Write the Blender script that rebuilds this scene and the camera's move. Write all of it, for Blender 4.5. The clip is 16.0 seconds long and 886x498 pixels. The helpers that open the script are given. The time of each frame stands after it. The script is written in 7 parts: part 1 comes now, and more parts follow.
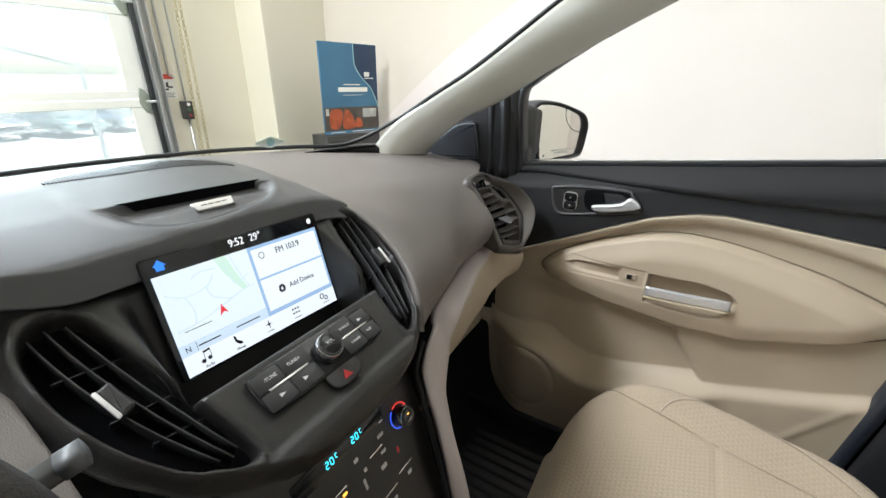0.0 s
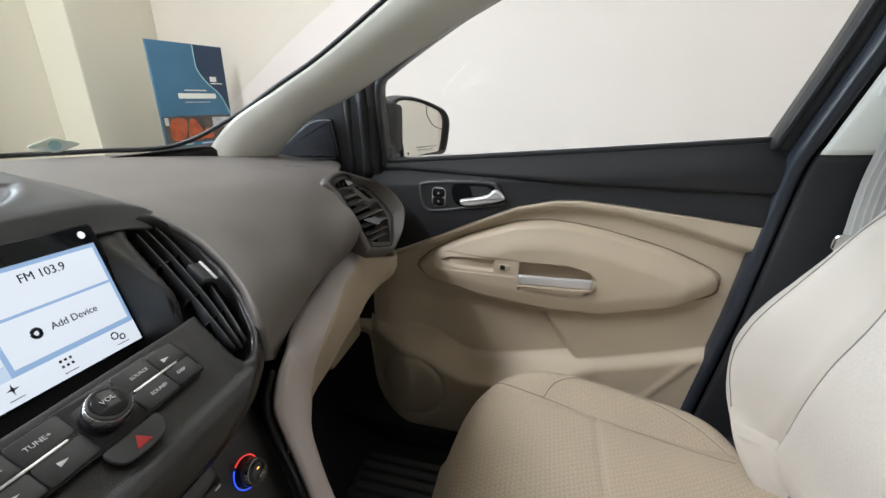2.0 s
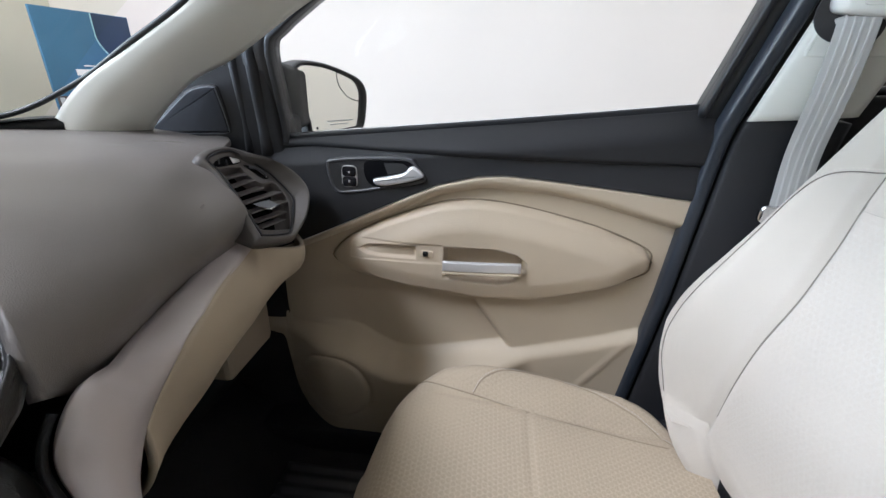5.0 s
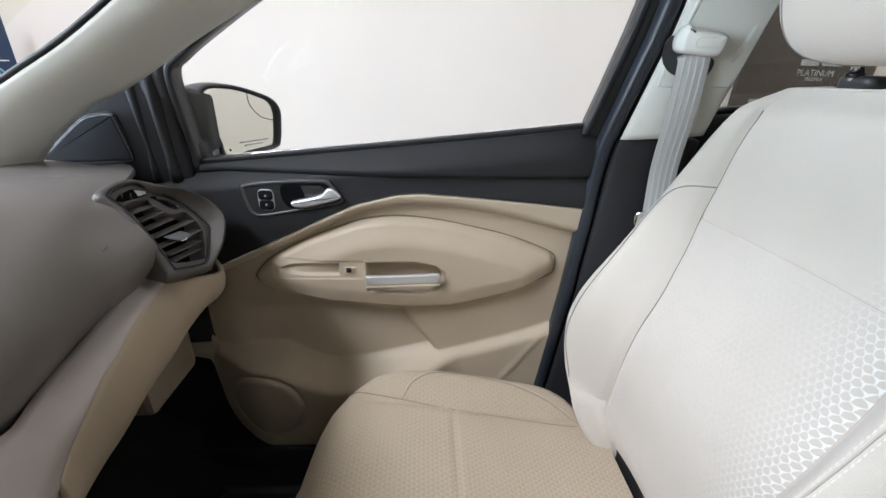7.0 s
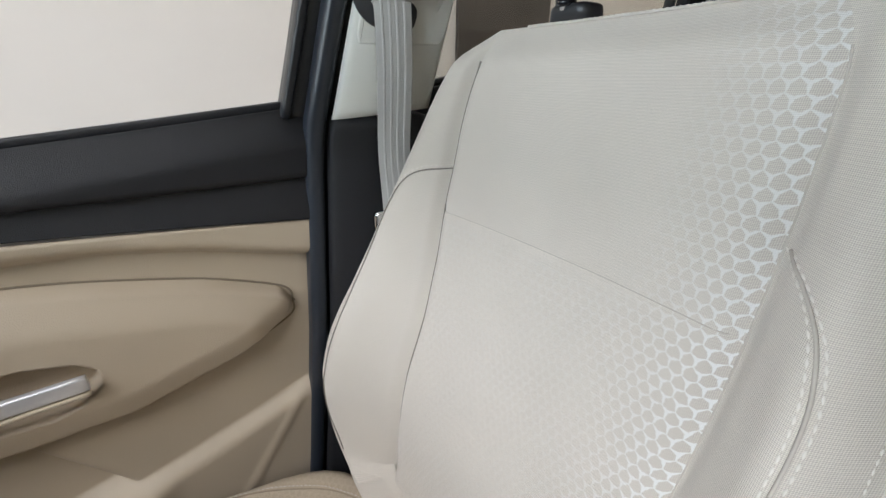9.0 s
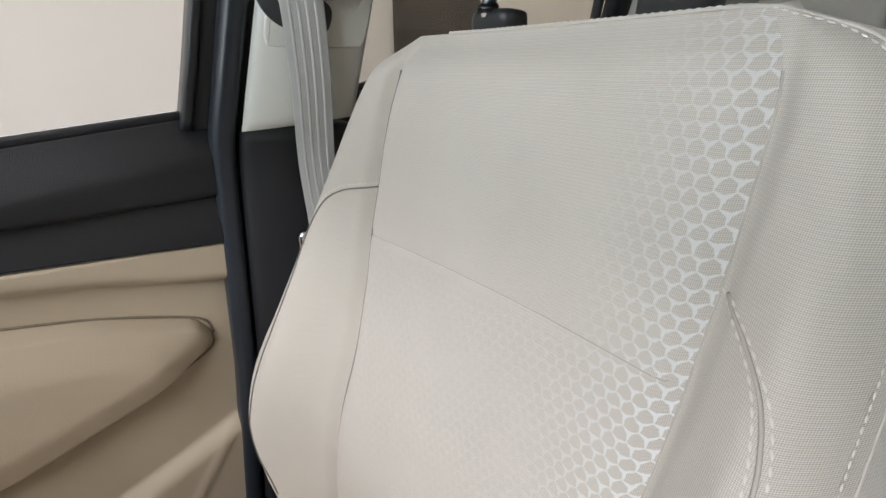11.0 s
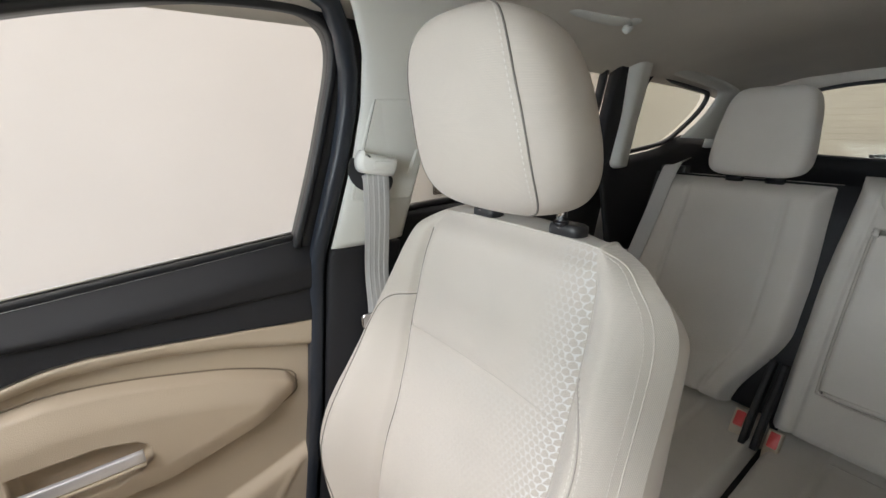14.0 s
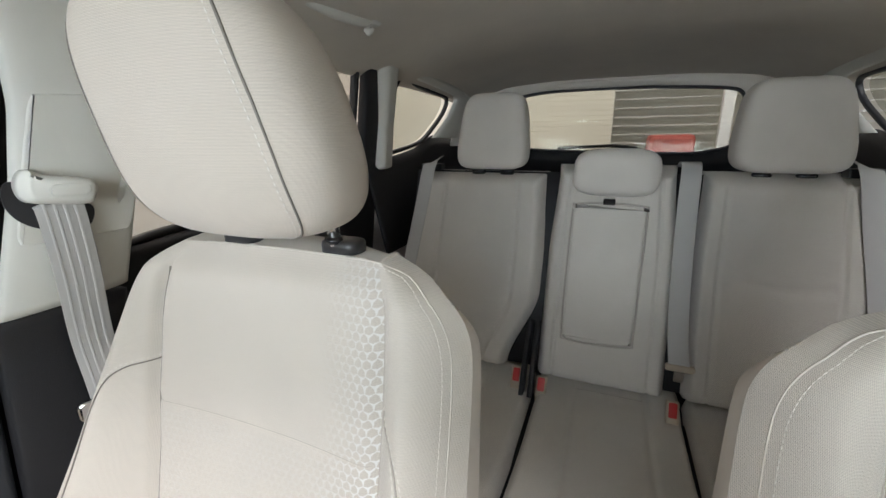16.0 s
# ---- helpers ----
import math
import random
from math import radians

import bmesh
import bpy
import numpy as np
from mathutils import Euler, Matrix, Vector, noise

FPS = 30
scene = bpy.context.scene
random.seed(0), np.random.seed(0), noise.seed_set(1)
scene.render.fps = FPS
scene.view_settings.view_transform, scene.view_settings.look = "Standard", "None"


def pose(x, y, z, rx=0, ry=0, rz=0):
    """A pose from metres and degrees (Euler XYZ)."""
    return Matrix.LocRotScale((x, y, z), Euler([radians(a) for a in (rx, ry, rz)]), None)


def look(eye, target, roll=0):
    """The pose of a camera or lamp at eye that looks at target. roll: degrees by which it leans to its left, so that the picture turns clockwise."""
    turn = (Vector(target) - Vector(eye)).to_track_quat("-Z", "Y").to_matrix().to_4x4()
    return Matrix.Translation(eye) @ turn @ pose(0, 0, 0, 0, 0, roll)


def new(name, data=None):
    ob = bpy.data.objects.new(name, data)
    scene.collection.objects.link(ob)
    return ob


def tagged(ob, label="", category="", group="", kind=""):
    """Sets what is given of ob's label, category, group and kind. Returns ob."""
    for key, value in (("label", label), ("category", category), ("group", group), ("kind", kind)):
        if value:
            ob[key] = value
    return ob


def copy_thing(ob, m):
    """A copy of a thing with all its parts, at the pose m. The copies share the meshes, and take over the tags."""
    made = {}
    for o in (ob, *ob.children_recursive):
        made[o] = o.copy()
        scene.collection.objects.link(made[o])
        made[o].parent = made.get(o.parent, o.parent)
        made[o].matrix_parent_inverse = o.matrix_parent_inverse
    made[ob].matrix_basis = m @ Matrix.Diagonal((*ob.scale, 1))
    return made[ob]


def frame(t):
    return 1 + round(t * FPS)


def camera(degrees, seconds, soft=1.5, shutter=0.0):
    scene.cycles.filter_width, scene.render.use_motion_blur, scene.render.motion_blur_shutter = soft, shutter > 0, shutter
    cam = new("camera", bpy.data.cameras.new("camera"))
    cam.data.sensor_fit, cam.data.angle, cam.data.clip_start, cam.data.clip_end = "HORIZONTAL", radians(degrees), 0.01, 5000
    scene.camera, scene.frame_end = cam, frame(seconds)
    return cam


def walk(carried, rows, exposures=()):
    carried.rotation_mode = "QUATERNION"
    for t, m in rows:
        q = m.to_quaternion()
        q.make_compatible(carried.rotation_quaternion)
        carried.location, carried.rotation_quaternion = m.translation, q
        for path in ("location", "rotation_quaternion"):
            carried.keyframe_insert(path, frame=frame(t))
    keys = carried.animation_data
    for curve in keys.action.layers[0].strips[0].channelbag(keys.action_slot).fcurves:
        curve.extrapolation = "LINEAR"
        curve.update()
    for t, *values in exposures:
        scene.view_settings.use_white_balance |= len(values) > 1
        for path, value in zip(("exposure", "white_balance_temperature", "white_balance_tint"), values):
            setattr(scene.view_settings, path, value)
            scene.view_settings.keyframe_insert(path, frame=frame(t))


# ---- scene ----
cam = camera(95.0, 16.0)
EXPOSE = [(0.0, 1.12, 6150, 9), (0.5, 0.92, 6250, 15), (1.0, 0.81, 6100, 13), (3.0, 0.85, 6100, 10.5), (5.5, 0.99, 5700, 13), (7.0, 0.93, 5900, 12.5), (8.0, 0.73, 6050, 11), (9.0, 0.55, 6150, 12.5), (9.5, 0.50, 6200, 13.5), (12.0, 0.60, 6450, 14.5), (13.5, 0.70, 6500, 15), (14.5, 0.80, 6400, 14), (15.0, 0.86, 6350, 13.5), (16.0, 0.84, 6380, 13.5)]
PATH = [
    (0, (-0.219, 1.222, 1.365), (1.378, 2.145, 0.59), 0.9),
    (0.5, (-0.217, 1.241, 1.356), (1.42, 2.128, 0.628), 0.8),
    (1, (-0.199, 1.218, 1.344), (1.45, 2.085, 0.619), 0.9),
    (1.5, (-0.189, 1.206, 1.342), (1.526, 1.939, 0.618), 1.2),
    (2, (-0.154, 1.216, 1.327), (1.667, 1.626, 0.609), 1.4),
    (2.5, (-0.133, 1.21, 1.329), (1.713, 1.504, 0.617), 1.7),
    (3, (-0.073, 1.22, 1.335), (1.775, 1.51, 0.626), 1.8),
    (5.3, (-0.052, 1.144, 1.29), (1.781, 1.306, 0.508), 1.6),
    (5.5, (-0.048, 1.138, 1.29), (1.79, 1.271, 0.514), 1.5),
    (6, (-0.02, 1.138, 1.274), (1.819, 1.187, 0.489), 1.6),
    (6.5, (-0.038, 1.122, 1.304), (1.798, 1.098, 0.511), 1.7),
    (7, (-0.082, 1.115, 1.347), (1.752, 1.014, 0.556), 1.6),
    (7.5, (-0.049, 1.089, 1.34), (1.777, 0.897, 0.547), 1.4),
    (8, (0.023, 1.018, 1.339), (1.812, 0.583, 0.56), 1.1),
    (8.5, (0.077, 0.98, 1.317), (1.764, 0.234, 0.544), 0.9),
    (9, (0.116, 0.949, 1.293), (1.638, -0.102, 0.531), 0.8),
    (9.5, (0.13, 0.921, 1.271), (1.607, -0.234, 0.577), 2.6),
    (11.8, (0.14, 0.903, 1.323), (1.473, -0.345, 0.507), -0.1),
    (12, (0.121, 0.925, 1.32), (1.489, -0.337, 0.587), 0.8),
    (12.5, (0.067, 0.987, 1.37), (1.437, -0.254, 0.606), 0.2),
    (13, (0.009, 1.025, 1.409), (1.446, -0.189, 0.73), 0.5),
    (13.5, (-0.04, 1.041, 1.439), (1.516, -0.072, 0.857), 0.8),
    (14, (-0.034, 1.021, 1.456), (1.503, -0.136, 0.91), 0.9),
    (14.5, (-0.017, 1.002, 1.454), (1.296, -0.408, 0.917), 0.4),
    (15, (-0.004, 0.987, 1.451), (1.023, -0.644, 0.917), -0.1),
    (15.5, (0.002, 0.973, 1.447), (0.762, -0.799, 0.914), -0.5),
    (16, (0.001, 0.96, 1.457), (0.732, -0.824, 0.927), -0.7),
]
walk(cam, [(t, look(eye, target, roll)) for t, eye, target, roll in PATH], exposures=EXPOSE)

# ---- light ----
world = bpy.data.worlds.new("sky")
scene.world = world
world.use_nodes = True
wn = world.node_tree
sky = wn.nodes.new("ShaderNodeTexSky")
sky.sky_type, sky.sun_disc = "NISHITA", False
sky.sun_elevation, sky.sun_rotation = radians(48), radians(150)
wn.links.new(sky.outputs[0], wn.nodes["Background"].inputs[0])
wn.nodes["Background"].inputs[1].default_value = 0.15
sun = new("sun", bpy.data.lights.new("sun", "SUN"))
sun.data.energy, sun.data.angle, sun.data.color = 5.0, radians(0.5), (1, 0.95, 0.88)
sun.matrix_world = look((0, 0, 30), (-9, 18, 0))


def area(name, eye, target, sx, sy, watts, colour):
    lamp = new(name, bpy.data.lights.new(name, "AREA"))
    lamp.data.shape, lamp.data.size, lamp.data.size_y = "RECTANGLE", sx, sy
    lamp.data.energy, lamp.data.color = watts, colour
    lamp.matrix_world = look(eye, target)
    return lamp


WARM = (1.0, 0.965, 0.915)
# Unseen ceiling lights, added and tuned to brighten wall, cabin and hall rear.
area("ceiling_lamp_light", (1.9, 1.2, 4.3), (1.9, 1.2, 0), 1.2, 7.0, 26, WARM)
area("ceiling_lamp_light", (-1.3, 3.9, 4.3), (-1.3, 3.9, 0), 2.6, 1.2, 165, (0.97, 0.985, 1.0))
area("ceiling_lamp_light", (0.4, -3.2, 4.3), (0.4, -3.2, 0), 4.0, 1.2, 46, WARM)
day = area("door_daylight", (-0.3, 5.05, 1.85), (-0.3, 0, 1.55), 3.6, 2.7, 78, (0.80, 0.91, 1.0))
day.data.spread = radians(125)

# ---- materials ----


def material(name, colour, rough=0.6, metal=0.0, grain=0.0, grain_scale=400.0, vary=0.08, vary_scale=6.0, sheen=0.0, coat=0.0, kind="noise"):
    """A surface with broad stains, fine grain and a bump of real size."""
    m = bpy.data.materials.new(name)
    m.use_nodes = True
    n, l = m.node_tree.nodes, m.node_tree.links
    b = n["Principled BSDF"]
    b.inputs["Metallic"].default_value = metal
    b.inputs["Sheen Weight"].default_value = sheen
    b.inputs["Coat Weight"].default_value = coat
    co = n.new("ShaderNodeTexCoord")
    broad = n.new("ShaderNodeTexNoise")
    broad.inputs["Scale"].default_value = vary_scale
    broad.inputs["Detail"].default_value = 5
    l.new(co.outputs["Object"], broad.inputs["Vector"])
    ramp = n.new("ShaderNodeMapRange")
    ramp.inputs["From Min"].default_value, ramp.inputs["From Max"].default_value = 0.25, 0.75
    ramp.inputs["To Min"].default_value, ramp.inputs["To Max"].default_value = 1 - vary, 1 + vary
    l.new(broad.outputs["Fac"], ramp.inputs["Value"])
    mul = n.new("ShaderNodeVectorMath")
    mul.operation = "SCALE"
    mul.inputs[0].default_value = colour
    l.new(ramp.outputs[0], mul.inputs["Scale"])
    l.new(mul.outputs[0], b.inputs["Base Color"])
    rr = n.new("ShaderNodeMapRange")
    rr.inputs["To Min"].default_value, rr.inputs["To Max"].default_value = rough - 0.06, min(1, rough + 0.06)
    l.new(broad.outputs["Fac"], rr.inputs["Value"])
    l.new(rr.outputs[0], b.inputs["Roughness"])
    if grain:
        if kind == "leather":
            tex = n.new("ShaderNodeTexVoronoi")
            tex.inputs["Scale"].default_value = grain_scale
            out = tex.outputs["Distance"]
        elif kind == "weave":
            tex = n.new("ShaderNodeTexWave")
            tex.bands_direction = "Z"
            tex.inputs["Scale"].default_value = grain_scale * 0.9
            warp = n.new("ShaderNodeTexWave")
            warp.bands_direction = "DIAGONAL"
            warp.inputs["Scale"].default_value = grain_scale * 0.55
            l.new(co.outputs["Object"], warp.inputs["Vector"])
            both = n.new("ShaderNodeMath")
            both.operation = "MULTIPLY"
            l.new(tex.outputs["Fac"], both.inputs[0])
            l.new(warp.outputs["Fac"], both.inputs[1])
            out = both.outputs[0]
        else:
            tex = n.new("ShaderNodeTexNoise")
            tex.inputs["Scale"].default_value = grain_scale
            tex.inputs["Detail"].default_value = 3
            out = tex.outputs["Fac"]
        l.new(co.outputs["Object"], tex.inputs["Vector"])
        bump = n.new("ShaderNodeBump")
        bump.inputs["Strength"].default_value = grain
        bump.inputs["Distance"].default_value = 0.001
        l.new(out, bump.inputs["Height"])
        l.new(bump.outputs[0], b.inputs["Normal"])
    return m


def glowing(name, colour, strength):
    m = bpy.data.materials.new(name)
    m.use_nodes = True
    b = m.node_tree.nodes["Principled BSDF"]
    b.inputs["Base Color"].default_value = (*[c * 0.2 for c in colour], 1)
    b.inputs["Emission Color"].default_value = (*colour, 1)
    b.inputs["Emission Strength"].default_value = strength
    b.inputs["Roughness"].default_value = 0.25
    return m


def pane_material(name, tint, gloss=0.05):
    m = bpy.data.materials.new(name)
    m.use_nodes = True
    n, l = m.node_tree.nodes, m.node_tree.links
    n.remove(n["Principled BSDF"])
    clear, shine, mix = n.new("ShaderNodeBsdfTransparent"), n.new("ShaderNodeBsdfGlossy"), n.new("ShaderNodeMixShader")
    clear.inputs[0].default_value = (*tint, 1)
    shine.inputs["Roughness"].default_value = 0.02
    mix.inputs[0].default_value = gloss
    l.new(clear.outputs[0], mix.inputs[1])
    l.new(shine.outputs[0], mix.inputs[2])
    l.new(mix.outputs[0], n["Material Output"].inputs[0])
    return m


def fabric(name, colour, pattern=None, sheen=0.2):
    """Woven seat cloth; pattern: (inboard x, fade width, line colour) draws the printed honeycomb, from the UV map in metres."""
    m = material(name, colour, 0.85, grain=0.4, grain_scale=390, vary=0.05, vary_scale=9, sheen=sheen, kind="weave")
    n, l = m.node_tree.nodes, m.node_tree.links
    b = n["Principled BSDF"]

    def node(op, a, c=None, d=None):
        k = n.new("ShaderNodeMath")
        k.operation = op
        for i, v in enumerate((a, c, d)):
            if v is None:
                continue
            if isinstance(v, (int, float)):
                k.inputs[i].default_value = v
            else:
                l.new(v, k.inputs[i])
        return k.outputs[0]

    uv = n.new("ShaderNodeUVMap")
    uv.uv_map = "metres"
    sep = n.new("ShaderNodeSeparateXYZ")
    l.new(uv.outputs[0], sep.inputs[0])
    # crossing threads, about two millimetres apart
    pitch = 2 * math.pi / 0.0018
    ta = node("SINE", node("MULTIPLY", node("ADD", sep.outputs[0], sep.outputs[1]), pitch))
    tb = node("SINE", node("MULTIPLY", node("SUBTRACT", sep.outputs[0], sep.outputs[1]), pitch))
    rib = node("SINE", node("MULTIPLY", sep.outputs[1], pitch * 0.8))
    thread = node("ADD", node("MULTIPLY", node("MULTIPLY", ta, tb), 0.85), node("MULTIPLY", rib, 0.12))
    woven = n.new("ShaderNodeVectorMath")
    woven.operation = "SCALE"
    l.new(b.inputs["Base Color"].links[0].from_socket, woven.inputs[0])
    l.new(node("ADD", node("MULTIPLY", thread, 0.26), 0.985), woven.inputs["Scale"])
    l.new(woven.outputs[0], b.inputs["Base Color"])
    l.new(node("ADD", node("MULTIPLY", thread, 0.5), 0.5), b.inputs["Normal"].links[0].from_node.inputs["Height"])
    if not pattern:
        return m
    size = 0.0091
    wob = n.new("ShaderNodeTexNoise")
    wob.inputs["Scale"].default_value = 160
    l.new(uv.outputs[0], wob.inputs["Vector"])
    shift = node("MULTIPLY", node("SUBTRACT", wob.outputs["Fac"], 0.5), 0.30)
    px, py = node("ADD", node("DIVIDE", sep.outputs[0], size), shift), node("ADD", node("DIVIDE", sep.outputs[1], size), shift)
    H = 1.7320508

    def cell(ox, oy):
        ax = node("SUBTRACT", node("FLOORED_MODULO", node("SUBTRACT", px, ox), 1.0), 0.5)
        ay = node("SUBTRACT", node("FLOORED_MODULO", node("SUBTRACT", py, oy), H), H / 2)
        ax, ay = node("ABSOLUTE", ax), node("ABSOLUTE", ay)
        return node("MAXIMUM", ax, node("ADD", node("MULTIPLY", ax, 0.5), node("MULTIPLY", ay, H / 2)))

    edge = node("MINIMUM", cell(0, 0), cell(0.5, H / 2))
    line = n.new("ShaderNodeMapRange")
    line.interpolation_type = "SMOOTHSTEP"
    line.inputs["From Min"].default_value, line.inputs["From Max"].default_value = 0.375, 0.455
    tau = 2 * math.pi
    waves = [node("SINE", node("MULTIPLY", node("ADD", node("MULTIPLY", px, kx), node("MULTIPLY", py, ky)), tau)) for kx, ky in ((1.0, -1 / H), (0.0, 2 / H), (-1.0, -1 / H))]
    knots = node("ADD", node("ADD", waves[0], waves[1]), waves[2])
    l.new(node("ADD", edge, node("MULTIPLY", knots, 0.017)), line.inputs["Value"])
    x0, wide, bright = pattern
    fade = n.new("ShaderNodeMapRange")
    fade.inputs["From Min"].default_value, fade.inputs["From Max"].default_value = x0 + wide, x0
    l.new(sep.outputs[0], fade.inputs["Value"])
    patch = n.new("ShaderNodeTexNoise")
    patch.inputs["Scale"].default_value = 9
    l.new(uv.outputs[0], patch.inputs["Vector"])
    low = n.new("ShaderNodeMapRange")
    low.inputs["From Min"].default_value, low.inputs["From Max"].default_value = 1.16, 1.145
    low.inputs["To Max"].default_value = 0.30
    l.new(sep.outputs[1], low.inputs["Value"])
    mask = node("MINIMUM", node("ADD", node("POWER", fade.outputs[0], 1.6), node("MULTIPLY", low.outputs[0], patch.outputs["Fac"])), 1.0)
    fac = node("MULTIPLY", mask, line.outputs[0])
    mix = n.new("ShaderNodeMix")
    mix.data_type = "RGBA"
    base = b.inputs["Base Color"].links[0].from_socket
    l.new(fac, mix.inputs["Factor"])
    dim = n.new("ShaderNodeVectorMath")
    dim.operation = "SCALE"
    l.new(base, dim.inputs[0])
    l.new(node("SUBTRACT", 1.0, node("MULTIPLY", mask, 0.13)), dim.inputs["Scale"])
    l.new(dim.outputs[0], mix.inputs["A"])
    mix.inputs["B"].default_value = (*bright, 1)
    l.new(mix.outputs["Result"], b.inputs["Base Color"])
    return m


TAN = material("tan_moulded_vinyl", (0.48, 0.40, 0.295), 0.52, grain=0.25, grain_scale=900, vary=0.04, kind="leather")
TAN_SOFT = material("tan_soft_vinyl", (0.49, 0.405, 0.30), 0.48, grain=0.3, grain_scale=700, vary=0.04, kind="leather")
CREAM = material("cream_pillar_plastic", (0.72, 0.71, 0.65), 0.5, grain=0.15, grain_scale=900, vary=0.03)
CUSH_SEAM = material("tan_cushion_seam", (0.34, 0.275, 0.20), 0.9)
BLACK = material("black_grained_plastic", (0.018, 0.018, 0.020), 0.5, grain=0.35, grain_scale=900, vary=0.12, kind="leather")
BLACK.node_tree.nodes["Principled BSDF"].inputs["Specular IOR Level"].default_value = 0.32
BLACK_SMOOTH = material("black_satin_plastic", (0.03, 0.03, 0.031), 0.35, vary=0.1)
GLOSS_BLACK = material("black_gloss_plastic", (0.012, 0.012, 0.014), 0.12, vary=0.05)
RUBBER = material("black_rubber_seal", (0.02, 0.021, 0.024), 0.45, vary=0.1, grain=0.1)
CENTRE = material("charcoal_centre_plastic", (0.020, 0.019, 0.0185), 0.36, grain=0.25, grain_scale=1000, vary=0.06, kind="leather")
DASH = material("dark_soft_dash_skin", (0.160, 0.144, 0.133), 0.42, grain=0.3, grain_scale=900, vary=0.06, kind="leather")
DASH_SILVER = material("charcoal_pod_plastic", (0.098, 0.100, 0.105), 0.42, grain=0.12, grain_scale=1200, vary=0.05)
LILAC = material("satin_bronze_trim", (0.52, 0.465, 0.455), 0.36, metal=0.1, vary=0.04)
CARPET = material("black_carpet", (0.012, 0.012, 0.013), 0.95, grain=1.0, grain_scale=260, vary=0.3)
BRUSHED = material("brushed_silver", (0.72, 0.71, 0.72), 0.34, metal=0.55, vary=0.04)
CHROME = material("satin_chrome", (0.80, 0.80, 0.82), 0.18, metal=1.0, vary=0.03)
SILVER = material("silver_paint", (0.62, 0.61, 0.60), 0.35, metal=0.6, vary=0.03)
HEADLINER = material("grey_headliner_cloth", (0.72, 0.67, 0.59), 0.95, grain=0.5, grain_scale=600, vary=0.05)
CLOTH = fabric("cream_seat_cloth", (0.56, 0.50, 0.425))
CLOTH_PRINT = fabric("cream_seat_cloth_with_honeycomb", (0.595, 0.54, 0.475), (0.172, 0.095, (0.72, 0.715, 0.70)))
LEATHERETTE = fabric("cream_seat_bolster", (0.575, 0.525, 0.46))
REAR_CLOTH = fabric("grey_beige_rear_cloth", (0.62, 0.58, 0.52))
STITCH = material("cream_stitching", (0.66, 0.62, 0.56), 0.8, vary=0.05)
SEAM_DARK = material("deep_seam", (0.20, 0.18, 0.155), 0.9)
SEAM = material("dark_seam", (0.44, 0.40, 0.35), 0.9, vary=0.1)
WEBBING = material("grey_belt_webbing", (0.46, 0.45, 0.43), 0.7, grain=0.6, grain_scale=900, vary=0.05)
WEBBING_LIGHT = material("light_grey_webbing_line", (0.60, 0.59, 0.57), 0.7, grain=0.6, grain_scale=900, vary=0.05)
RED = material("red_button_plastic", (0.55, 0.03, 0.03), 0.4, vary=0.05)
MIRROR = material("mirror_glass", (0.92, 0.9, 0.9), 0.02, metal=1.0, vary=0.0)
GLASS = pane_material("window_glass", (0.97, 0.98, 0.97), 0.012)
# White veil mixed into the panes imitates the overexposed glare from outdoors.
HAZED = pane_material("dusty_door_glass", (0.97, 0.98, 0.97), 0.03)
veil, veiled = HAZED.node_tree.nodes.new("ShaderNodeBsdfTranslucent"), HAZED.node_tree.nodes.new("ShaderNodeMixShader")
veil.inputs[0].default_value, veiled.inputs[0].default_value = (1.0, 0.955, 0.87, 1), 0.30
veil_out = HAZED.node_tree.nodes["Material Output"].inputs[0]
HAZED.node_tree.links.new(veil_out.links[0].from_socket, veiled.inputs[1])
HAZED.node_tree.links.new(veil.outputs[0], veiled.inputs[2])
HAZED.node_tree.links.new(veiled.outputs[0], veil_out)
# Near-black for sheets that carry the shade of recesses in their colour.
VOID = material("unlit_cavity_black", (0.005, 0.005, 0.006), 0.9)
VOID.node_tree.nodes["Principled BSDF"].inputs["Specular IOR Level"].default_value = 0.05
TINTED = pane_material("tinted_glass", (0.80, 0.80, 0.77), 0.04)
WALL_PAINT = material("cream_wall_paint", (0.72, 0.68, 0.58), 0.85, grain=0.02, grain_scale=300, vary=0.03, vary_scale=1.2)
WALL_WHITE = material("white_wall_paint", (0.74, 0.675, 0.62), 0.85, grain=0.02, grain_scale=300, vary=0.03, vary_scale=1.2)
WHITE = material("white_enamel", (0.80, 0.80, 0.78), 0.45, vary=0.03)
CONCRETE = material("grey_concrete", (0.36, 0.35, 0.33), 0.7, grain=0.4, grain_scale=60, vary=0.15, vary_scale=1.5)
ASPHALT = material("pale_yard_concrete", (0.66, 0.66, 0.65), 0.9, grain=0.6, grain_scale=40, vary=0.15, vary_scale=0.6)
STEEL = material("galvanised_steel", (0.55, 0.56, 0.57), 0.35, metal=0.9, vary=0.1)
BRASS = material("yellowed_chain_steel", (0.55, 0.48, 0.30), 0.45, metal=0.7, vary=0.1)

# ---- building helpers ----


def spline(points, n, closed=False):
    """Catmull-Rom samples through the points."""
    p = [Vector(q) for q in points]
    k = len(p)
    out = []
    spans = k if closed else k - 1
    for i in range(n):
        f = i * spans / (n if closed else n - 1)
        s = min(int(f), spans - 1)
        t = f - s
        g = lambda j: p[j % k] if closed else p[max(0, min(k - 1, j))]
        a, b, c, d = g(s - 1), g(s), g(s + 1), g(s + 2)
        out.append(0.5 * (2 * b + (c - a) * t + (2 * a - 5 * b + 4 * c - d) * t * t + (3 * b - a - 3 * c + d) * t ** 3))
    return out


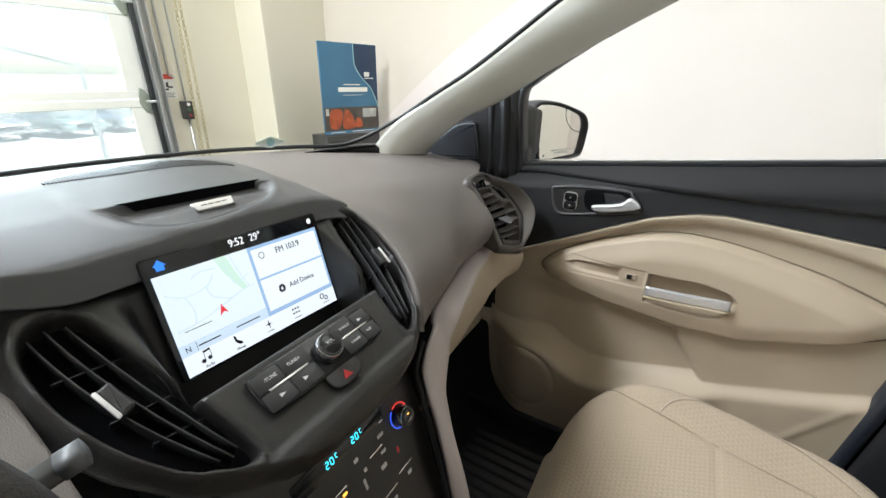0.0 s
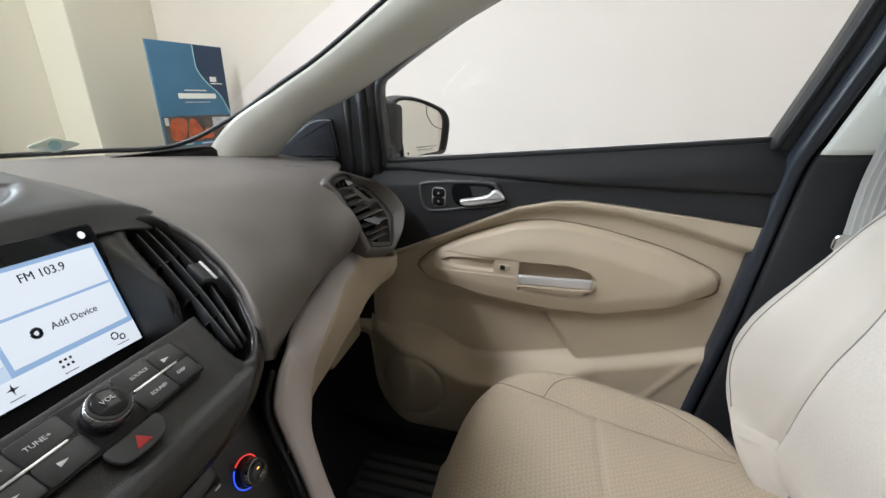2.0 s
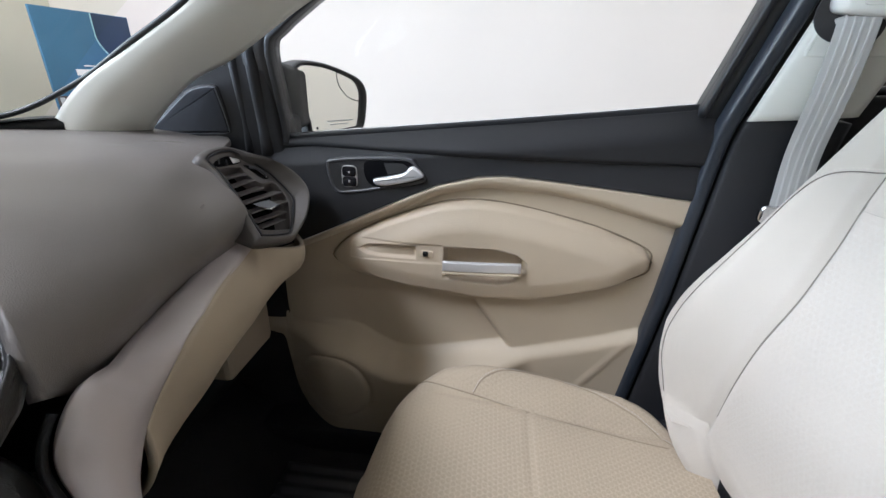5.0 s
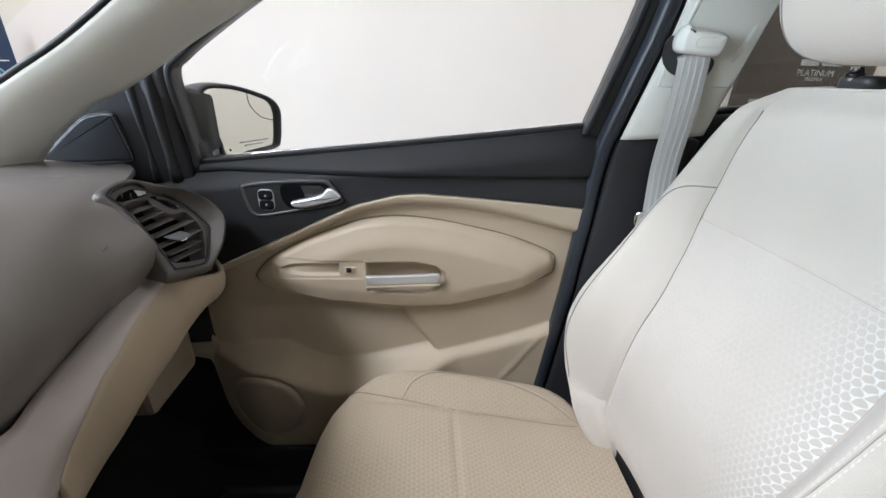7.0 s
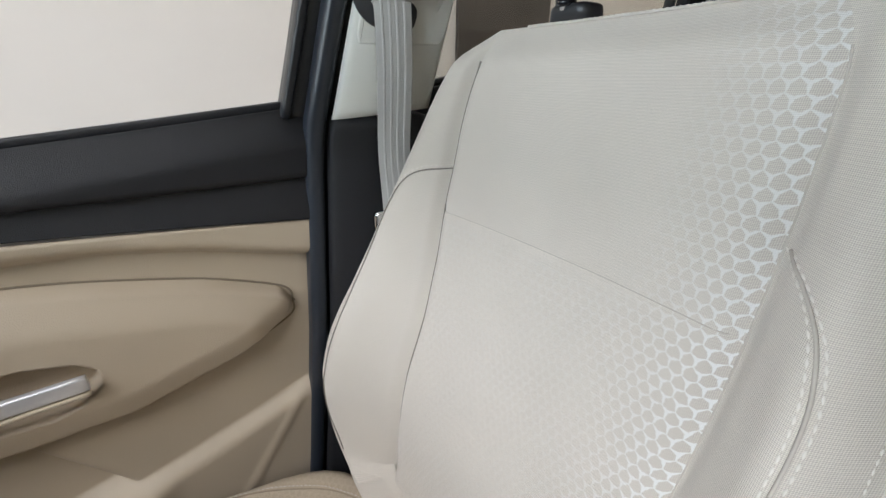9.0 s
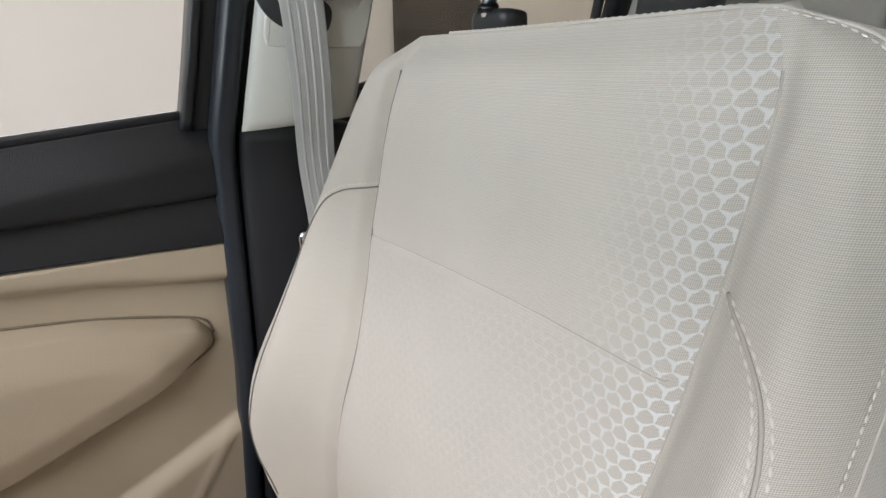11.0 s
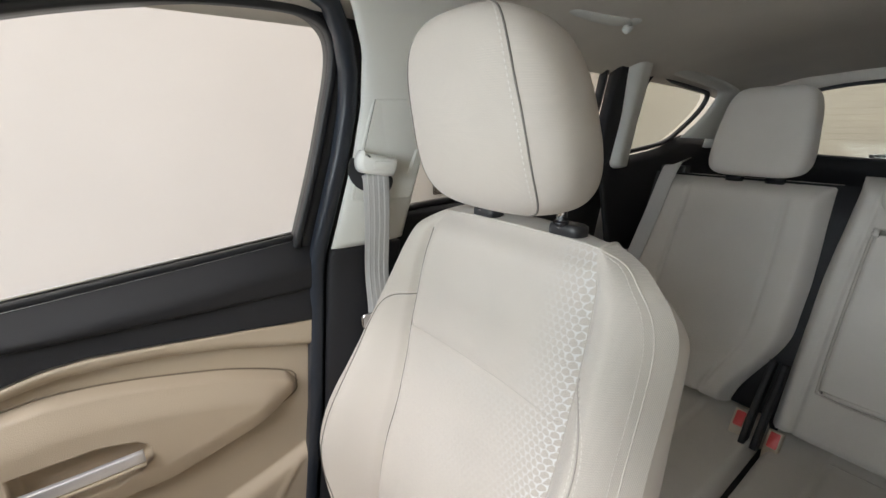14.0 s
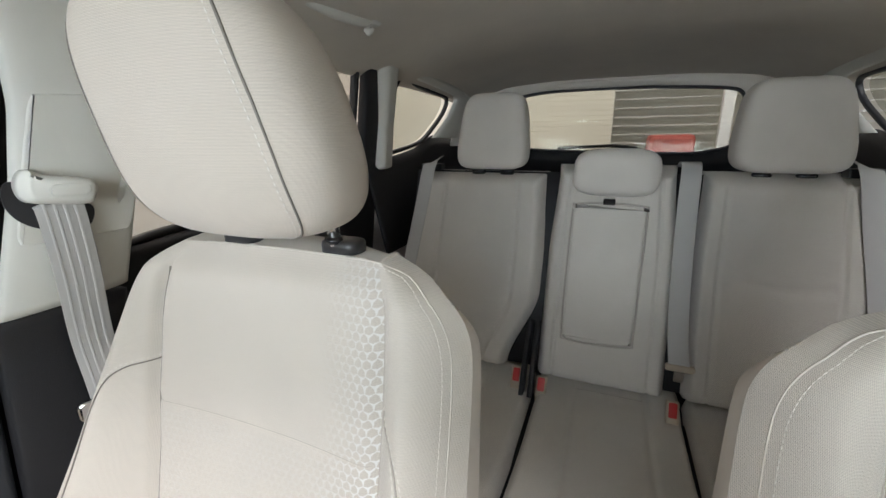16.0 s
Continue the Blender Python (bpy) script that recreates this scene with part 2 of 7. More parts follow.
def interp(x, table):
    """Smooth reading of a table of (x, value)."""
    if x <= table[0][0]:
        return table[0][1]
    for (a, p), (b, q) in zip(table, table[1:]):
        if x <= b:
            t = (x - a) / (b - a)
            return p + (q - p) * t
    return table[-1][1]


def step(a, b, x):
    t = max(0.0, min(1.0, (x - a) / (b - a)))
    return t * t * (3 - 2 * t)


def bell(x, w):
    return math.exp(-(x / w) ** 2)


def mesh(name, verts, faces, mat, parent=None, label="", smooth=True, uvs=None):
    me = bpy.data.meshes.new(name)
    me.from_pydata([tuple(v) for v in verts], [], faces)
    me.update()
    if uvs is not None:
        layer = me.uv_layers.new(name="metres")
        loops = np.empty(len(me.loops), dtype=np.int32)
        me.loops.foreach_get("vertex_index", loops)
        layer.data.foreach_set("uv", np.array(uvs, dtype=np.float32)[loops].ravel())
    me.materials.append(mat)
    if smooth:
        me.polygons.foreach_set("use_smooth", np.ones(len(me.polygons), dtype=bool))
    ob = new(name, me)
    if parent:
        ob.parent = parent
    if label:
        ob["label"] = label
    return ob


def part(name, bm, mat, parent, label=""):
    me = bpy.data.meshes.new(name)
    bm.to_mesh(me)
    bm.free()
    me.materials.append(mat)
    ob = new(name, me)
    ob.parent = parent
    if label:
        ob["label"] = label
    return ob


def thing(name, label, category, group="", kind="", at=(0, 0, 0)):
    ob = new(name)
    ob.location = at
    ob.empty_display_size = 0.05
    return tagged(ob, label, category, group, kind)


def thicken(ob, depth):
    s = ob.modifiers.new("thickness", "SOLIDIFY")
    s.thickness, s.offset = abs(depth), -1 if depth > 0 else 1
    return ob


def surf(name, fn, us, vs, mat, parent=None, label="", uv=None, thick=0.0, wrap=False):
    """A sheet through fn(u, v); us and vs: counts, or lists of values."""
    us = [i / (us - 1) for i in range(us)] if isinstance(us, int) else us
    vs = [i / (vs - 1) for i in range(vs)] if isinstance(vs, int) else vs
    verts = [fn(u, v) for v in vs for u in us]
    nu, nv = len(us), len(vs)
    faces = [(j * nu + i, j * nu + (i + 1) % nu, (j + 1) * nu + (i + 1) % nu, (j + 1) * nu + i) for j in range(nv - 1) for i in range(nu if wrap else nu - 1)]
    uvs = [uv(p) for p in verts] if uv else None
    ob = mesh(name, verts, faces, mat, parent, label, uvs=uvs)
    if thick:
        thicken(ob, thick)
    return ob


def loft(name, rings, mat, parent=None, label="", cap=True, smooth=True, uv=None):
    n = len(rings[0])
    verts = [v for r in rings for v in r]
    faces = [(k * n + i, k * n + (i + 1) % n, (k + 1) * n + (i + 1) % n, (k + 1) * n + i) for k in range(len(rings) - 1) for i in range(n)]
    if cap:
        faces += [tuple(range(n))[::-1], tuple((len(rings) - 1) * n + i for i in range(n))]
    return mesh(name, verts, faces, mat, parent, label, smooth, [uv(v) for v in verts] if uv else None)


def inset(pts, d):
    """A closed outline (2D, any turn) moved inwards by d."""
    n = len(pts)
    a = sum(pts[i][0] * pts[(i + 1) % n][1] - pts[(i + 1) % n][0] * pts[i][1] for i in range(n))
    s = 1 if a > 0 else -1
    out = []
    for i in range(n):
        p, q, r = Vector(pts[i - 1][:2]), Vector(pts[i][:2]), Vector(pts[(i + 1) % n][:2])
        e, f = (q - p).normalized(), (r - q).normalized()
        n1, n2 = Vector((-e.y, e.x)) * s, Vector((-f.y, f.x)) * s
        m = n1 + n2
        m = m / max(0.35, m.length_squared / 2) if m.length > 1e-6 else n1
        out.append(q + m * d / 1.0)
    return out


def plate(name, pts, place, depth, mat, parent=None, label="", bevel=0.003, back=True, dome=0.0):
    """A plate of that outline, its front at depth, edges rounded; place(a, b, d) lays it into the room."""
    pts = [Vector(p[:2]) for p in pts]
    rings = [[place(p.x, p.y, 0) for p in pts], [place(p.x, p.y, depth - bevel) for p in pts]]
    for k in (0.35, 0.7, 1.0):
        q = inset(pts, bevel * k)
        rings.append([place(p.x, p.y, depth - bevel * (1 - math.sin(k * math.pi / 2))) for p in q])
    if not dome and 0.001 <= bevel <= 0.005:
        flat = inset(pts, bevel + 0.0006)
        rings.append([place(p.x, p.y, depth) for p in flat])
    if dome:
        c = sum(pts, Vector((0, 0))) / len(pts)
        base = inset(pts, bevel)
        for k in (0.25, 0.5, 0.75, 0.95):
            rings.append([place(*(p.lerp(c, k)), depth + dome * (1 - (1 - k) ** 2)) for p in base])
    return loft(name, rings, mat, parent, label)


def rounded(w, h, r, n=5, cx=0.0, cy=0.0):
    out = []
    for sx, sy, a0 in ((1, 1, 0), (-1, 1, 90), (-1, -1, 180), (1, -1, 270)):
        for k in range(n):
            a = radians(a0 + 90 * k / (n - 1))
            out.append((cx + sx * (w / 2 - r) + r * math.cos(a), cy + sy * (h / 2 - r) + r * math.sin(a)))
    return out


def circle(r, n=24, cx=0.0, cy=0.0):
    return [(cx + r * math.cos(2 * math.pi * i / n), cy + r * math.sin(2 * math.pi * i / n)) for i in range(n)]


def sweep(name, path, profile, up, mat, parent=None, label="", closed=False, smooth=True):
    """A profile (a along up, b across) drawn along a path."""
    path = [Vector(p) for p in path]
    up = Vector(up).normalized()
    n, rings = len(path), []
    for i in range(n):
        a, b = path[i - 1] if (i or closed) else path[0], path[(i + 1) % n] if (i < n - 1 or closed) else path[-1]
        t = (b - a).normalized()
        side = t.cross(up)
        side = side.normalized() if side.length > 1e-6 else Vector((1, 0, 0))
        v = side.cross(t).normalized()
        rings.append([path[i] + v * p[0] + side * p[1] for p in profile])
    if closed:
        rings.append(rings[0])
    return loft(name, rings, mat, parent, label, cap=not closed, smooth=smooth)


def tube(name, path, r, mat, parent=None, label="", n=8, closed=False, up=(0.13, 0.21, 0.97)):
    return sweep(name, path, circle(r, n), up, mat, parent, label, closed)


def box(name, lo, hi, mat, parent=None, label="", bevel=0.004):
    (x0, y0, z0), (x1, y1, z1) = lo, hi
    bevel = min(bevel, (x1 - x0) / 3, (y1 - y0) / 3, (z1 - z0) / 3)
    bm = bmesh.new()
    bmesh.ops.create_cube(bm, size=1)
    for v in bm.verts:
        v.co = Vector(((x0 + x1) / 2 + v.co.x * (x1 - x0), (y0 + y1) / 2 + v.co.y * (y1 - y0), (z0 + z1) / 2 + v.co.z * (z1 - z0)))
    if bevel > 0:
        bmesh.ops.bevel(bm, geom=bm.edges[:], offset=bevel, segments=2, affect="EDGES", profile=0.5)
    me = bpy.data.meshes.new(name)
    bm.to_mesh(me)
    bm.free()
    me.materials.append(mat)
    ob = new(name, me)
    if parent:
        ob.parent = parent
    if label:
        ob["label"] = label
    return ob


def soft(name, centre, half, e, mat, parent=None, label="", nu=48, nv=28, bend=None, uv=None):
    """A padded block: a ball squared up by the powers e = (plan, upright)."""
    def pw(v, k):
        return math.copysign(abs(v) ** k, v)

    def fn(u, v):
        a, b = 2 * math.pi * u, math.pi * (v - 0.5) * 0.9999
        c = pw(math.cos(b), e[1])
        p = Vector((half[0] * c * pw(math.cos(a), e[0]), half[1] * c * pw(math.sin(a), e[0]), half[2] * pw(math.sin(b), e[1])))
        p = bend(p) if bend else p
        return p + Vector(centre)
    return surf(name, fn, [i / nu for i in range(nu)], nv, mat, parent, label, wrap=True, uv=uv)


def dashes(name, path, length, gap, r, mat, parent, up):
    """A row of stitches along a path, one joined mesh."""
    verts, faces, along = [], [], 0.0
    pts = [Vector(p) for p in path]
    up = Vector(up).normalized()
    for a, b in zip(pts, pts[1:]):
        d = b - a
        if d.length < 1e-7:
            continue
        t = d.normalized()
        side = t.cross(up).normalized()
        while along < d.length:
            p, q = a + t * along, a + t * min(along + length, d.length + length)
            k = len(verts)
            for c, s in ((p, 0.35), (p.lerp(q, 0.5), 1.0), (q, 0.35)):
                verts += [c - side * r * s, c + up * r * s, c + side * r * s]
            for m in (0, 3):
                faces += [(k + m, k + m + 1, k + m + 4, k + m + 3), (k + m + 1, k + m + 2, k + m + 5, k + m + 4)]
            along += length + gap
        along -= d.length
    return mesh(name, verts, faces, mat, parent)


def writing(text, size, m, mat, parent, name="lettering", depth=0.0002, align="CENTER"):
    cu = bpy.data.curves.new(name, "FONT")
    cu.body, cu.size, cu.extrude, cu.align_x, cu.align_y = text, size, depth, align, "CENTER"
    cu.resolution_u = 3
    tmp = new(name, cu)
    me = bpy.data.meshes.new_from_object(tmp.evaluated_get(bpy.context.evaluated_depsgraph_get()))
    bpy.data.objects.remove(tmp)
    me.name = name
    me.materials.clear()
    me.materials.append(mat)
    me.transform(m)
    ob = new(name, me)
    ob.parent = parent
    return ob


def frame_at(origin, right, upward):
    """A flat frame: its x to the right, its y upwards, its z towards the viewer."""
    x, y = Vector(right).normalized(), Vector(upward).normalized()
    z = x.cross(y).normalized()
    y = z.cross(x)
    return Matrix((x, y, z)).transposed().to_4x4() if origin is None else Matrix.Translation(origin) @ Matrix((x, y, z)).transposed().to_4x4()

# ---- the garage hall round the car ----
HX0, HX1, HY0, HY1, HZ = -6.0, 3.4, -6.5, 5.2, 4.6


def structure(ob, label, category):
    return tagged(ob, label, category, kind="structure")


structure(box("floor", (HX0, HY0, -0.12), (HX1, HY1, 0.0), CONCRETE, bevel=0), "grey concrete floor of the hall", "floor")
structure(box("ceiling", (HX0 - 0.2, HY0 - 0.2, HZ), (HX1 + 0.2, HY1 + 0.2, HZ + 0.15), WALL_WHITE, bevel=0), "white painted ceiling of the hall", "ceiling")
structure(box("wall_east", (HX1, HY0, 0), (HX1 + 0.2, HY1 + 0.2, HZ), WALL_WHITE, bevel=0), "plain white painted side wall", "wall")
structure(box("wall_west", (HX0 - 0.2, HY0, 0), (HX0, HY1 + 0.2, HZ), WALL_PAINT, bevel=0), "plain cream painted wall", "wall")
structure(box("wall_south", (HX0 - 0.2, HY0 - 0.2, 0), (HX1 + 0.2, HY0, HZ), WALL_PAINT, bevel=0), "plain cream painted rear wall", "wall")
DX0, DX1, DZ = -2.4, 1.74, 3.6
north = structure(thing("wall_north", "", ""), "cream painted front wall around the garage door", "wall")
box("wall_panel", (DX1, HY1, 0), (HX1, HY1 + 0.2, HZ), WALL_PAINT, north, bevel=0)
box("wall_panel", (HX0, HY1, 0), (DX0, HY1 + 0.2, HZ), WALL_PAINT, north, bevel=0)
box("wall_panel", (DX0, HY1, DZ), (DX1, HY1 + 0.2, HZ), WALL_PAINT, north, bevel=0)
structure(box("pilaster", (2.615, HY1 - 0.38, 0), (HX1, HY1, HZ), WALL_PAINT, bevel=0.01), "cream painted pilaster of the front wall", "pilaster")

# sectional garage door with long windows
gd = thing("garage_door", "white sectional garage door with long glazed panels", "garage door")
levels = [0.0, 0.58, 1.17, 1.79 + 0.06, 2.48, 3.10, 3.6]
for k, (z0, z1) in enumerate(zip(levels, levels[1:])):
    glazed = 0 < k < 5
    if not glazed:
        box("door_section", (DX0 + 0.02, HY1 + 0.03, z0 + 0.004), (DX1 - 0.03, HY1 + 0.075, z1 - 0.004), WHITE, gd)
        continue
    sect = thing("door_section", "", "")
    sect.parent = gd
    for lo, hi in (((DX0 + 0.02, z0 + 0.004), (DX1 - 0.03, z0 + 0.065)), ((DX0 + 0.02, z1 - 0.065), (DX1 - 0.03, z1 - 0.004)), ((DX0 + 0.02, z0 + 0.067), (DX0 + 0.2, z1 - 0.067)), ((DX1 - 0.2, z0 + 0.067), (DX1 - 0.03, z1 - 0.067)), ((-0.42, z0 + 0.067), (-0.30, z1 - 0.067))):
        box("rail", (lo[0], HY1 + 0.03, lo[1]), (hi[0], HY1 + 0.075, hi[1]), WHITE, sect)
    for x0, x1 in ((DX0 + 0.2, -0.42), (-0.30, DX1 - 0.2)):
        ob = box("pane", (x0, HY1 + 0.048, z0 + 0.065), (x1, HY1 + 0.054, z1 - 0.065), HAZED, sect, bevel=0)
        ob.visible_shadow = False
HINGE = material("grey_green_hinge_plate", (0.30, 0.33, 0.29), 0.5, metal=0.3, vary=0.15)
for z in (0.60, 1.15, 1.88, 2.50):
    plate("hinge", [(x + 1.665, z + h) for x, h in ((-0.055, 0.035), (-0.035, 0.110), (0.0, 0.085), (0.04, 0.025), (0.05, 0.0), (0.04, -0.04), (0.01, -0.095), (-0.02, -0.085), (-0.055, -0.02))], lambda a, b, d: Vector((a, HY1 + 0.029 - d, b)), 0.012, HINGE, gd, bevel=0.003)
    tube("roller_pin", [(DX1 - 0.10, HY1 - 0.02, z), (DX1 + 0.0, HY1 - 0.02, z)], 0.012, STEEL, gd)
track = thing("door_track", "galvanised vertical track of the garage door", "door track")
sweep("channel", [(DX1 + 0.01, HY1 - 0.05, 0), (DX1 + 0.01, HY1 - 0.05, 3.5)], [(-0.03, -0.035), (0.03, -0.035), (0.03, -0.029), (-0.022, -0.029), (-0.022, 0.029), (0.03, 0.029), (0.03, 0.035), (-0.03, 0.035)], (0, -1, 0), STEEL, track, smooth=False)
sweep("seal", [(DX1 - 0.035, HY1 - 0.01, 0), (DX1 - 0.035, HY1 - 0.01, 3.5)], rounded(0.03, 0.05, 0.01), (0, -1, 0), RUBBER, track)
conduit = thing("conduit", "thin grey wall conduit beside the garage door", "conduit")
tube("pipe", [(1.86, HY1 - 0.03, 1.36), (1.87, HY1 - 0.03, 3.6)], 0.009, STEEL, conduit)
tube("pipe", [(1.955, HY1 - 0.03, 0.0), (1.955, HY1 - 0.03, 0.995)], 0.010, STEEL, conduit)
tube("pipe", [(1.955, HY1 - 0.03, 1.14), (1.955, HY1 - 0.03, 3.6)], 0.008, STEEL, conduit)
tube("pipe", [(1.86, HY1 - 0.03, 1.36), (1.90, HY1 - 0.03, 1.34)], 0.008, STEEL, conduit)

# chain of the door hoist: two falls of oval links
chain = thing("hoist_chain", "two yellowed falls of hoist chain hanging at the door", "chain")
link_loop = [(0, 0.012 * math.sin(a), 0.024 * math.cos(a)) for a in [2 * math.pi * i / 10 for i in range(10)]]
for cx0 in (2.0, 2.035):
    verts, faces = [], []
    z, turn = 0.25, 0
    while z < 3.4:
        sway = 0.02 * math.sin(z * 1.3 + cx0 * 40)
        pts = [Vector((p[1] if turn else 0, 0 if turn else p[1], p[2])) + Vector((cx0 + sway, HY1 - 0.08, z)) for p in link_loop]
        for i in range(10):
            q = pts[i]
            d = (q - Vector((cx0 + sway, HY1 - 0.08, z))).normalized() * 0.004
            s = Vector((0, 0.004, 0)) if turn else Vector((0.004, 0, 0))
            k = len(verts)
            verts += [q - d, q + s, q + d, q - s]
            if i:
                faces += [(k - 4 + m, k - 4 + (m + 1) % 4, k + (m + 1) % 4, k + m) for m in range(4)]
        k0 = len(verts) - 40
        faces += [(k0 + 36 + m, k0 + 36 + (m + 1) % 4, k0 + (m + 1) % 4, k0 + m) for m in range(4)]
        z, turn = z + 0.036, 1 - turn
    mesh("chain_fall", verts, faces, BRASS, chain)
ctl = thing("door_control_box", "small dark door control box with red, green and white buttons", "control box")
box("case", (1.91, HY1 - 0.07, 0.99), (1.99, HY1, 1.145), BLACK_SMOOTH, ctl, bevel=0.008)
for z, m in ((1.118, WHITE), (1.075, material("green_button", (0.03, 0.13, 0.06), 0.4)), (1.025, material("dull_red_button", (0.22, 0.03, 0.03), 0.4))):
    plate("button", circle(0.014, 16, 1.95, z), lambda a, b, d: Vector((a, HY1 - 0.07 - d, b)), 0.012, m, ctl)
sign = thing("warning_sign", "small white warning notice with a red header band on the wall", "sign")
box("board", (1.79, HY1 - 0.008, 1.17), (1.905, HY1, 1.37), WHITE, sign, bevel=0.002)
box("header_band", (1.795, HY1 - 0.011, 1.325), (1.90, HY1 - 0.0081, 1.365), material("red_print", (0.6, 0.08, 0.05), 0.6), sign, bevel=0)
for x0, x1, z0, z1 in ((1.83, 1.85, 1.26, 1.30), (1.845, 1.885, 1.255, 1.268), (1.82, 1.845, 1.235, 1.25), (1.80, 1.895, 1.21, 1.215), (1.80, 1.88, 1.195, 1.20), (1.80, 1.89, 1.18, 1.185)):
    box("print_bar", (x0, HY1 - 0.011, z0), (x1, HY1 - 0.0079, z1), BLACK_SMOOTH, sign, bevel=0)

# poster display standing across the corner
PA, PB = Vector((2.60, 4.13, 0)), Vector((3.21, 3.99, 0))
PR = (PB - PA).normalized()
PN = Vector((PR.y, -PR.x, 0))
pw_, pz0, pz1 = (PB - PA).length, 0.86, 1.65
poster = thing("poster_display", "tall blue printed poster display on a dark stand", "poster")


def on_poster(a, b, d):
    return PA + PR * a + PN * d + Vector((0, 0, b))


BLUE = material("blue_print", (0.05, 0.17, 0.31), 0.4, vary=0.3, vary_scale=1.3)
NAVY = material("navy_print", (0.012, 0.035, 0.09), 0.4, vary=0.1)
CYAN = material("pale_blue_print", (0.36, 0.60, 0.66), 0.4, vary=0.1)
PHOTO_DARK = material("dark_photo_print", (0.06, 0.05, 0.045), 0.4, vary=0.6, vary_scale=9)
PHOTO_RED = material("rust_red_print", (0.36, 0.07, 0.02), 0.4, vary=0.5, vary_scale=14)
GREY_PRINT = material("pale_grey_print", (0.45, 0.46, 0.46), 0.4, vary=0.4, vary_scale=10)
plate("board", [(0, pz0), (pw_, pz0), (pw_, pz1), (0, pz1)], lambda a, b, d: on_poster(a, b, d - 0.02), 0.02, BLUE, poster, bevel=0.002)
wave = [(0.36, pz1 - 0.004), (0.36, 1.55), (0.37, 1.46), (0.44, 1.36), (0.54, 1.27), (0.60, 1.15), (pw_ - 0.004, 1.09), (pw_ - 0.004, pz1 - 0.004)]
plate("swoosh", [(p.x, p.y) for p in spline([(*p, 0) for p in wave[:6]], 24)] + wave[6:], lambda a, b, d: on_poster(a, b, d + 0.0004), 0.0012, NAVY, poster, bevel=0.0002)
tube("swoosh_line", [on_poster(p.x, p.y, 0.002) for p in spline([(*p, 0) for p in wave[:7]], 30)], 0.004, CYAN, poster, n=6)
plate("photo", [(0.004, pz0 + 0.03), (pw_ - 0.004, pz0 + 0.03), (pw_ - 0.004, 1.10), (0.004, 1.10)], lambda a, b, d: on_poster(a, b, d + 0.0004), 0.0012, PHOTO_DARK, poster, bevel=0.0002)
for pts in ([(0.06, 0.92), (0.16, 0.92), (0.20, 1.06), (0.12, 1.085), (0.06, 1.05)], [(0.20, 0.91), (0.33, 0.91), (0.32, 1.0), (0.27, 1.07), (0.22, 1.06)], [(0.34, 0.915), (0.42, 0.92), (0.40, 0.99), (0.35, 0.99)]):
    plate("photo_seat", [(p.x, p.y) for p in spline([(*p, 0) for p in pts], 20, True)], lambda a, b, d: on_poster(a, b, d + 0.0018), 0.0006, PHOTO_RED, poster, bevel=0.0002)
for pts in ([(0.43, 1.0), (0.59, 1.0), (0.60, 1.08), (0.43, 1.085)], [(0.02, 1.03), (0.05, 1.03), (0.05, 1.09), (0.02, 1.09)]):
    plate("photo_window", pts, lambda a, b, d: on_poster(a, b, d + 0.0018), 0.0006, GREY_PRINT, poster, bevel=0.0002)
for a0, a1, b0, b1 in ((0.17, 0.50, 1.235, 1.275), (0.23, 0.42, 1.295, 1.303), (0.22, 0.44, 1.205, 1.209), (0.47, 0.53, 1.37, 1.41), (0.47, 0.58, 1.352, 1.36), (0.05, 0.22, 0.872, 0.878), (0.30, 0.56, 0.872, 0.878)):
    plate("print_bar", [(a0, b0), (a1, b0), (a1, b1), (a0, b1)], lambda a, b, d: on_poster(a, b, d + 0.0020), 0.001, WHITE, poster, bevel=0.0002)
plate("stand", [(0.0, 0.0), (pw_, 0.0), (pw_, pz0 - 0.012), (0.0, pz0 - 0.012)], lambda a, b, d: on_poster(a, b, d - 0.25), 0.26, BLACK_SMOOTH, poster, bevel=0.01)

# brown award panel and framed notice on the side wall, seen past the front seat
award = thing("award_banner", "dark brown award banner on the side wall", "banner")
BROWN = material("brown_print", (0.075, 0.06, 0.05), 0.5, vary=0.25, vary_scale=2)
box("panel", (HX1 - 0.04, -2.55, 0.85), (HX1, -1.42, 2.35), BROWN, award, bevel=0.003)
for y0, y1, z0, z1 in ((-1.86, -1.56, 1.19, 1.225), (-1.78, -1.58, 1.13, 1.15), (-2.05, -1.90, 1.485, 1.53), (-2.25, -2.08, 1.485, 1.53)):
    box("print_bar", (HX1 - 0.0435, y0, z0), (HX1 - 0.0405, y1, z1), GREY_PRINT, award, bevel=0)
for txt, size, z in (("PLATINUM", 0.066, 1.43), ("PRESTIGE", 0.036, 1.385)):
    writing(txt, size, Matrix(((0, 0, -1, HX1 - 0.0405), (-1, 0, 0, -2.05), (0, 1, 0, z), (0, 0, 0, 1))), GREY_PRINT, award, depth=0.001)
notice = thing("wall_notice", "white framed notice on the side wall", "notice")
box("board", (HX1 - 0.02, -3.25, 1.15), (HX1, -2.75, 1.75), WHITE, notice, bevel=0.003)

# rear of the hall: grey roller shutter, white post, red stand-in block
shutter = thing("roller_shutter", "grey ribbed roller shutter in the rear of the hall", "roller shutter")
GREY_SHUT = material("grey_shutter_paint", (0.60, 0.58, 0.55), 0.6, vary=0.08)
for k in range(34):
    z = 0.02 + k * 0.1
    sweep("slat", [(-3.2, -4.62, z + 0.05), (0.03, -4.62, z + 0.05)], [(-0.01, -0.05), (-0.01, 0.05), (0.0008, 0.05), (0.0015, 0.046), (0.0015, -0.046), (0.0008, -0.05)], (0, 0, 1), GREY_SHUT, shutter, smooth=False)
post = thing("white_post", "slim white post before the shutter", "post")
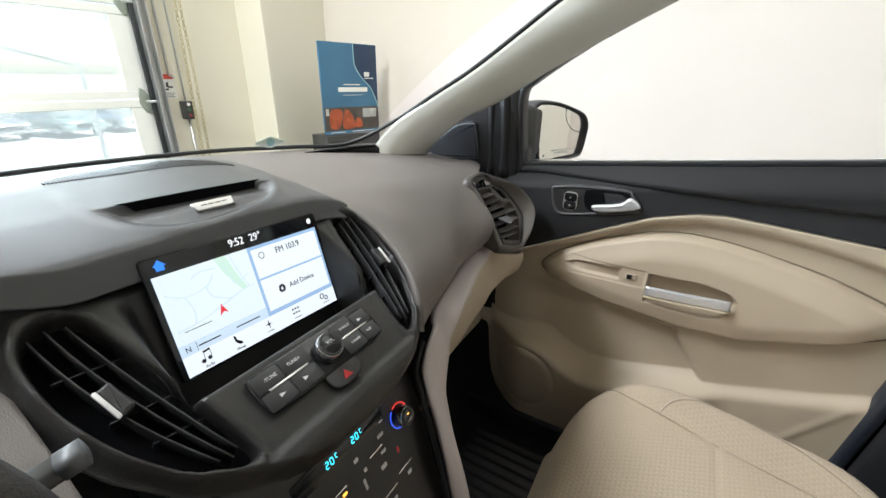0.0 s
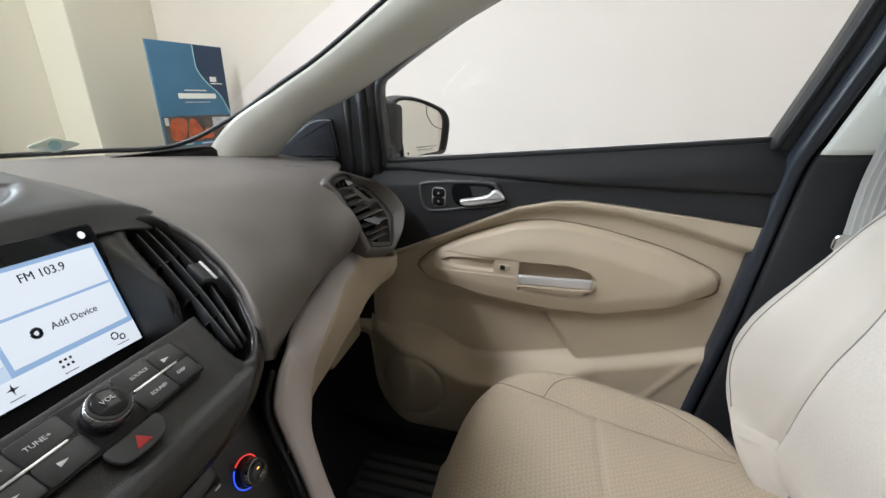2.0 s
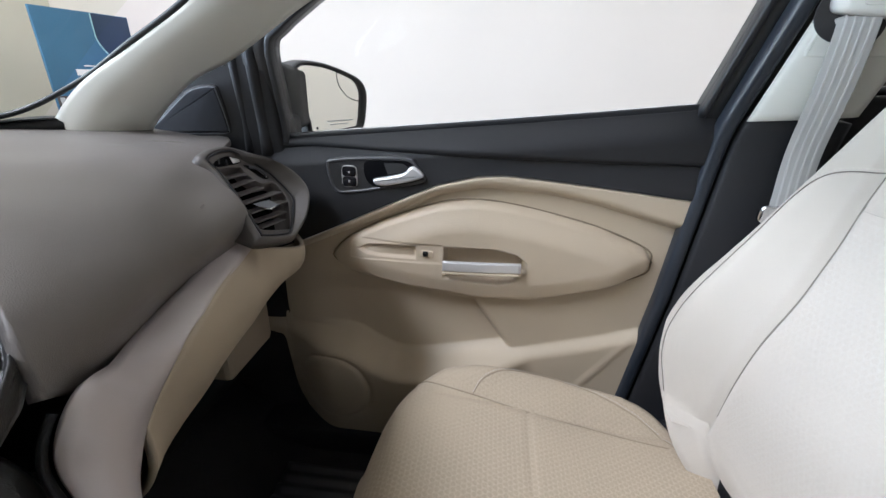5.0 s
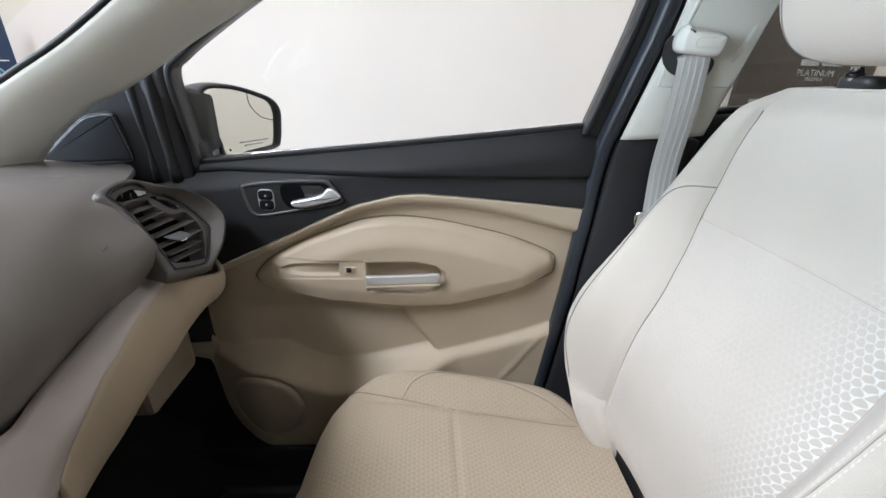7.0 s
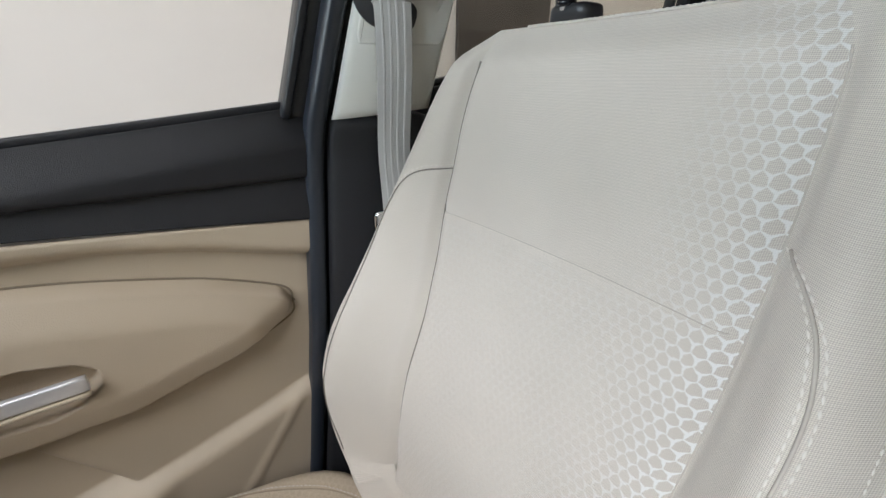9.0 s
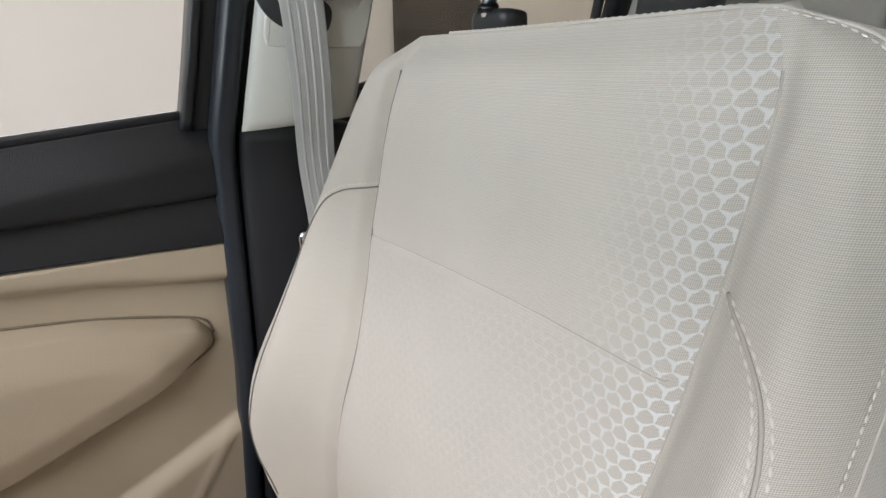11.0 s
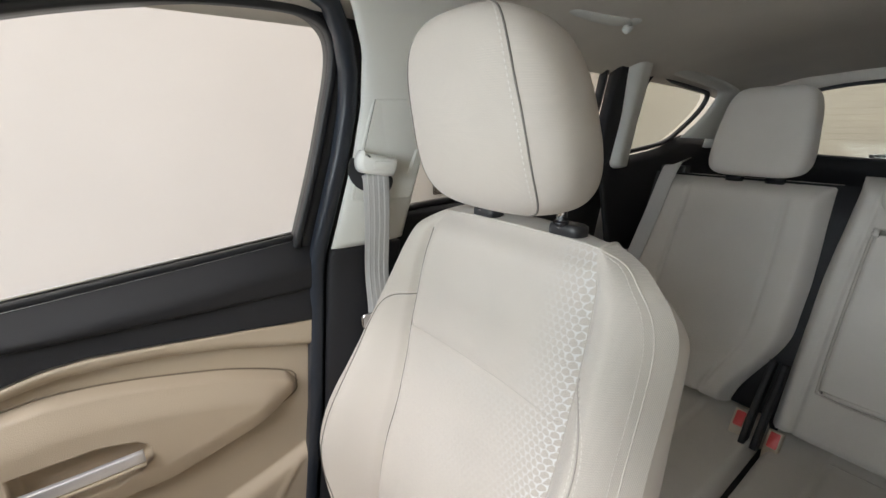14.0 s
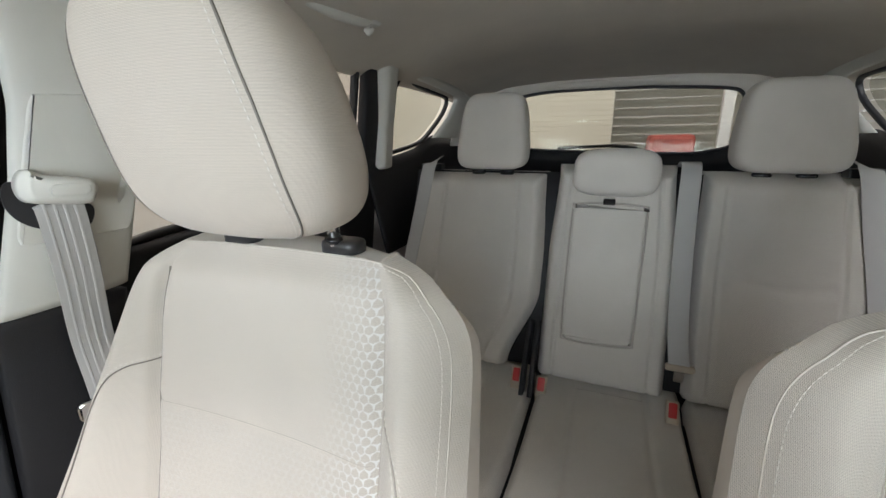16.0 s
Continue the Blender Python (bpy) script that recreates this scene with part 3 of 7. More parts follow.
box("shaft", (-1.17, -4.56, 0), (-1.06, -4.48, 3.6), WHITE, post)
structure(box("partition", (0.03, -4.7, 0), (HX1, -4.6, HZ), WALL_PAINT, bevel=0.01), "plain cream partition wall", "wall")
structure(box("partition", (HX0, -4.7, 0), (-3.2, -4.6, HZ), WALL_PAINT, bevel=0.01), "plain cream partition wall", "wall")
structure(box("partition", (-3.2, -4.7, 3.45), (0.03, -4.6, HZ), WALL_PAINT, bevel=0.01), "plain cream lintel over the shutter", "wall")
# Red is dulled in colour for the tinted glass and reflections before it.
DULL_RED = material("faded_red_paint", (0.42, 0.09, 0.07), 0.5, vary=0.1)
# Stands in for an unidentified red shape, built up as a cabinet.
cart = thing("red_tool_cabinet", "red block standing in for a blurred red shape", "tool cabinet")
box("carcass", (-0.80, -4.5, 0.12), (-0.35, -4.1, 1.46), DULL_RED, cart, bevel=0.05)
for k in range(6):
    box("drawer", (-0.77, -4.1, 0.2 + k * 0.18), (-0.38, -4.085, 0.36 + k * 0.18), RED, cart, bevel=0.005)
for x in (-0.73, -0.42):
    for y in (-4.45, -4.15):
        tube("caster", [(x - 0.02, y, 0.06), (x + 0.02, y, 0.06)], 0.06, RUBBER, cart, n=14)

# ceiling lamps, added out of view to go with the area lights
for x, y0, y1, w in ((1.9, -2.4, 4.8, 0.62), (-1.3, 3.28, 4.52, 1.32), (0.4, -3.85, -2.55, 2.05)):
    lamp = thing("ceiling_lamp", "long white ceiling light fixture, added out of view", "ceiling light", group="ceiling lights")
    box("housing", (x - w, y0, 4.34), (x + w, y1, 4.42), WHITE, lamp)
    for y in (y0 + 0.4, y1 - 0.4):
        tube("hanger", [(x, y, 4.41), (x, y, HZ)], 0.008, STEEL, lamp)

# outdoors
YARD_Z = -1.6
structure(mesh("ground", [(-400, HY1 + 0.2, -0.03), (400, HY1 + 0.2, -0.03), (400, 7.0, -0.05), (-400, 7.0, -0.05), (400, 22, YARD_Z), (-400, 22, YARD_Z), (400, 800, YARD_Z), (-400, 800, YARD_Z)], [(0, 1, 2, 3), (3, 2, 4, 5), (5, 4, 6, 7)], ASPHALT, smooth=False), "pale sunlit concrete yard sloping down outside the garage door", "ground")


# Car glass and paints are paled in colour for the yard's glare.
CAR_GLASS = material("pale_reflecting_car_glass", (0.22, 0.26, 0.28), 0.1)


def parked_car(x, y, yaw, paint, label):
    car = thing("parked_car", label, "car", group="cars parked outside")
    car.matrix_world = pose(x, y, YARD_Z, 0, 0, yaw)
    prof = [(-2.1, 0.35), (-2.15, 0.6), (-2.05, 0.82), (-1.2, 0.95), (-0.55, 1.42), (0.9, 1.46), (1.75, 1.05), (2.1, 1.0), (2.15, 0.6), (2.1, 0.35)]
    rings = []
    for w, inn in ((-0.88, 0.06), (-0.8, 0.0), (0.8, 0.0), (0.88, 0.06)):
        rings.append([Vector((p[0] * (1 - inn * 0.5), w * (0.8 if p[1] > 1.2 else 1.0), p[1] - inn * (p[1] - 0.35))) for p in prof])
    loft("body", rings, paint, car)
    for s in (-1, 1):
        plate("side_window", [(-0.95, 1.0), (-0.5, 1.36), (0.85, 1.40), (1.5, 1.04)], lambda a, b, d: Vector((a, s * (0.86 - (b - 0.95) * 0.3 + d), b)), 0.01, CAR_GLASS, car)
        plate("headlight", rounded(0.32, 0.12, 0.04, 5, s * 0.6, 0.74), lambda a, b, d: Vector((-2.12 - d, a, b)), 0.02, CHROME, car)
        for wx in (-1.35, 1.35):
            tyre = tube("wheel", [(wx, s * 0.72, 0.33), (wx, s * 0.9, 0.33)], 0.33, RUBBER, car, n=24)
            tube("rim", [(wx, s * 0.9, 0.33), (wx, s * 0.91, 0.33)], 0.2, STEEL, tyre, n=16)
    plate("windscreen", [(-0.66, 0.0), (0.66, 0.0), (0.56, 0.62), (-0.56, 0.62)], lambda a, b, d: Vector((-1.18 + b * 0.82, a, 0.98 + b * 0.68 + d)), 0.01, CAR_GLASS, car)
    plate("grille", rounded(1.0, 0.2, 0.06, 5, 0, 0.6), lambda a, b, d: Vector((-2.15 - d, a, b)), 0.02, GLOSS_BLACK, car)
    return car


parked_car(8.5, 28.8, 100, material("dark_green_paint", (0.22, 0.29, 0.29), 0.25, coat=0.6), "pale green hatchback parked in the yard")
parked_car(11.2, 29.2, 96, material("silver_car_paint", (0.6, 0.62, 0.64), 0.25, metal=0.6, coat=0.6), "silver saloon parked in the yard")
parked_car(5.9, 29.6, 100, material("grey_car_paint", (0.45, 0.46, 0.48), 0.25, metal=0.5, coat=0.6), "grey car parked in the yard")
barrier = thing("lamp_arm", "white metal awning arm outside the door", "awning arm")
tube("arm", [(0.4, 6.2, 1.75), (1.7, 6.4, 1.42)], 0.012, WHITE, barrier)
tube("strut", [(1.1, 6.32, 1.57), (1.35, 6.3, 3.4)], 0.010, WHITE, barrier)
box("foot", (1.68, 6.38, -0.03), (1.72, 6.42, 1.45), WHITE, barrier)

# ---- car shell ----
FLOOR_Z = 0.42


def side_x(z):
    """Half-width of the cabin side at a height: upright doors, then leaning in above the belt."""
    return 0.748 - 0.24 * max(0.0, z - 1.20) - 0.10 * max(0.0, z - 1.5)


structure(surf("cabin_floor", lambda u, v: Vector((-0.75 + 1.5 * u, -1.1 + 3.0 * v, FLOOR_Z + 0.07 * bell(-0.75 + 1.5 * u, 0.14) + 0.22 * step(1.55, 1.9, -1.1 + 3.0 * v) + 0.012 * noise.noise(Vector((u * 9, v * 20, 0)))), ), 40, 60, CARPET, thick=0.04), "black carpeted car floor", "floor")
mat_ = thing("floor_mat", "black ribbed floor mat in the passenger footwell", "floor mat")
surf("mat", lambda u, v: Vector((0.17 + 0.42 * u, 1.02 + 0.55 * v, FLOOR_Z + 0.028 + 0.07 * bell(0.17 + 0.42 * u, 0.14) + 0.004 * math.sin(u * 90) + 0.22 * step(1.55, 1.9, 1.02 + 0.55 * v))), 60, 30, RUBBER, mat_, thick=0.012)
plate("maker_tag", rounded(0.06, 0.012, 0.004, 4, 0.47, 1.31), lambda a, b, d: Vector((a, b, FLOOR_Z + 0.04 + d)), 0.002, SILVER, mat_, bevel=0.0005)


def roof_z(x, y):
    return 1.718 - 0.10 * abs(x / 0.66) ** 3.2 - 0.05 * max(0, y - 0.55) ** 1.6 - 0.075 * max(0, -y - 0.35) ** 1.7


HL0, HL1 = -1.0, 1.25
hl = structure(surf("headliner", lambda u, v: Vector((-0.66 + 1.32 * u, HL0 + (HL1 - HL0) * v, roof_z(-0.66 + 1.32 * u, HL0 + (HL1 - HL0) * v) + 0.004 * bell(abs(-0.66 + 1.32 * u) - 0.45, 0.05))), 50, 60, HEADLINER), "grey cloth headliner of the car roof", "headliner")
thicken(hl, -0.03)

# ---- passenger door ----
door = thing("passenger_door", "closed car door trimmed in black and tan vinyl", "car door")
BOUND = [(0.76, 1.098), (0.889, 1.109), (1.043, 1.121), (1.12, 1.126), (1.17, 1.122), (1.249, 1.102), (1.357, 1.053), (1.449, 1.008), (1.546, 0.962), (1.64, 0.925), (1.75, 0.9)]
CREASE = [(0.76, 1.035), (0.827, 1.049), (0.935, 1.078), (1.041, 1.096), (1.16, 1.101), (1.249, 1.082), (1.359, 1.030), (1.449, 0.99), (1.548, 0.945), (1.75, 0.88)]
BAND = [(0.76, 0.835), (0.807, 0.819), (0.894, 0.787), (1.07, 0.734), (1.257, 0.687), (1.334, 0.682), (1.38, 0.70), (1.431, 0.732), (1.50, 0.745), (1.591, 0.758), (1.75, 0.775)]
LOW = [(0.76, 0.487), (1.49, 0.487), (1.53, 0.495), (1.563, 0.511), (1.585, 0.55), (1.594, 0.60), (1.602, 0.70), (1.61, 0.72), (1.75, 0.74)]
DOOR_F = 1.66


def door_edge(z):
    """The rear edge of the trim leans with the pillar."""
    return interp(z, [(0.48, 0.835), (0.66, 0.821), (0.815, 0.81), (0.928, 0.792), (1.0, 0.782), (1.1, 0.777), (1.25, 0.765)])


def smooth_table(table, y, w=0.012):
    return (interp(y - w, table) + 2 * interp(y, table) + interp(y + w, table)) / 4


def trim_x(y, z):
    """The relief of the tan trim; smaller x stands out into the cabin."""
    x = 0.728
    x -= 0.020 * step(0.0, 0.016, z - smooth_table(CREASE, y))
    band = smooth_table(BAND, y)
    pocket = step(1.02, 1.16, y) * (1 - step(1.47, 1.60, y))
    x -= (0.018 + 0.045 * pocket) * (1 - step(-0.028, 0.002, z - band))
    line = 1.075 + (z - 0.734) * 0.72
    x += 0.022 * step(line - 0.004, line + 0.012, y) * (1 - step(1.44, 1.56, y)) * step(-0.01, 0.02, z - band) * (1 - step(0.84, 0.90, z))
    x += 0.05 * step(0.0, 0.20, 0.66 - z) * 0.25
    r = math.hypot(y - 1.478, (z - 0.615) * 0.98)
    x += 0.004 * bell(r - 0.088, 0.005) - 0.003 * step(0.088, 0.075, r)
    x += 0.012 * step(1.50, 1.66, y)
    d = (y - 0.885) * 0.82 + (z - 0.715) * 0.57
    x -= 0.003 * bell(d, 0.006) * (1 - step(band - 0.03, band, z))
    return x


def door_point(fn, low, top):
    def f(u, v):
        y0 = 0.76 + (DOOR_F - 0.76) * u
        z = interp(y0, low) + (smooth_table(top, y0) - interp(y0, low)) * v
        e = door_edge(z)
        y = e + (DOOR_F - e) * u
        z = interp(y, low) + (smooth_table(top, y) - interp(y, low)) * v
        return Vector((fn(y, z), y, z))
    return f


surf("lower_trim", door_point(trim_x, LOW, BOUND), 150, 150, TAN, door, "tan moulded lower door trim with map pocket", thick=0.006)
BELT = [(0.70, 1.262), (0.799, 1.252), (0.951, 1.234), (1.149, 1.212), (1.355, 1.190), (1.588, 1.166), (1.75, 1.15)]


def upper_x(y, z):
    top = interp(y, BELT)
    d = top - z
    x = 0.748 - 0.036 * step(-0.01, 0.05, d)
    ridge = max(0.008, 0.082 - 0.105 * (y - 0.8))
    x += 0.010 * step(ridge, ridge + 0.006, d) - 0.012 * step(ridge, 0.14, d)
    x += 0.006 * step(1.45, 1.66, y)
    return x - 0.004


surf("upper_trim", door_point(upper_x, [(y, z + 0.002) for y, z in BOUND], BELT), 110, 70, BLACK, door, "black grained upper door trim", thick=0.006)
# armrest pad with its recesses
PAD_TOP = [(0.822, 0.968), (0.836, 0.996), (0.935, 1.035), (1.05, 1.062), (1.12, 1.073), (1.179, 1.076), (1.246, 1.066), (1.352, 1.026), (1.431, 0.983), (1.465, 0.952), (1.474, 0.936)]
PAD_LOW = [(0.822, 0.966), (0.832, 0.940), (0.916, 0.904), (1.046, 0.868), (1.159, 0.864), (1.306, 0.878), (1.407, 0.899), (1.461, 0.92), (1.474, 0.934)]


def pad_x(y, z):
    t, b = smooth_table(PAD_TOP, y, 0.008), smooth_table(PAD_LOW, y, 0.008)
    w = max(0.0, min(t - z, z - b, (y - 0.82) * 0.9, (1.475 - y) * 0.9))
    x = 0.722 - 0.020 * (1 - (1 - min(1, w / 0.014)) ** 2)
    sh = step(0.0, 0.06, t - z)
    x -= 0.018 * sh * step(0.82, 0.90, y)
    x += 0.010 * step(0.05, 0.0, z - b)
    # pull cup and switch tray
    cup_t = interp(y, [(1.06, 0.955), (1.085, 0.977), (1.13, 0.987), (1.235, 0.984)])
    inside = min(cup_t - z, z - interp(y, [(1.06, 0.945), (1.09, 0.918), (1.12, 0.908), (1.235, 0.915)]), 1.232 - y, y - 1.066)
    x += 0.030 * step(0.0, 0.007, inside)
    tray = min(interp(y, [(1.287, 0.982), (1.35, 0.981), (1.39, 0.976), (1.412, 0.966)]) - z, z - interp(y, [(1.287, 0.953), (1.36, 0.953), (1.39, 0.956), (1.412, 0.965)]), 1.412 - y, y - 1.287)
    x += 0.010 * step(0.0, 0.004, tray)
    flat = min(0.988 - z, z - 0.946 + 0.0, 1.425 - y, y - 1.236)
    x += 0.002 * step(0.0, 0.002, flat)
    return x


def pad_point(u, v):
    y = 0.8225 + (1.4735 - 0.8225) * (0.5 - 0.5 * math.cos(math.pi * u)) if u < 0 else 0.8225 + 0.651 * u
    t, b = smooth_table(PAD_TOP, y, 0.008), smooth_table(PAD_LOW, y, 0.008)
    z = b + (t - b) * v
    return Vector((pad_x(y, z), y, z))


surf("armrest_pad", pad_point, 260, 100, TAN_SOFT, door, "tan padded armrest with pull cup")
rim = [(0.722, y, z) for y, z in PAD_TOP[::-1]] + [(0.722, y, z) for y, z in PAD_LOW]
DOOR_SEAM = material("dark_tan_seam", (0.23, 0.185, 0.13), 0.8)
tube("armrest_seam", spline([Vector((0.7212, y, z)) for _, y, z in rim], 160, True), 0.0016, DOOR_SEAM, door, n=6, closed=True)
bead = [(1.148 + (y - 1.148) * 1.018, 0.967 + (z - 0.967) * 1.075 - 0.002) for y, z in PAD_LOW]
tube("armrest_bead", spline([Vector((trim_x(y, z) + 0.001, y, z)) for y, z in bead], 140), 0.0055, TAN, door, n=8)
grip = [Vector((0.676, y, z)) for y, z in ((1.232, 0.948), (1.16, 0.950), (1.078, 0.954))]
handle_bar = sweep("pull_handle", spline(grip, 12), rounded(0.020, 0.010, 0.003), (0, 0, 1), BRUSHED, door, "brushed silver pull handle")
sweep("handle_trim", [p + Vector((-0.001, 0, -0.014)) for p in spline(grip, 12)], rounded(0.005, 0.011, 0.002), (0, 0, 1), TAN, handle_bar)


def on_door(x):
    return lambda a, b, d: Vector((x - d, a, b))


sw = plate("window_switch", rounded(0.026, 0.016, 0.004, 5, 1.265, 0.967), on_door(pad_x(1.265, 0.967) + 0.001), 0.003, TAN_SOFT, door)
plate("switch_key", rounded(0.011, 0.011, 0.002, 4, 1.268, 0.967), on_door(pad_x(1.265, 0.967) - 0.0015), 0.004, GLOSS_BLACK, sw)
BEZEL = material("satin_charcoal_bezel", (0.075, 0.075, 0.08), 0.3)
# inner handle
BEZ = [(1.467, 1.135), (1.455, 1.144), (1.40, 1.151), (1.31, 1.154), (1.29, 1.142), (1.271, 1.114), (1.285, 1.104), (1.36, 1.088), (1.43, 1.076), (1.452, 1.081), (1.462, 1.10)]
bez = [(p.x, p.y) for p in spline([(*p, 0) for p in BEZ], 60, True)]
hx = min(upper_x(y, z) for y, z in BEZ) - 0.001
bezel = plate("handle_bezel", bez, on_door(hx + 0.003), 0.009, BLACK_SMOOTH, door, "black inner handle bezel", bevel=0.004)
tube("bezel_rim", [(hx - 0.005, a, b) for a, b in inset(bez, 0.004)], 0.0035, BEZEL, bezel, n=8, closed=True)
plate("bezel_panel", inset(bez, 0.008), on_door(hx - 0.0035), 0.0015, BLACK, bezel, bevel=0.001)
cup = [(1.392, 1.133), (1.382, 1.144), (1.34, 1.146), (1.308, 1.146), (1.292, 1.134), (1.287, 1.116), (1.30, 1.104), (1.34, 1.095), (1.372, 1.095), (1.388, 1.108)]
# Flat black plate: the cup's inner shade is put into its colour.
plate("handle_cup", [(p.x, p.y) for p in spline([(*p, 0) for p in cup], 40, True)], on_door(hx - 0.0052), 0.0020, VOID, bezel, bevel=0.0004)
plate("cup_liner", [(1.352, 1.141), (1.316, 1.142), (1.30, 1.132), (1.312, 1.126), (1.345, 1.119)], on_door(hx - 0.0069), 0.0006, BLACK_SMOOTH, bezel, bevel=0.0002)
LEV = [(1.372, 1.106), (1.368, 1.112), (1.335, 1.119), (1.312, 1.126), (1.302, 1.136), (1.292, 1.137), (1.276, 1.124), (1.280, 1.117), (1.30, 1.110), (1.345, 1.100), (1.365, 1.100)]
plate("lever", [(p.x, p.y) for p in spline([(*p, 0) for p in LEV], 50, True)], on_door(hx - 0.006), 0.012, BRUSHED, bezel, "satin silver release lever", bevel=0.004)
lock = plate("lock_switch", rounded(0.031, 0.043, 0.010, 6, 1.421, 1.112), on_door(hx - 0.0045), 0.0035, SILVER, bezel, bevel=0.001)
for z in (1.121, 1.103):
    plate("lock_key", rounded(0.0275, 0.0192, 0.006, 5, 1.421, 1.112 + (z - 1.112) * 1.09), on_door(hx - 0.0075), 0.002, GLOSS_BLACK, lock, bevel=0.0008)
    plate("lock_mark", rounded(0.004, 0.004, 0.0015, 4, 1.421, z), on_door(hx - 0.0095), 0.0004, SILVER, lock, bevel=0.0001)
# speaker dots, fine perforation
verts, faces = [], []
for iy in range(-20, 21):
    for iz in range(-20, 21):
        y, z = iy * 0.004 + 0.002 * (iz % 2), iz * 0.004
        if math.hypot(y, z) < 0.074:
            k, c = len(verts), Vector((trim_x(1.478 + y, 0.615 + z) - 0.0004, 1.478 + y, 0.615 + z))
            verts += [c + Vector((0, 0.0009, 0)), c + Vector((0, 0, 0.0009)), c - Vector((0, 0.0009, 0)), c - Vector((0, 0, 0.0009))]
            faces.append((k, k + 1, k + 2, k + 3))
tagged(mesh("speaker_perforation", verts, faces, material("dark_tan_holes", (0.30, 0.24, 0.17), 0.8), door), kind="stuff")
# outer skin closes the door
surf("outer_skin", lambda u, v: Vector((0.84 + 0.02 * math.sin(math.pi * v), 0.72 + 1.0 * u, 0.42 + (interp(0.72 + u, BELT) - 0.43) * v)), 12, 12, SILVER, door, "silver painted outer door skin", thick=0.01)
for nm, zz in (("inner_belt_seal", 0.006), ("outer_belt_seal", 0.004)):
    xo = 0.742 if nm[0] == "i" else 0.79
    sweep(nm, [(xo + (0.008 if nm[0] == "i" else 0), y, interp(y, BELT) + zz) for y in np.linspace(0.75, 1.62, 24)], rounded(0.012, 0.012, 0.004), (0, 0, 1), RUBBER if nm[0] == "i" else CHROME, door)
sill = thing("door_sill", "black sill trim under the passenger door", "sill")
box("sill_trim", (0.66, 0.56, 0.40), (0.85, 1.80, 0.484), BLACK, sill, bevel=0.006)
# window frame of the door
WIN = [(1.560, 1.16), (1.560, 1.25), (1.558, 1.335), (1.53, 1.365), (1.447, 1.418), (1.344, 1.478), (1.25, 1.525), (1.12, 1.575), (0.97, 1.612), (0.84, 1.626), (0.775, 1.622), (0.745, 1.60), (0.738, 1.55), (0.752, 1.45), (0.772, 1.35), (0.796, 1.245)]
win = [Vector((side_x(p.y) + 0.012, p.x, p.y)) for p in spline([(*p, 0) for p in WIN], 90)]
sweep("window_frame", [p + Vector((-0.004, 0, 0)) for p in win], [(-0.018, -0.004), (0.018, -0.004), (0.022, 0.004), (0.022, 0.040), (-0.018, 0.052)], (1, 0, 0), BLACK_SMOOTH, door, "black door window frame")
sweep("window_seal", [p + Vector((-0.018, 0, 0)) for p in win], rounded(0.018, 0.012, 0.004), (1, 0, 0), RUBBER, door)
gl = [(p.y, p.z) for p in win] + [(0.82, 1.20), (1.2, 1.17)]
pane = plate("window_pane", gl, lambda a, b, d: Vector((side_x(b) + 0.012 + d, a, b)), 0.004, GLASS, door, bevel=0.0005)
pane.visible_shadow = False
plate("quarter_trim", [(1.86, 1.15), (1.85, 1.172), (1.80, 1.216), (1.75, 1.256), (1.709, 1.288), (1.66, 1.325), (1.61, 1.362), (1.575, 1.352), (1.571, 1.30), (1.568, 1.25), (1.566, 1.2), (1.564, 1.14), (1.65, 1.13), (1.75, 1.13)], lambda a, b, d: Vector((0.748 - 0.14 * max(0, b - 1.2) - 0.06 * max(0, a - 1.6) - d, a, b)), 0.018, BLACK, door, "black mirror patch trim", bevel=0.005)
for yy, rr in ((1.598, 0.013), (1.634, 0.010)):
    sweep("patch_rib", [(0.732 - 0.14 * max(0, z - 1.2), yy, z) for z in np.linspace(1.14, 1.345, 12)], circle(rr, 14), (1, 0, 0), BLACK, door)
GREY_RIM = material("grey_grille_rim", (0.16, 0.17, 0.19), 0.4)
SAIL = [(1.838, 1.172), (1.80, 1.206), (1.74, 1.252), (1.709, 1.266), (1.675, 1.268), (1.668, 1.25), (1.662, 1.19), (1.668, 1.177), (1.70, 1.174)]
sail = plate("tweeter_cover", [(p.x, p.y) for p in spline([(*p, 0) for p in SAIL], 60, True)], lambda a, b, d: Vector((0.731 - 0.14 * (b - 1.2) - 0.06 * (a - 1.6) - d, a, b)), 0.008, BLACK, door, "black tweeter grille", bevel=0.003)
tube("grille_rim", [(0.7222 - 0.14 * (p[1] - 1.2) - 0.06 * (p[0] - 1.6), p[0], p[1]) for p in inset([(q.x, q.y) for q in spline([(*p, 0) for p in SAIL], 60, True)], 0.005)], 0.0011, GREY_RIM, sail, n=6, closed=True)
plate("grille_mesh", inset([(p.x, p.y) for p in spline([(*p, 0) for p in SAIL], 60, True)], 0.006), lambda a, b, d: Vector((0.7228 - 0.14 * (b - 1.2) - 0.06 * (a - 1.6) - d, a, b)), 0.0025, material("tweeter_mesh", (0.012, 0.014, 0.020), 0.85, grain=0.5, grain_scale=700, kind="weave"), sail, bevel=0.001)

# ---- outside mirror ----
mir = thing("side_mirror", "black cased outside mirror with a convex corner spot", "wing mirror")


MM = frame_at((0.875, 1.51, 1.245), (0.861, -0.508, 0), (0, 0, 1))
MIR = [(-0.092, 0.040), (-0.080, 0.060), (-0.055, 0.064), (-0.011, 0.060), (0.040, 0.047), (0.077, 0.032), (0.092, 0.010), (0.090, -0.02), (0.083, -0.055), (0.070, -0.066), (0.01, -0.070), (-0.054, -0.073), (-0.064, -0.045), (-0.076, -0.005)]
mirror_line = [(p.x, p.y) for p in spline([(*p, 0) for p in MIR], 64, True)]


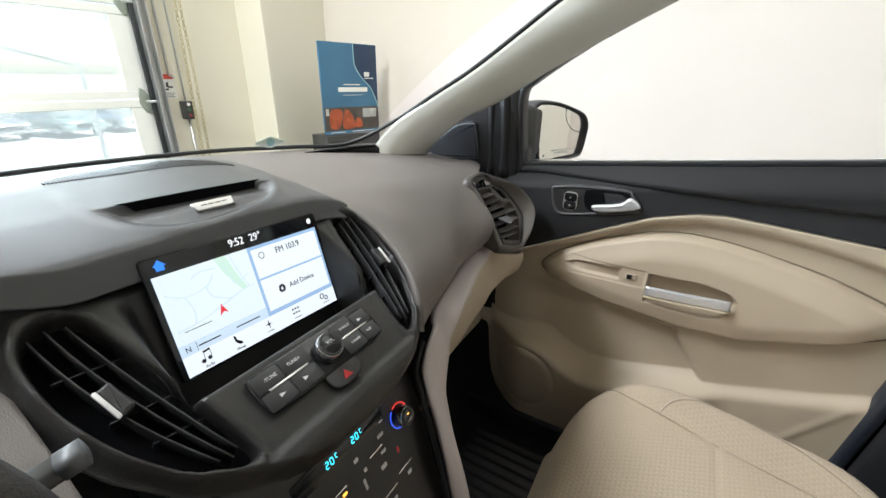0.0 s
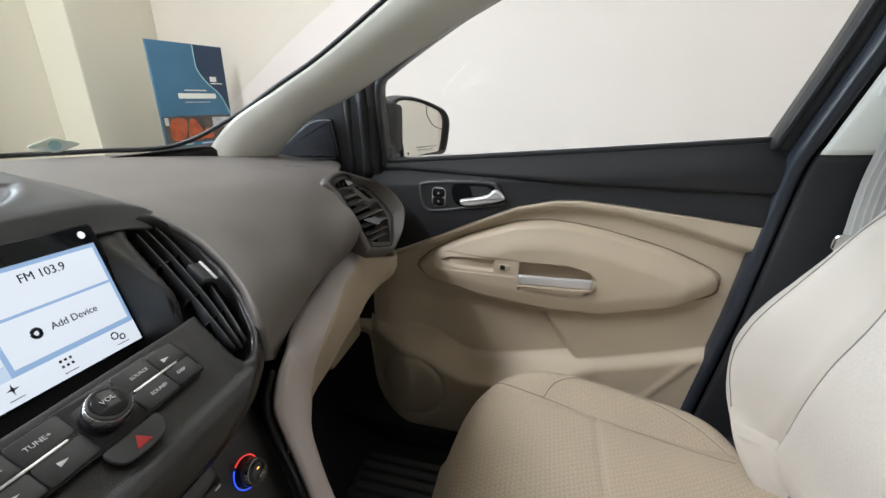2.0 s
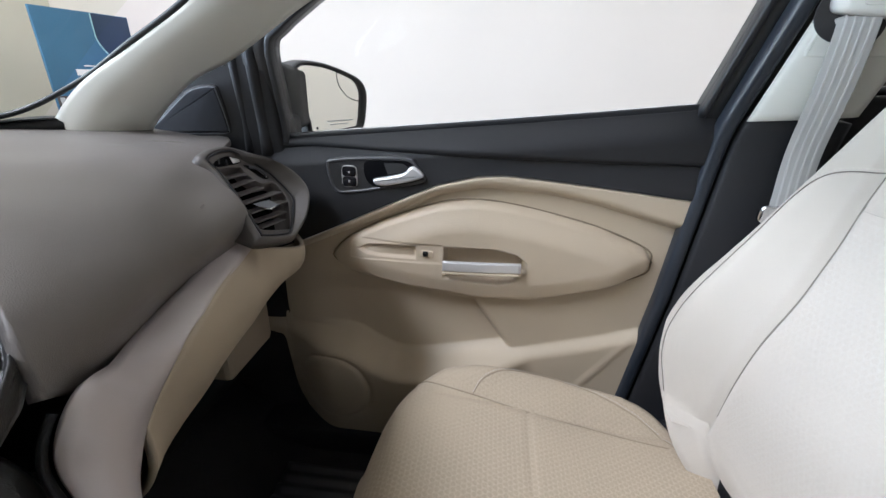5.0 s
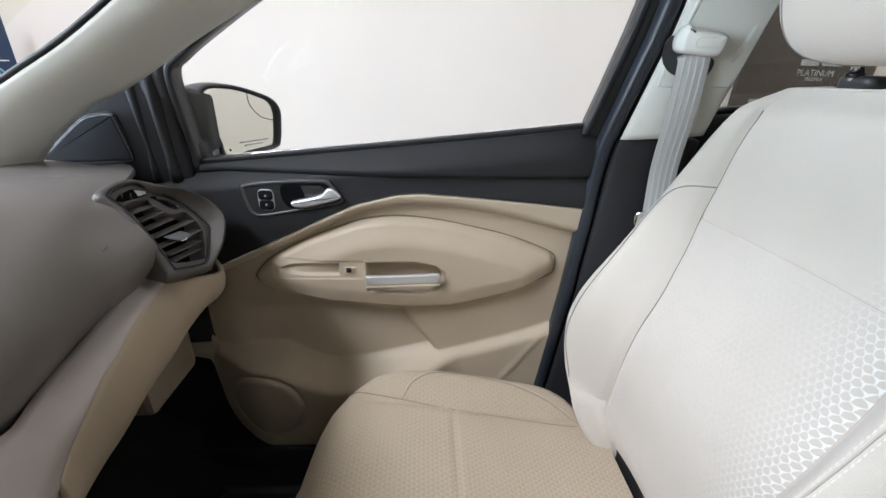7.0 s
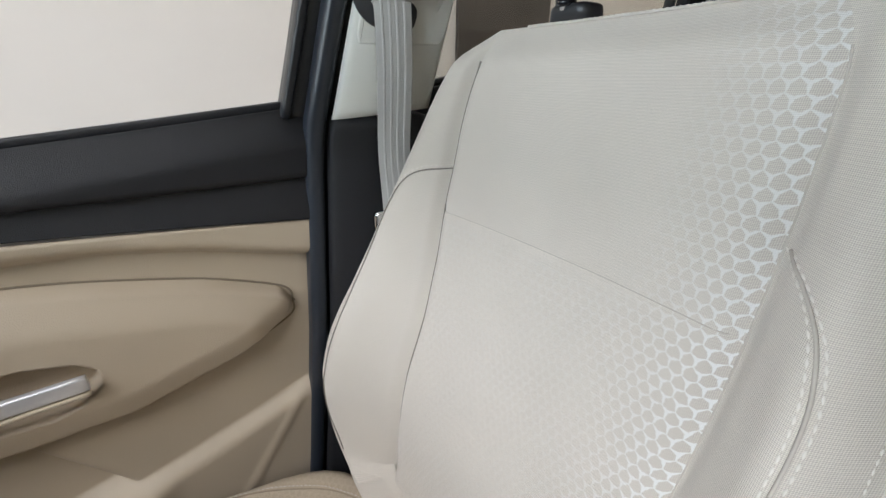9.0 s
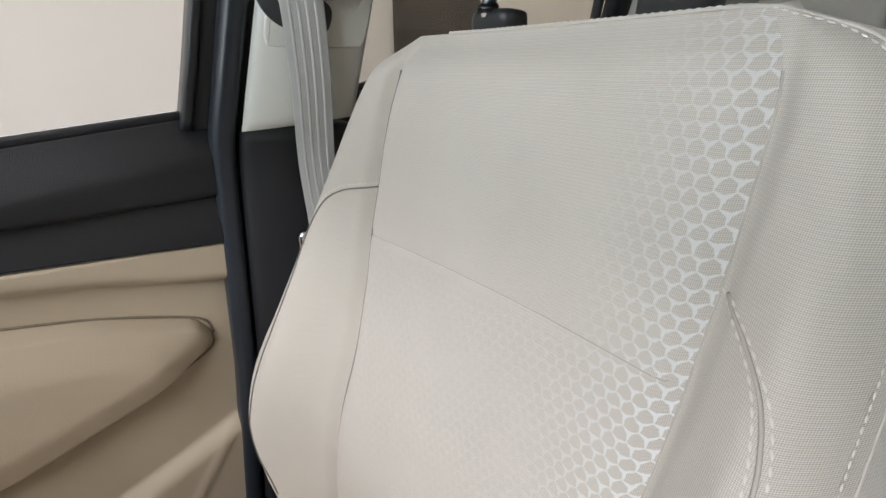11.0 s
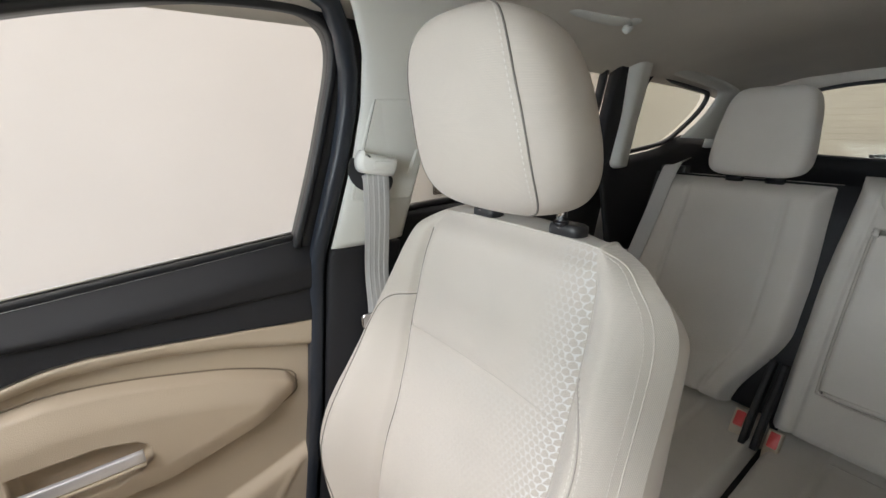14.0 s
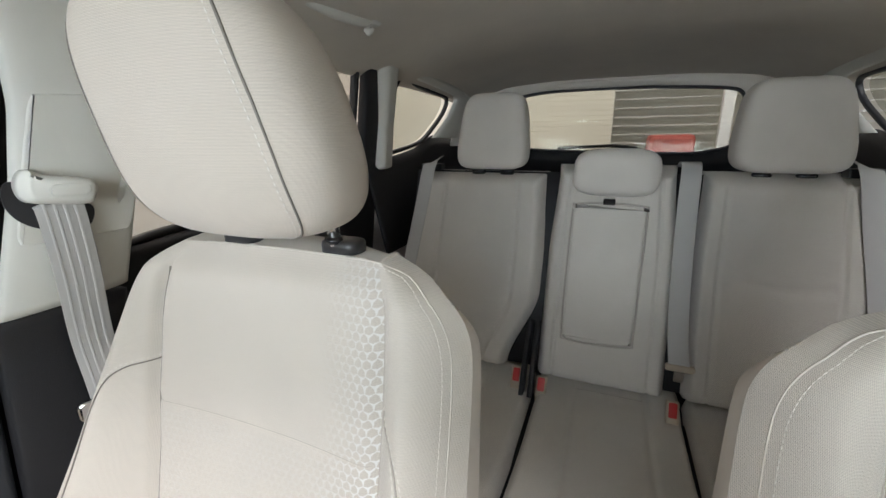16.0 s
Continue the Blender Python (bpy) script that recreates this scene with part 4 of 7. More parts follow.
def mirror_ring(grow, depth, cx_=0.0):
    return [MM @ Vector((p[0] + cx_, p[1], depth)) for p in inset(mirror_line, -grow)]


def shrink(k, depth, shift):
    return [MM @ Vector((p[0] * k + shift, p[1] * k, depth)) for p in inset(mirror_line, -0.008)]


loft("housing", [mirror_ring(0.0, -0.03), mirror_ring(0.003, 0.003), mirror_ring(0.007, 0.003), mirror_ring(0.009, -0.006), mirror_ring(0.010, -0.03), shrink(0.97, -0.06, -0.004), shrink(0.86, -0.09, -0.008), shrink(0.6, -0.115, -0.012), shrink(0.2, -0.124, -0.016)], BLACK_SMOOTH, mir, cap=False)
glass_ = plate("mirror_glass", mirror_line, lambda a, b, d: MM @ Vector((a, b, d - 0.006 - 0.06 * a)), 0.003, MIRROR, mir, bevel=0.001)
tube("spot_outline", [MM @ Vector((p.x, p.y, -0.003 - 0.06 * p.x)) for p in spline([(0.018, 0.054, 0), (0.020, 0.035, 0), (0.026, 0.022, 0), (0.05, 0.0, 0), (0.088, -0.010, 0)], 24)], 0.0010, RUBBER, glass_, n=6)
plate("spot_mark", circle(0.0028, 12, -0.047, -0.062), lambda a, b, d: MM @ Vector((a, b, d - 0.0035 - 0.06 * a)), 0.0012, BLACK_SMOOTH, glass_, bevel=0.0003)
for x0, x1, y in ((-0.02, 0.06, -0.050), (-0.01, 0.045, -0.057)):
    plate("etched_bar", rounded(x1 - x0, 0.0025, 0.001, 3, (x0 + x1) / 2, y), lambda a, b, d: MM @ Vector((a, b, d - 0.0032 - 0.06 * a)), 0.0006, GREY_PRINT, glass_, bevel=0.0001)
loft("inner_cover", [[MM @ Vector((x + a * 0.5, b, -0.02 + a)) for a, b in rounded(0.05, h, 0.015, 5)] for x, h in ((-0.082, 0.115), (-0.105, 0.13), (-0.122, 0.135), (-0.135, 0.12))], BLACK_SMOOTH, mir, "black inner mirror cover")
loft("mount", [[Vector((0.745, y, z)) for y, z in rounded(0.09, 0.07, 0.02, 5, 1.60, 1.185)], [Vector((0.79, y - 0.01, z)) for y, z in rounded(0.08, 0.06, 0.02, 5, 1.60, 1.19)]], BLACK_SMOOTH, mir)

# ---- pillars ----
ap = thing("a_pillar_trim", "cream plastic trim of the windscreen pillar", "pillar trim")
EDGE_W = [(0.573, 1.90, 1.185), (0.59, 1.833, 1.262), (0.598, 1.72, 1.328), (0.60, 1.615, 1.388), (0.60, 1.457, 1.495), (0.595, 1.32, 1.582), (0.58, 1.2, 1.65)]
EDGE_D = [(0.668, 1.815, 1.15), (0.680, 1.79, 1.196), (0.685, 1.748, 1.240), (0.687, 1.69, 1.283), (0.688, 1.612, 1.318), (0.678, 1.466, 1.402), (0.665, 1.284, 1.494), (0.655, 1.12, 1.565)]
ew, ed = spline(EDGE_W, 40), spline(EDGE_D, 40)


def apillar(u, v):
    a, b = ew[round(v * 39)], ed[round(v * 39)]
    p = a.lerp(b, u)
    return p + Vector((-0.022, -0.012, 0.0)) * math.sin(math.pi * u)


surf("trim", apillar, 14, [i / 39 for i in range(40)], CREAM, ap, thick=-0.004)
structure(tube("windscreen_border", [p + Vector((-0.002, 0.004, 0.003)) for p in spline([(-0.55, 2.04, 1.190), (-0.3, 2.11, 1.208), (0.0, 2.13, 1.214), (0.28, 2.09, 1.212), (0.44, 2.01, 1.209), (0.54, 1.93, 1.212), *EDGE_W[1:]], 110)], 0.0045, RUBBER, n=8), "black border of the windscreen", "windscreen trim")


def windscreen(u, v):
    x = -0.62 + 1.24 * u
    lo = Vector((x, 2.13 - 0.42 * x * x, 1.19))
    hi = Vector((x * 0.92, 1.22 - 0.1 * x * x, 1.675 - 0.06 * x * x))
    p = lo.lerp(hi, v)
    return p + Vector((0, 0.03, 0.04)) * math.sin(math.pi * v)


SCREEN_GLASS = pane_material("green_tinted_windscreen_glass", (0.92, 0.93, 0.855), 0.012)
wsg = structure(surf("windscreen", windscreen, 24, 24, SCREEN_GLASS), "clear curved windscreen", "windscreen")
wsg.visible_shadow = False
bp = thing("b_pillar_trim", "cream upper and black lower centre pillar trim", "pillar trim")


def bcol(z, lo):
    """Front and rear edge of the pillar at a height."""
    return interp(z, [(0.45, 0.83), (0.9, 0.775), (1.24, 0.748), (1.42, 0.712), (1.5, 0.703), (1.58, 0.71), (1.64, 0.735), (1.70, 0.80)]) if lo else interp(z, [(0.45, 0.56), (0.9, 0.58), (1.24, 0.612), (1.5, 0.575), (1.60, 0.54), (1.68, 0.50)])


def bpillar(u, v, z0, z1):
    z = z0 + (z1 - z0) * v
    y = bcol(z, True) + (bcol(z, False) - bcol(z, True)) * u
    x = side_x(z) - 0.052 - 0.012 * math.sin(math.pi * u) ** 0.5 - 0.034 * u
    return Vector((x, y, z + 0.03 * (0.5 - u) * -0.5 * (1 - v)))


surf("upper_trim", lambda u, v: bpillar(u, v, 1.250, 1.70), 20, 40, CREAM, bp, "cream upper pillar trim", thick=0.02)
surf("lower_trim", lambda u, v: bpillar(u, v, 0.45, 1.247) + Vector((0.004, 0, 0)), 20, 40, BLACK, bp, "black lower pillar trim", thick=0.02)
surf("pillar_core", lambda u, v: Vector((side_x(0.42 + 1.2 * v) + 0.004, bcol(0.42 + 1.2 * v, True) + 0.03 + (bcol(0.42 + 1.2 * v, False) - bcol(0.42 + 1.2 * v, True) - 0.03) * u, 0.42 + 1.2 * v)), 8, 30, BLACK_SMOOTH, bp, thick=0.02)
sl = [Vector((side_x(z) - 0.036, bcol(z, True) + 0.016, z)) for z in np.linspace(0.45, 1.55, 40)]
sl += [Vector((side_x(z) - 0.03, y, z)) for y, z in ((0.735, 1.60), (0.758, 1.638), (0.81, 1.660), (0.95, 1.655), (1.12, 1.62), (1.25, 1.57))]
sweep("door_seal", sl, rounded(0.034, 0.026, 0.01), (1, 0, 0), material("blue_black_seal", (0.022, 0.027, 0.036), 0.35, vary=0.1), bp, "soft black door seal")
guide = thing("belt_guide", "cream belt height adjuster with black slot", "belt guide")


def on_b(a, b, d):
    f_, r_ = bcol(b, True), bcol(b, False)
    u = max(0.0, min(1.0, (f_ - a) / (f_ - r_)))
    return Vector((side_x(b) - 0.052 - 0.012 * math.sin(math.pi * u) ** 0.5 - 0.034 * u - d, a, b))


def on_pillar(u, z):
    return (bcol(z, True) + (bcol(z, False) - bcol(z, True)) * u, z, 0)


plate("slider_plate", [(p.x, p.y) for p in spline([on_pillar(0.10, 1.48), on_pillar(0.13, 1.505), on_pillar(0.2, 1.510), on_pillar(0.8, 1.512), on_pillar(0.93, 1.505), on_pillar(0.955, 1.47), on_pillar(0.96, 1.37), on_pillar(0.93, 1.342), on_pillar(0.8, 1.338), on_pillar(0.2, 1.336), on_pillar(0.1, 1.342), on_pillar(0.08, 1.37)], 70, True)], lambda a, b, d: on_b(a, b, d), 0.0022, CREAM, guide, bevel=0.0015)
plate("slot", [(p.x, p.y) for p in spline([(0.718, 1.411, 0), (0.705, 1.412, 0), (0.68, 1.395, 0), (0.656, 1.384, 0), (0.647, 1.374, 0), (0.650, 1.357, 0), (0.660, 1.351, 0), (0.694, 1.354, 0), (0.714, 1.369, 0), (0.721, 1.392, 0)], 40, True)], lambda a, b, d: on_b(a, b, d + 0.0032), 0.0022, BLACK_SMOOTH, guide, bevel=0.0005)
knob = plate("adjuster", [(p.x, p.y) for p in spline([(0.706, 1.427, 0), (0.694, 1.421, 0), (0.66, 1.415, 0), (0.650, 1.408, 0), (0.651, 1.392, 0), (0.660, 1.383, 0), (0.690, 1.386, 0), (0.709, 1.391, 0), (0.713, 1.410, 0)], 40, True)], lambda a, b, d: on_b(a, b, d + 0.0075), 0.022, CREAM, guide, bevel=0.007)
plate("adjuster_dimple", rounded(0.034, 0.014, 0.005, 5, 0.676, 1.402), lambda a, b, d: on_b(a, b, d + 0.0294), 0.0012, CREAM, knob, bevel=0.0006)
belt = thing("seat_belt", "grey woven seat belt hanging at the pillar", "seat belt")
bpath = spline([(on_b(0.682, 1.390, 0.005).x, 0.682, 1.390), (on_b(0.682, 1.375, 0.016).x, 0.682, 1.375), (on_b(0.678, 1.30, 0.020).x, 0.677, 1.30), (on_b(0.672, 1.20, 0.020).x, 0.671, 1.20), (on_b(0.668, 1.10, 0.02).x, 0.667, 1.10), (0.640, 0.67, 0.95), (0.645, 0.68, 0.75), (0.655, 0.68, 0.46)], 50)
sweep("webbing", bpath, rounded(0.0016, 0.046, 0.0007, 3), (1, -0.35, 0.2), WEBBING, belt)
for o in (-0.014, -0.0045, 0.0045, 0.014):
    sweep("webbing_line", [p + Vector((-0.0011 + o * 0.33, o * 0.94 + 0.0004, 0.0)) for p in bpath], rounded(0.0006, 0.003, 0.0002, 3), (1, -0.35, 0.2), WEBBING_LIGHT, belt)
plate("tongue", rounded(0.05, 0.03, 0.008, 5, 0.69, 1.105), lambda a, b, d: Vector((0.626 + (a - 0.69) * 0.3 - d, a, b)), 0.008, CHROME, belt, "metal belt tongue")

# ---- dashboard ----
VENT_SHELL = material("charcoal_vent_plastic", (0.092, 0.082, 0.076), 0.45, grain=0.2, grain_scale=1000, vary=0.06, kind="leather")
dash = thing("dashboard", "dark grey soft-touch car dashboard", "dashboard")
NET = [
    (0.10, [(2.10, 1.205), (1.95, 1.212), (1.80, 1.215), (1.68, 1.210), (1.60, 1.196), (1.53, 1.163), (1.47, 1.12), (1.458, 1.078)]),
    (0.16, [(2.10, 1.205), (1.95, 1.210), (1.80, 1.212), (1.68, 1.206), (1.60, 1.192), (1.53, 1.163), (1.475, 1.112), (1.502, 1.034)]),
    (0.28, [(2.07, 1.20), (1.94, 1.203), (1.80, 1.202), (1.68, 1.193), (1.59, 1.173), (1.52, 1.14), (1.489, 1.098), (1.533, 1.028)]),
    (0.42, [(2.02, 1.195), (1.92, 1.195), (1.80, 1.192), (1.69, 1.18), (1.60, 1.160), (1.545, 1.130), (1.520, 1.086), (1.551, 1.033)]),
    (0.52, [(1.97, 1.19), (1.90, 1.188), (1.80, 1.182), (1.70, 1.174), (1.62, 1.160), (1.572, 1.134), (1.528, 1.084), (1.557, 1.036)]),
    (0.60, [(1.93, 1.185), (1.88, 1.183), (1.80, 1.179), (1.72, 1.172), (1.625, 1.160), (1.575, 1.127), (1.531, 1.086), (1.557, 1.036)]),
    (0.69, [(1.88, 1.18), (1.84, 1.179), (1.79, 1.175), (1.72, 1.168), (1.61, 1.158), (1.570, 1.125), (1.532, 1.085), (1.560, 1.034)]),
]


def half_w(y):
    return interp(y, [(1.416, 0.03), (1.418, 0.058), (1.424, 0.086), (1.437, 0.117), (1.457, 0.145), (1.489, 0.169), (1.517, 0.182), (1.55, 0.189), (1.58, 0.189), (1.60, 0.182), (1.635, 0.160)])


def net_surface(net):
    cols = {}

    def full(u, v):
        key = round(v * 40)
        if key not in cols:
            cols[key] = [Vector((k[0], *spline([(0, y, z) for y, z in k[1]], 41)[key][1:])) for k in net]
        p = spline(cols[key], 61)[round(u * 60)]
        if net[0][0] > 0 and p.y < 1.70:
            lo = half_w(min(p.y, 1.635)) - 0.018
            lo = lo + (0.10 - lo) * step(1.63, 1.70, p.y)
            hi = interp(p.y, [(1.50, 0.497), (1.55, 0.522), (1.58, 0.534), (1.60, 0.562), (1.62, 0.625), (1.65, 0.70), (1.70, 0.715)])
            p = Vector((lo + (p.x - 0.10) * (hi - lo) / 0.59, p.y, p.z))
        return p
    return full


surf("upper_pad", net_surface(NET), 61, 41, DASH, dash, "dark grey soft upper pad of the dash", thick=0.01)
LNET = [(-x, p) for x, p in NET[::-1]]
LNET[-1] = (-0.183, [(y, z - 0.022 * step(1.66, 1.60, y)) for y, z in LNET[-1][1]])
LNET = [LNET[0], LNET[1], LNET[2], LNET[4], LNET[-1]]
surf("driver_pad", net_surface(LNET), 61, 41, DASH, dash, "dark grey dash pad on the driver's side", thick=0.01)
# end cap by the pillar and demister slot
plate("end_cap", [(p.x, p.y) for p in spline([(0.40, 1.985, 0), (0.50, 1.955, 0), (0.585, 1.925, 0), (0.61, 1.88, 0), (0.60, 1.85, 0), (0.54, 1.90, 0), (0.46, 1.945, 0)], 40, True)], lambda a, b, d: Vector((a, b, 1.183 + d + 0.010 * step(0.42, 0.6, a))), 0.02, BLACK, dash, bevel=0.008)
sweep("demister_slot", spline([(0.30, 2.02, 1.206), (0.42, 1.985, 1.203), (0.54, 1.92, 1.196)], 20), rounded(0.004, 0.016, 0.002), (0, 0, 1), GLOSS_BLACK, dash)

# pad over the screen with its storage slot
hood_line = spline([(1.56, 1.196, 0), (1.585, 1.216, 0), (1.598, 1.231, 0), (1.612, 1.238, 0), (1.66, 1.249, 0), (1.69, 1.254, 0), (1.72, 1.259, 0), (1.75, 1.2635, 0), (1.78, 1.265, 0), (1.83, 1.258, 0), (1.91, 1.238, 0), (2.05, 1.205, 0)], 120)
hood_ys, hood_zs = [p.x for p in hood_line], [p.y for p in hood_line]
TRAY_RIM = np.array([(p.x, p.y) for p in spline([(-0.077, 1.705, 0), (-0.0745, 1.655, 0), (-0.062, 1.625, 0), (-0.044, 1.610, 0), (-0.020, 1.604, 0), (0.006, 1.6035, 0), (0.042, 1.609, 0), (0.068, 1.618, 0), (0.090, 1.637, 0), (0.107, 1.667, 0), (0.113, 1.70, 0), (0.105, 1.74, 0), (0.02, 1.76, 0), (-0.065, 1.745, 0)], 220, True)])


def tray_in(x, y):
    """How far a spot lies inside the storage tray on the hood."""
    d = float(np.hypot(TRAY_RIM[:, 0] - x, TRAY_RIM[:, 1] - y).min())
    lo, hi = tray_span(y)
    return d if lo < x < hi else -d


def tray_span(y):
    """Left and right rim of the tray across a depth."""
    a, b = TRAY_RIM, np.roll(TRAY_RIM, -1, axis=0)
    k = np.nonzero((a[:, 1] - y) * (b[:, 1] - y) < 0)[0]
    if len(k) < 2:
        return 1.0, -1.0
    xs = a[k, 0] + (b[k, 0] - a[k, 0]) * (y - a[k, 1]) / (b[k, 1] - a[k, 1])
    return float(xs.min()), float(xs.max())


def hood_z(x, y):
    z = float(np.interp(y, hood_ys, hood_zs))
    z = 1.196 + (z - 1.196) * interp(x, [(-0.6, 1.0), (0.04, 1.0), (0.09, 0.955), (0.12, 0.87), (0.145, 0.70), (0.165, 0.45), (0.18, 0.12), (0.19, 0.0)])
    z += 0.035 * step(-0.11, -0.34, x) * step(1.55, 1.66, y) * (1 - step(1.75, 1.95, y))
    e = tray_in(x, y)
    ahead = 1 - step(1.6625, 1.667, y + 0.05 * x)
    z += 0.0016 * bell(e + 0.005, 0.006) * (1 - step(1.70, 1.74, y))
    well = step(1.630, 1.658, y) * step(-0.070, -0.054, x) * (1 - step(0.082, 0.092, x))
    return z - (0.003 * step(-0.003, 0.010, e) + 0.0065 * well) * ahead


def hood(u, v):
    x, y = -0.56 + 0.750 * u, 1.590 + 0.42 * v
    y += 0.05 * (1 - v) * step(-0.12, -0.3, x) - 0.03 * (1 - v) * step(-0.3, -0.5, x)
    return Vector((x, y, hood_z(x, y) - 0.016 * (1 - step(0.0, 0.02, v))))


HOOD_U = [0.56 * k / 70 for k in range(70)] + [0.56 + 0.44 * k / 130 for k in range(131)]
HOOD_V = [0.30 * k / 150 for k in range(150)] + [0.30 + 0.70 * k / 60 for k in range(61)]
surf("screen_hood", hood, HOOD_U, HOOD_V, DASH_SILVER, dash, "charcoal hood over the screen with a storage slot", thick=0.006)
TRAY = material("matte_tray_plastic", (0.075, 0.074, 0.074), 0.55, grain=0.3, grain_scale=1000, kind="leather")


def tray_floor(u, v):
    y = 1.6085 + (1.6605 - 1.6085) * v
    lo, hi = tray_span(y)
    x = lo + 0.006 + (hi - lo - 0.012) * u
    return Vector((x, y, hood_z(x, y) + 0.0005))


surf("tray_floor", tray_floor, 60, 60, TRAY, dash, "matte storage tray floor")
HM = frame_at((0.014, 1.6605, 1.2408), (1, -0.05, -0.02), (0, 0.30, 0.95))


def on(m):
    return lambda a, b, d: m @ Vector((a, b, d))


# The slot's inner shade is a flat near-black plate.
plate("storage_slot", [(-0.075, 0.0105), (0.0, 0.0112), (0.076, 0.0105), (0.069, 0.0085), (0.066, 0.0012), (0.0, 0.0006), (-0.060, 0.0012), (-0.066, 0.0085)], on(HM), 0.0008, VOID, dash, "black plate carrying the shade of the storage slot", bevel=0.0002)
BM = frame_at((0.010, 1.6275, hood_z(0.010, 1.6275) + 0.003), (1, -0.05, 0), (0, 0.80, 0.55))
badge = plate("badge", [(-0.021, 0.0055), (0.021, 0.0055), (0.019, -0.0055), (-0.019, -0.0055)], on(BM), 0.003, SILVER, dash, "small silver badge plate", bevel=0.001)
bm = bmesh.new()
for k in range(4):
    bmesh.ops.create_cube(bm, size=1, matrix=BM @ Matrix.Translation((-0.0105 + k * 0.007, 0, 0.0032)) @ Matrix.Diagonal((0.0052, 0.0008, 0.0005, 1)))
part("badge_bars", bm, BLACK_SMOOTH, badge)
verts, faces = [], []
for k in range(60):
    x = -0.080 + k * 0.0031
    t = (x + 0.080) / 0.186
    ya, yb = 1.752 - 0.010 * t - 0.016 * t ** 4, 1.757 + 0.034 * math.sin(math.pi * t) ** 0.8 - 0.026 * t ** 3
    for j in range(5):
        y = ya + (yb - ya) * j / 4
        for o in (0.0, 0.0013):
            verts.append((x + o, y, hood_z(x, y) + 0.0012))
        if j:
            m = len(verts)
            faces.append((m - 4, m - 3, m - 1, m - 2))
gr = mesh("speaker_grille", verts, faces, BLACK_SMOOTH, dash, "ribbed speaker grille", smooth=False)
thicken(gr, 0.002)

# centre surround: one sloping face with the screen recess and two vent wells
QN, QU = Vector((0, -0.554, 0.832)), Vector((0, 0.832, 0.554))


def q_at(x, y, d=0.0):
    return Vector((x, y, 1.105 + (y - 1.445) * 0.6659)) + QN * d


VENT = [(0.132, 1.588), (0.155, 1.592), (0.171, 1.577), (0.172, 1.545), (0.165, 1.515), (0.152, 1.487), (0.135, 1.464), (0.115, 1.449), (0.100, 1.445), (0.094, 1.451), (0.101, 1.487), (0.116, 1.540)]
vent_line = [(p.x, p.y) for p in spline([(*p, 0) for p in VENT], 50, True)]


def inside_by(pt, poly):
    """How far a point lies inside a closed outline (minus: outside)."""
    x, y = pt
    best, odd = 9.0, False
    for (ax, ay), (bx, by) in zip(poly, poly[1:] + poly[:1]):
        dx, dy = bx - ax, by - ay
        t = max(0, min(1, ((x - ax) * dx + (y - ay) * dy) / (dx * dx + dy * dy + 1e-12)))
        best = min(best, math.hypot(x - ax - t * dx, y - ay - t * dy))
        if (ay > y) != (by > y) and x < ax + (y - ay) / (by - ay) * dx:
            odd = not odd
    return best if odd else -best


def screen_drop(y):
    return max(0.0, (1.574 - y) / 0.829 * 1.0 + 0.33 * (q_at(0, y).z - 1.157) / 0.829)


def surround(u, v):
    y = 1.416 + (1.632 - 1.416) * v
    w = half_w(y)
    x = -w + 2 * w * u
    d = 0.0
    edge = w - abs(x)
    d -= 0.016 * (1 - step(0.0, 0.022, edge))
    d -= 0.022 * (1 - step(1.412, 1.430, y))
    d -= 0.004 * step(0.0, 0.007, min(y - 1.436, 0.098 + 0.30 * max(0, y - 1.45) - abs(x), 1.62 - y))
    rec = min(0.104 - abs(x), y - 1.503)
    d -= (screen_drop(y) + 0.003) * step(-0.007, 0.010, rec)
    vin = inside_by((abs(x), y), vent_line) if 0.08 < abs(x) < 0.18 else -1
    d += 0.002 * bell(vin + 0.004, 0.004) - 0.021 * step(0.0, 0.004, vin)
    return q_at(x, y, d)


surf("centre_surround", surround, 220, 140, CENTRE, dash, "dark grey centre surround", thick=0.006)


def centre_vent(s):
    air = thing("centre_vent", "", "")
    air.parent = dash
    # Black sheet on the well floor paints in its shade.
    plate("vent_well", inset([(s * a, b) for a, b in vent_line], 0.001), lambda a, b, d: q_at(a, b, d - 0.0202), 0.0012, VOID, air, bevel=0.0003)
    def lane_x(f_, yy):
        t = (yy - 1.45) / 0.138
        inner, outer = 0.095 + 0.037 * t, 0.117 + 0.105 * t - 0.050 * t * t
        return inner + (outer - inner) * f_
    for f_ in (0.24, 0.50, 0.76):
        ys = np.linspace(1.456 + 0.012 * abs(f_ - 0.5), 1.586 - 0.01 * abs(f_ - 0.5), 14)
        sweep("vane", [q_at(s * lane_x(f_, yy), yy, -0.0115) for yy in ys], rounded(0.0135, 0.0017, 0.0007, 3), QN, BLACK_SMOOTH, air)
    for yy in (1.488, 1.512, 1.55):
        sweep("cross_vane", [q_at(s * lane_x(0.06, yy), yy, -0.014), q_at(s * lane_x(0.94, yy), yy + 0.004, -0.014)], rounded(0.008, 0.0015, 0.0006, 3), QN, BLACK, air)
    tab = plate("vent_tab", rounded(0.011, 0.022, 0.002, 4), lambda a, b, d: q_at(s * (0.144 + a * 0.95 + b * 0.2), 1.524 + b * 0.95 - a * 0.25, d - 0.006), 0.009, BLACK_SMOOTH, air, bevel=0.002)
    plate("tab_edge", rounded(0.0034, 0.022, 0.0012, 4), lambda a, b, d: q_at(s * (0.150 + a * 0.95 + b * 0.2), 1.5225 + b * 0.95 - a * 0.25, d + 0.0022), 0.0016, BRUSHED, tab, bevel=0.0005)


centre_vent(1)
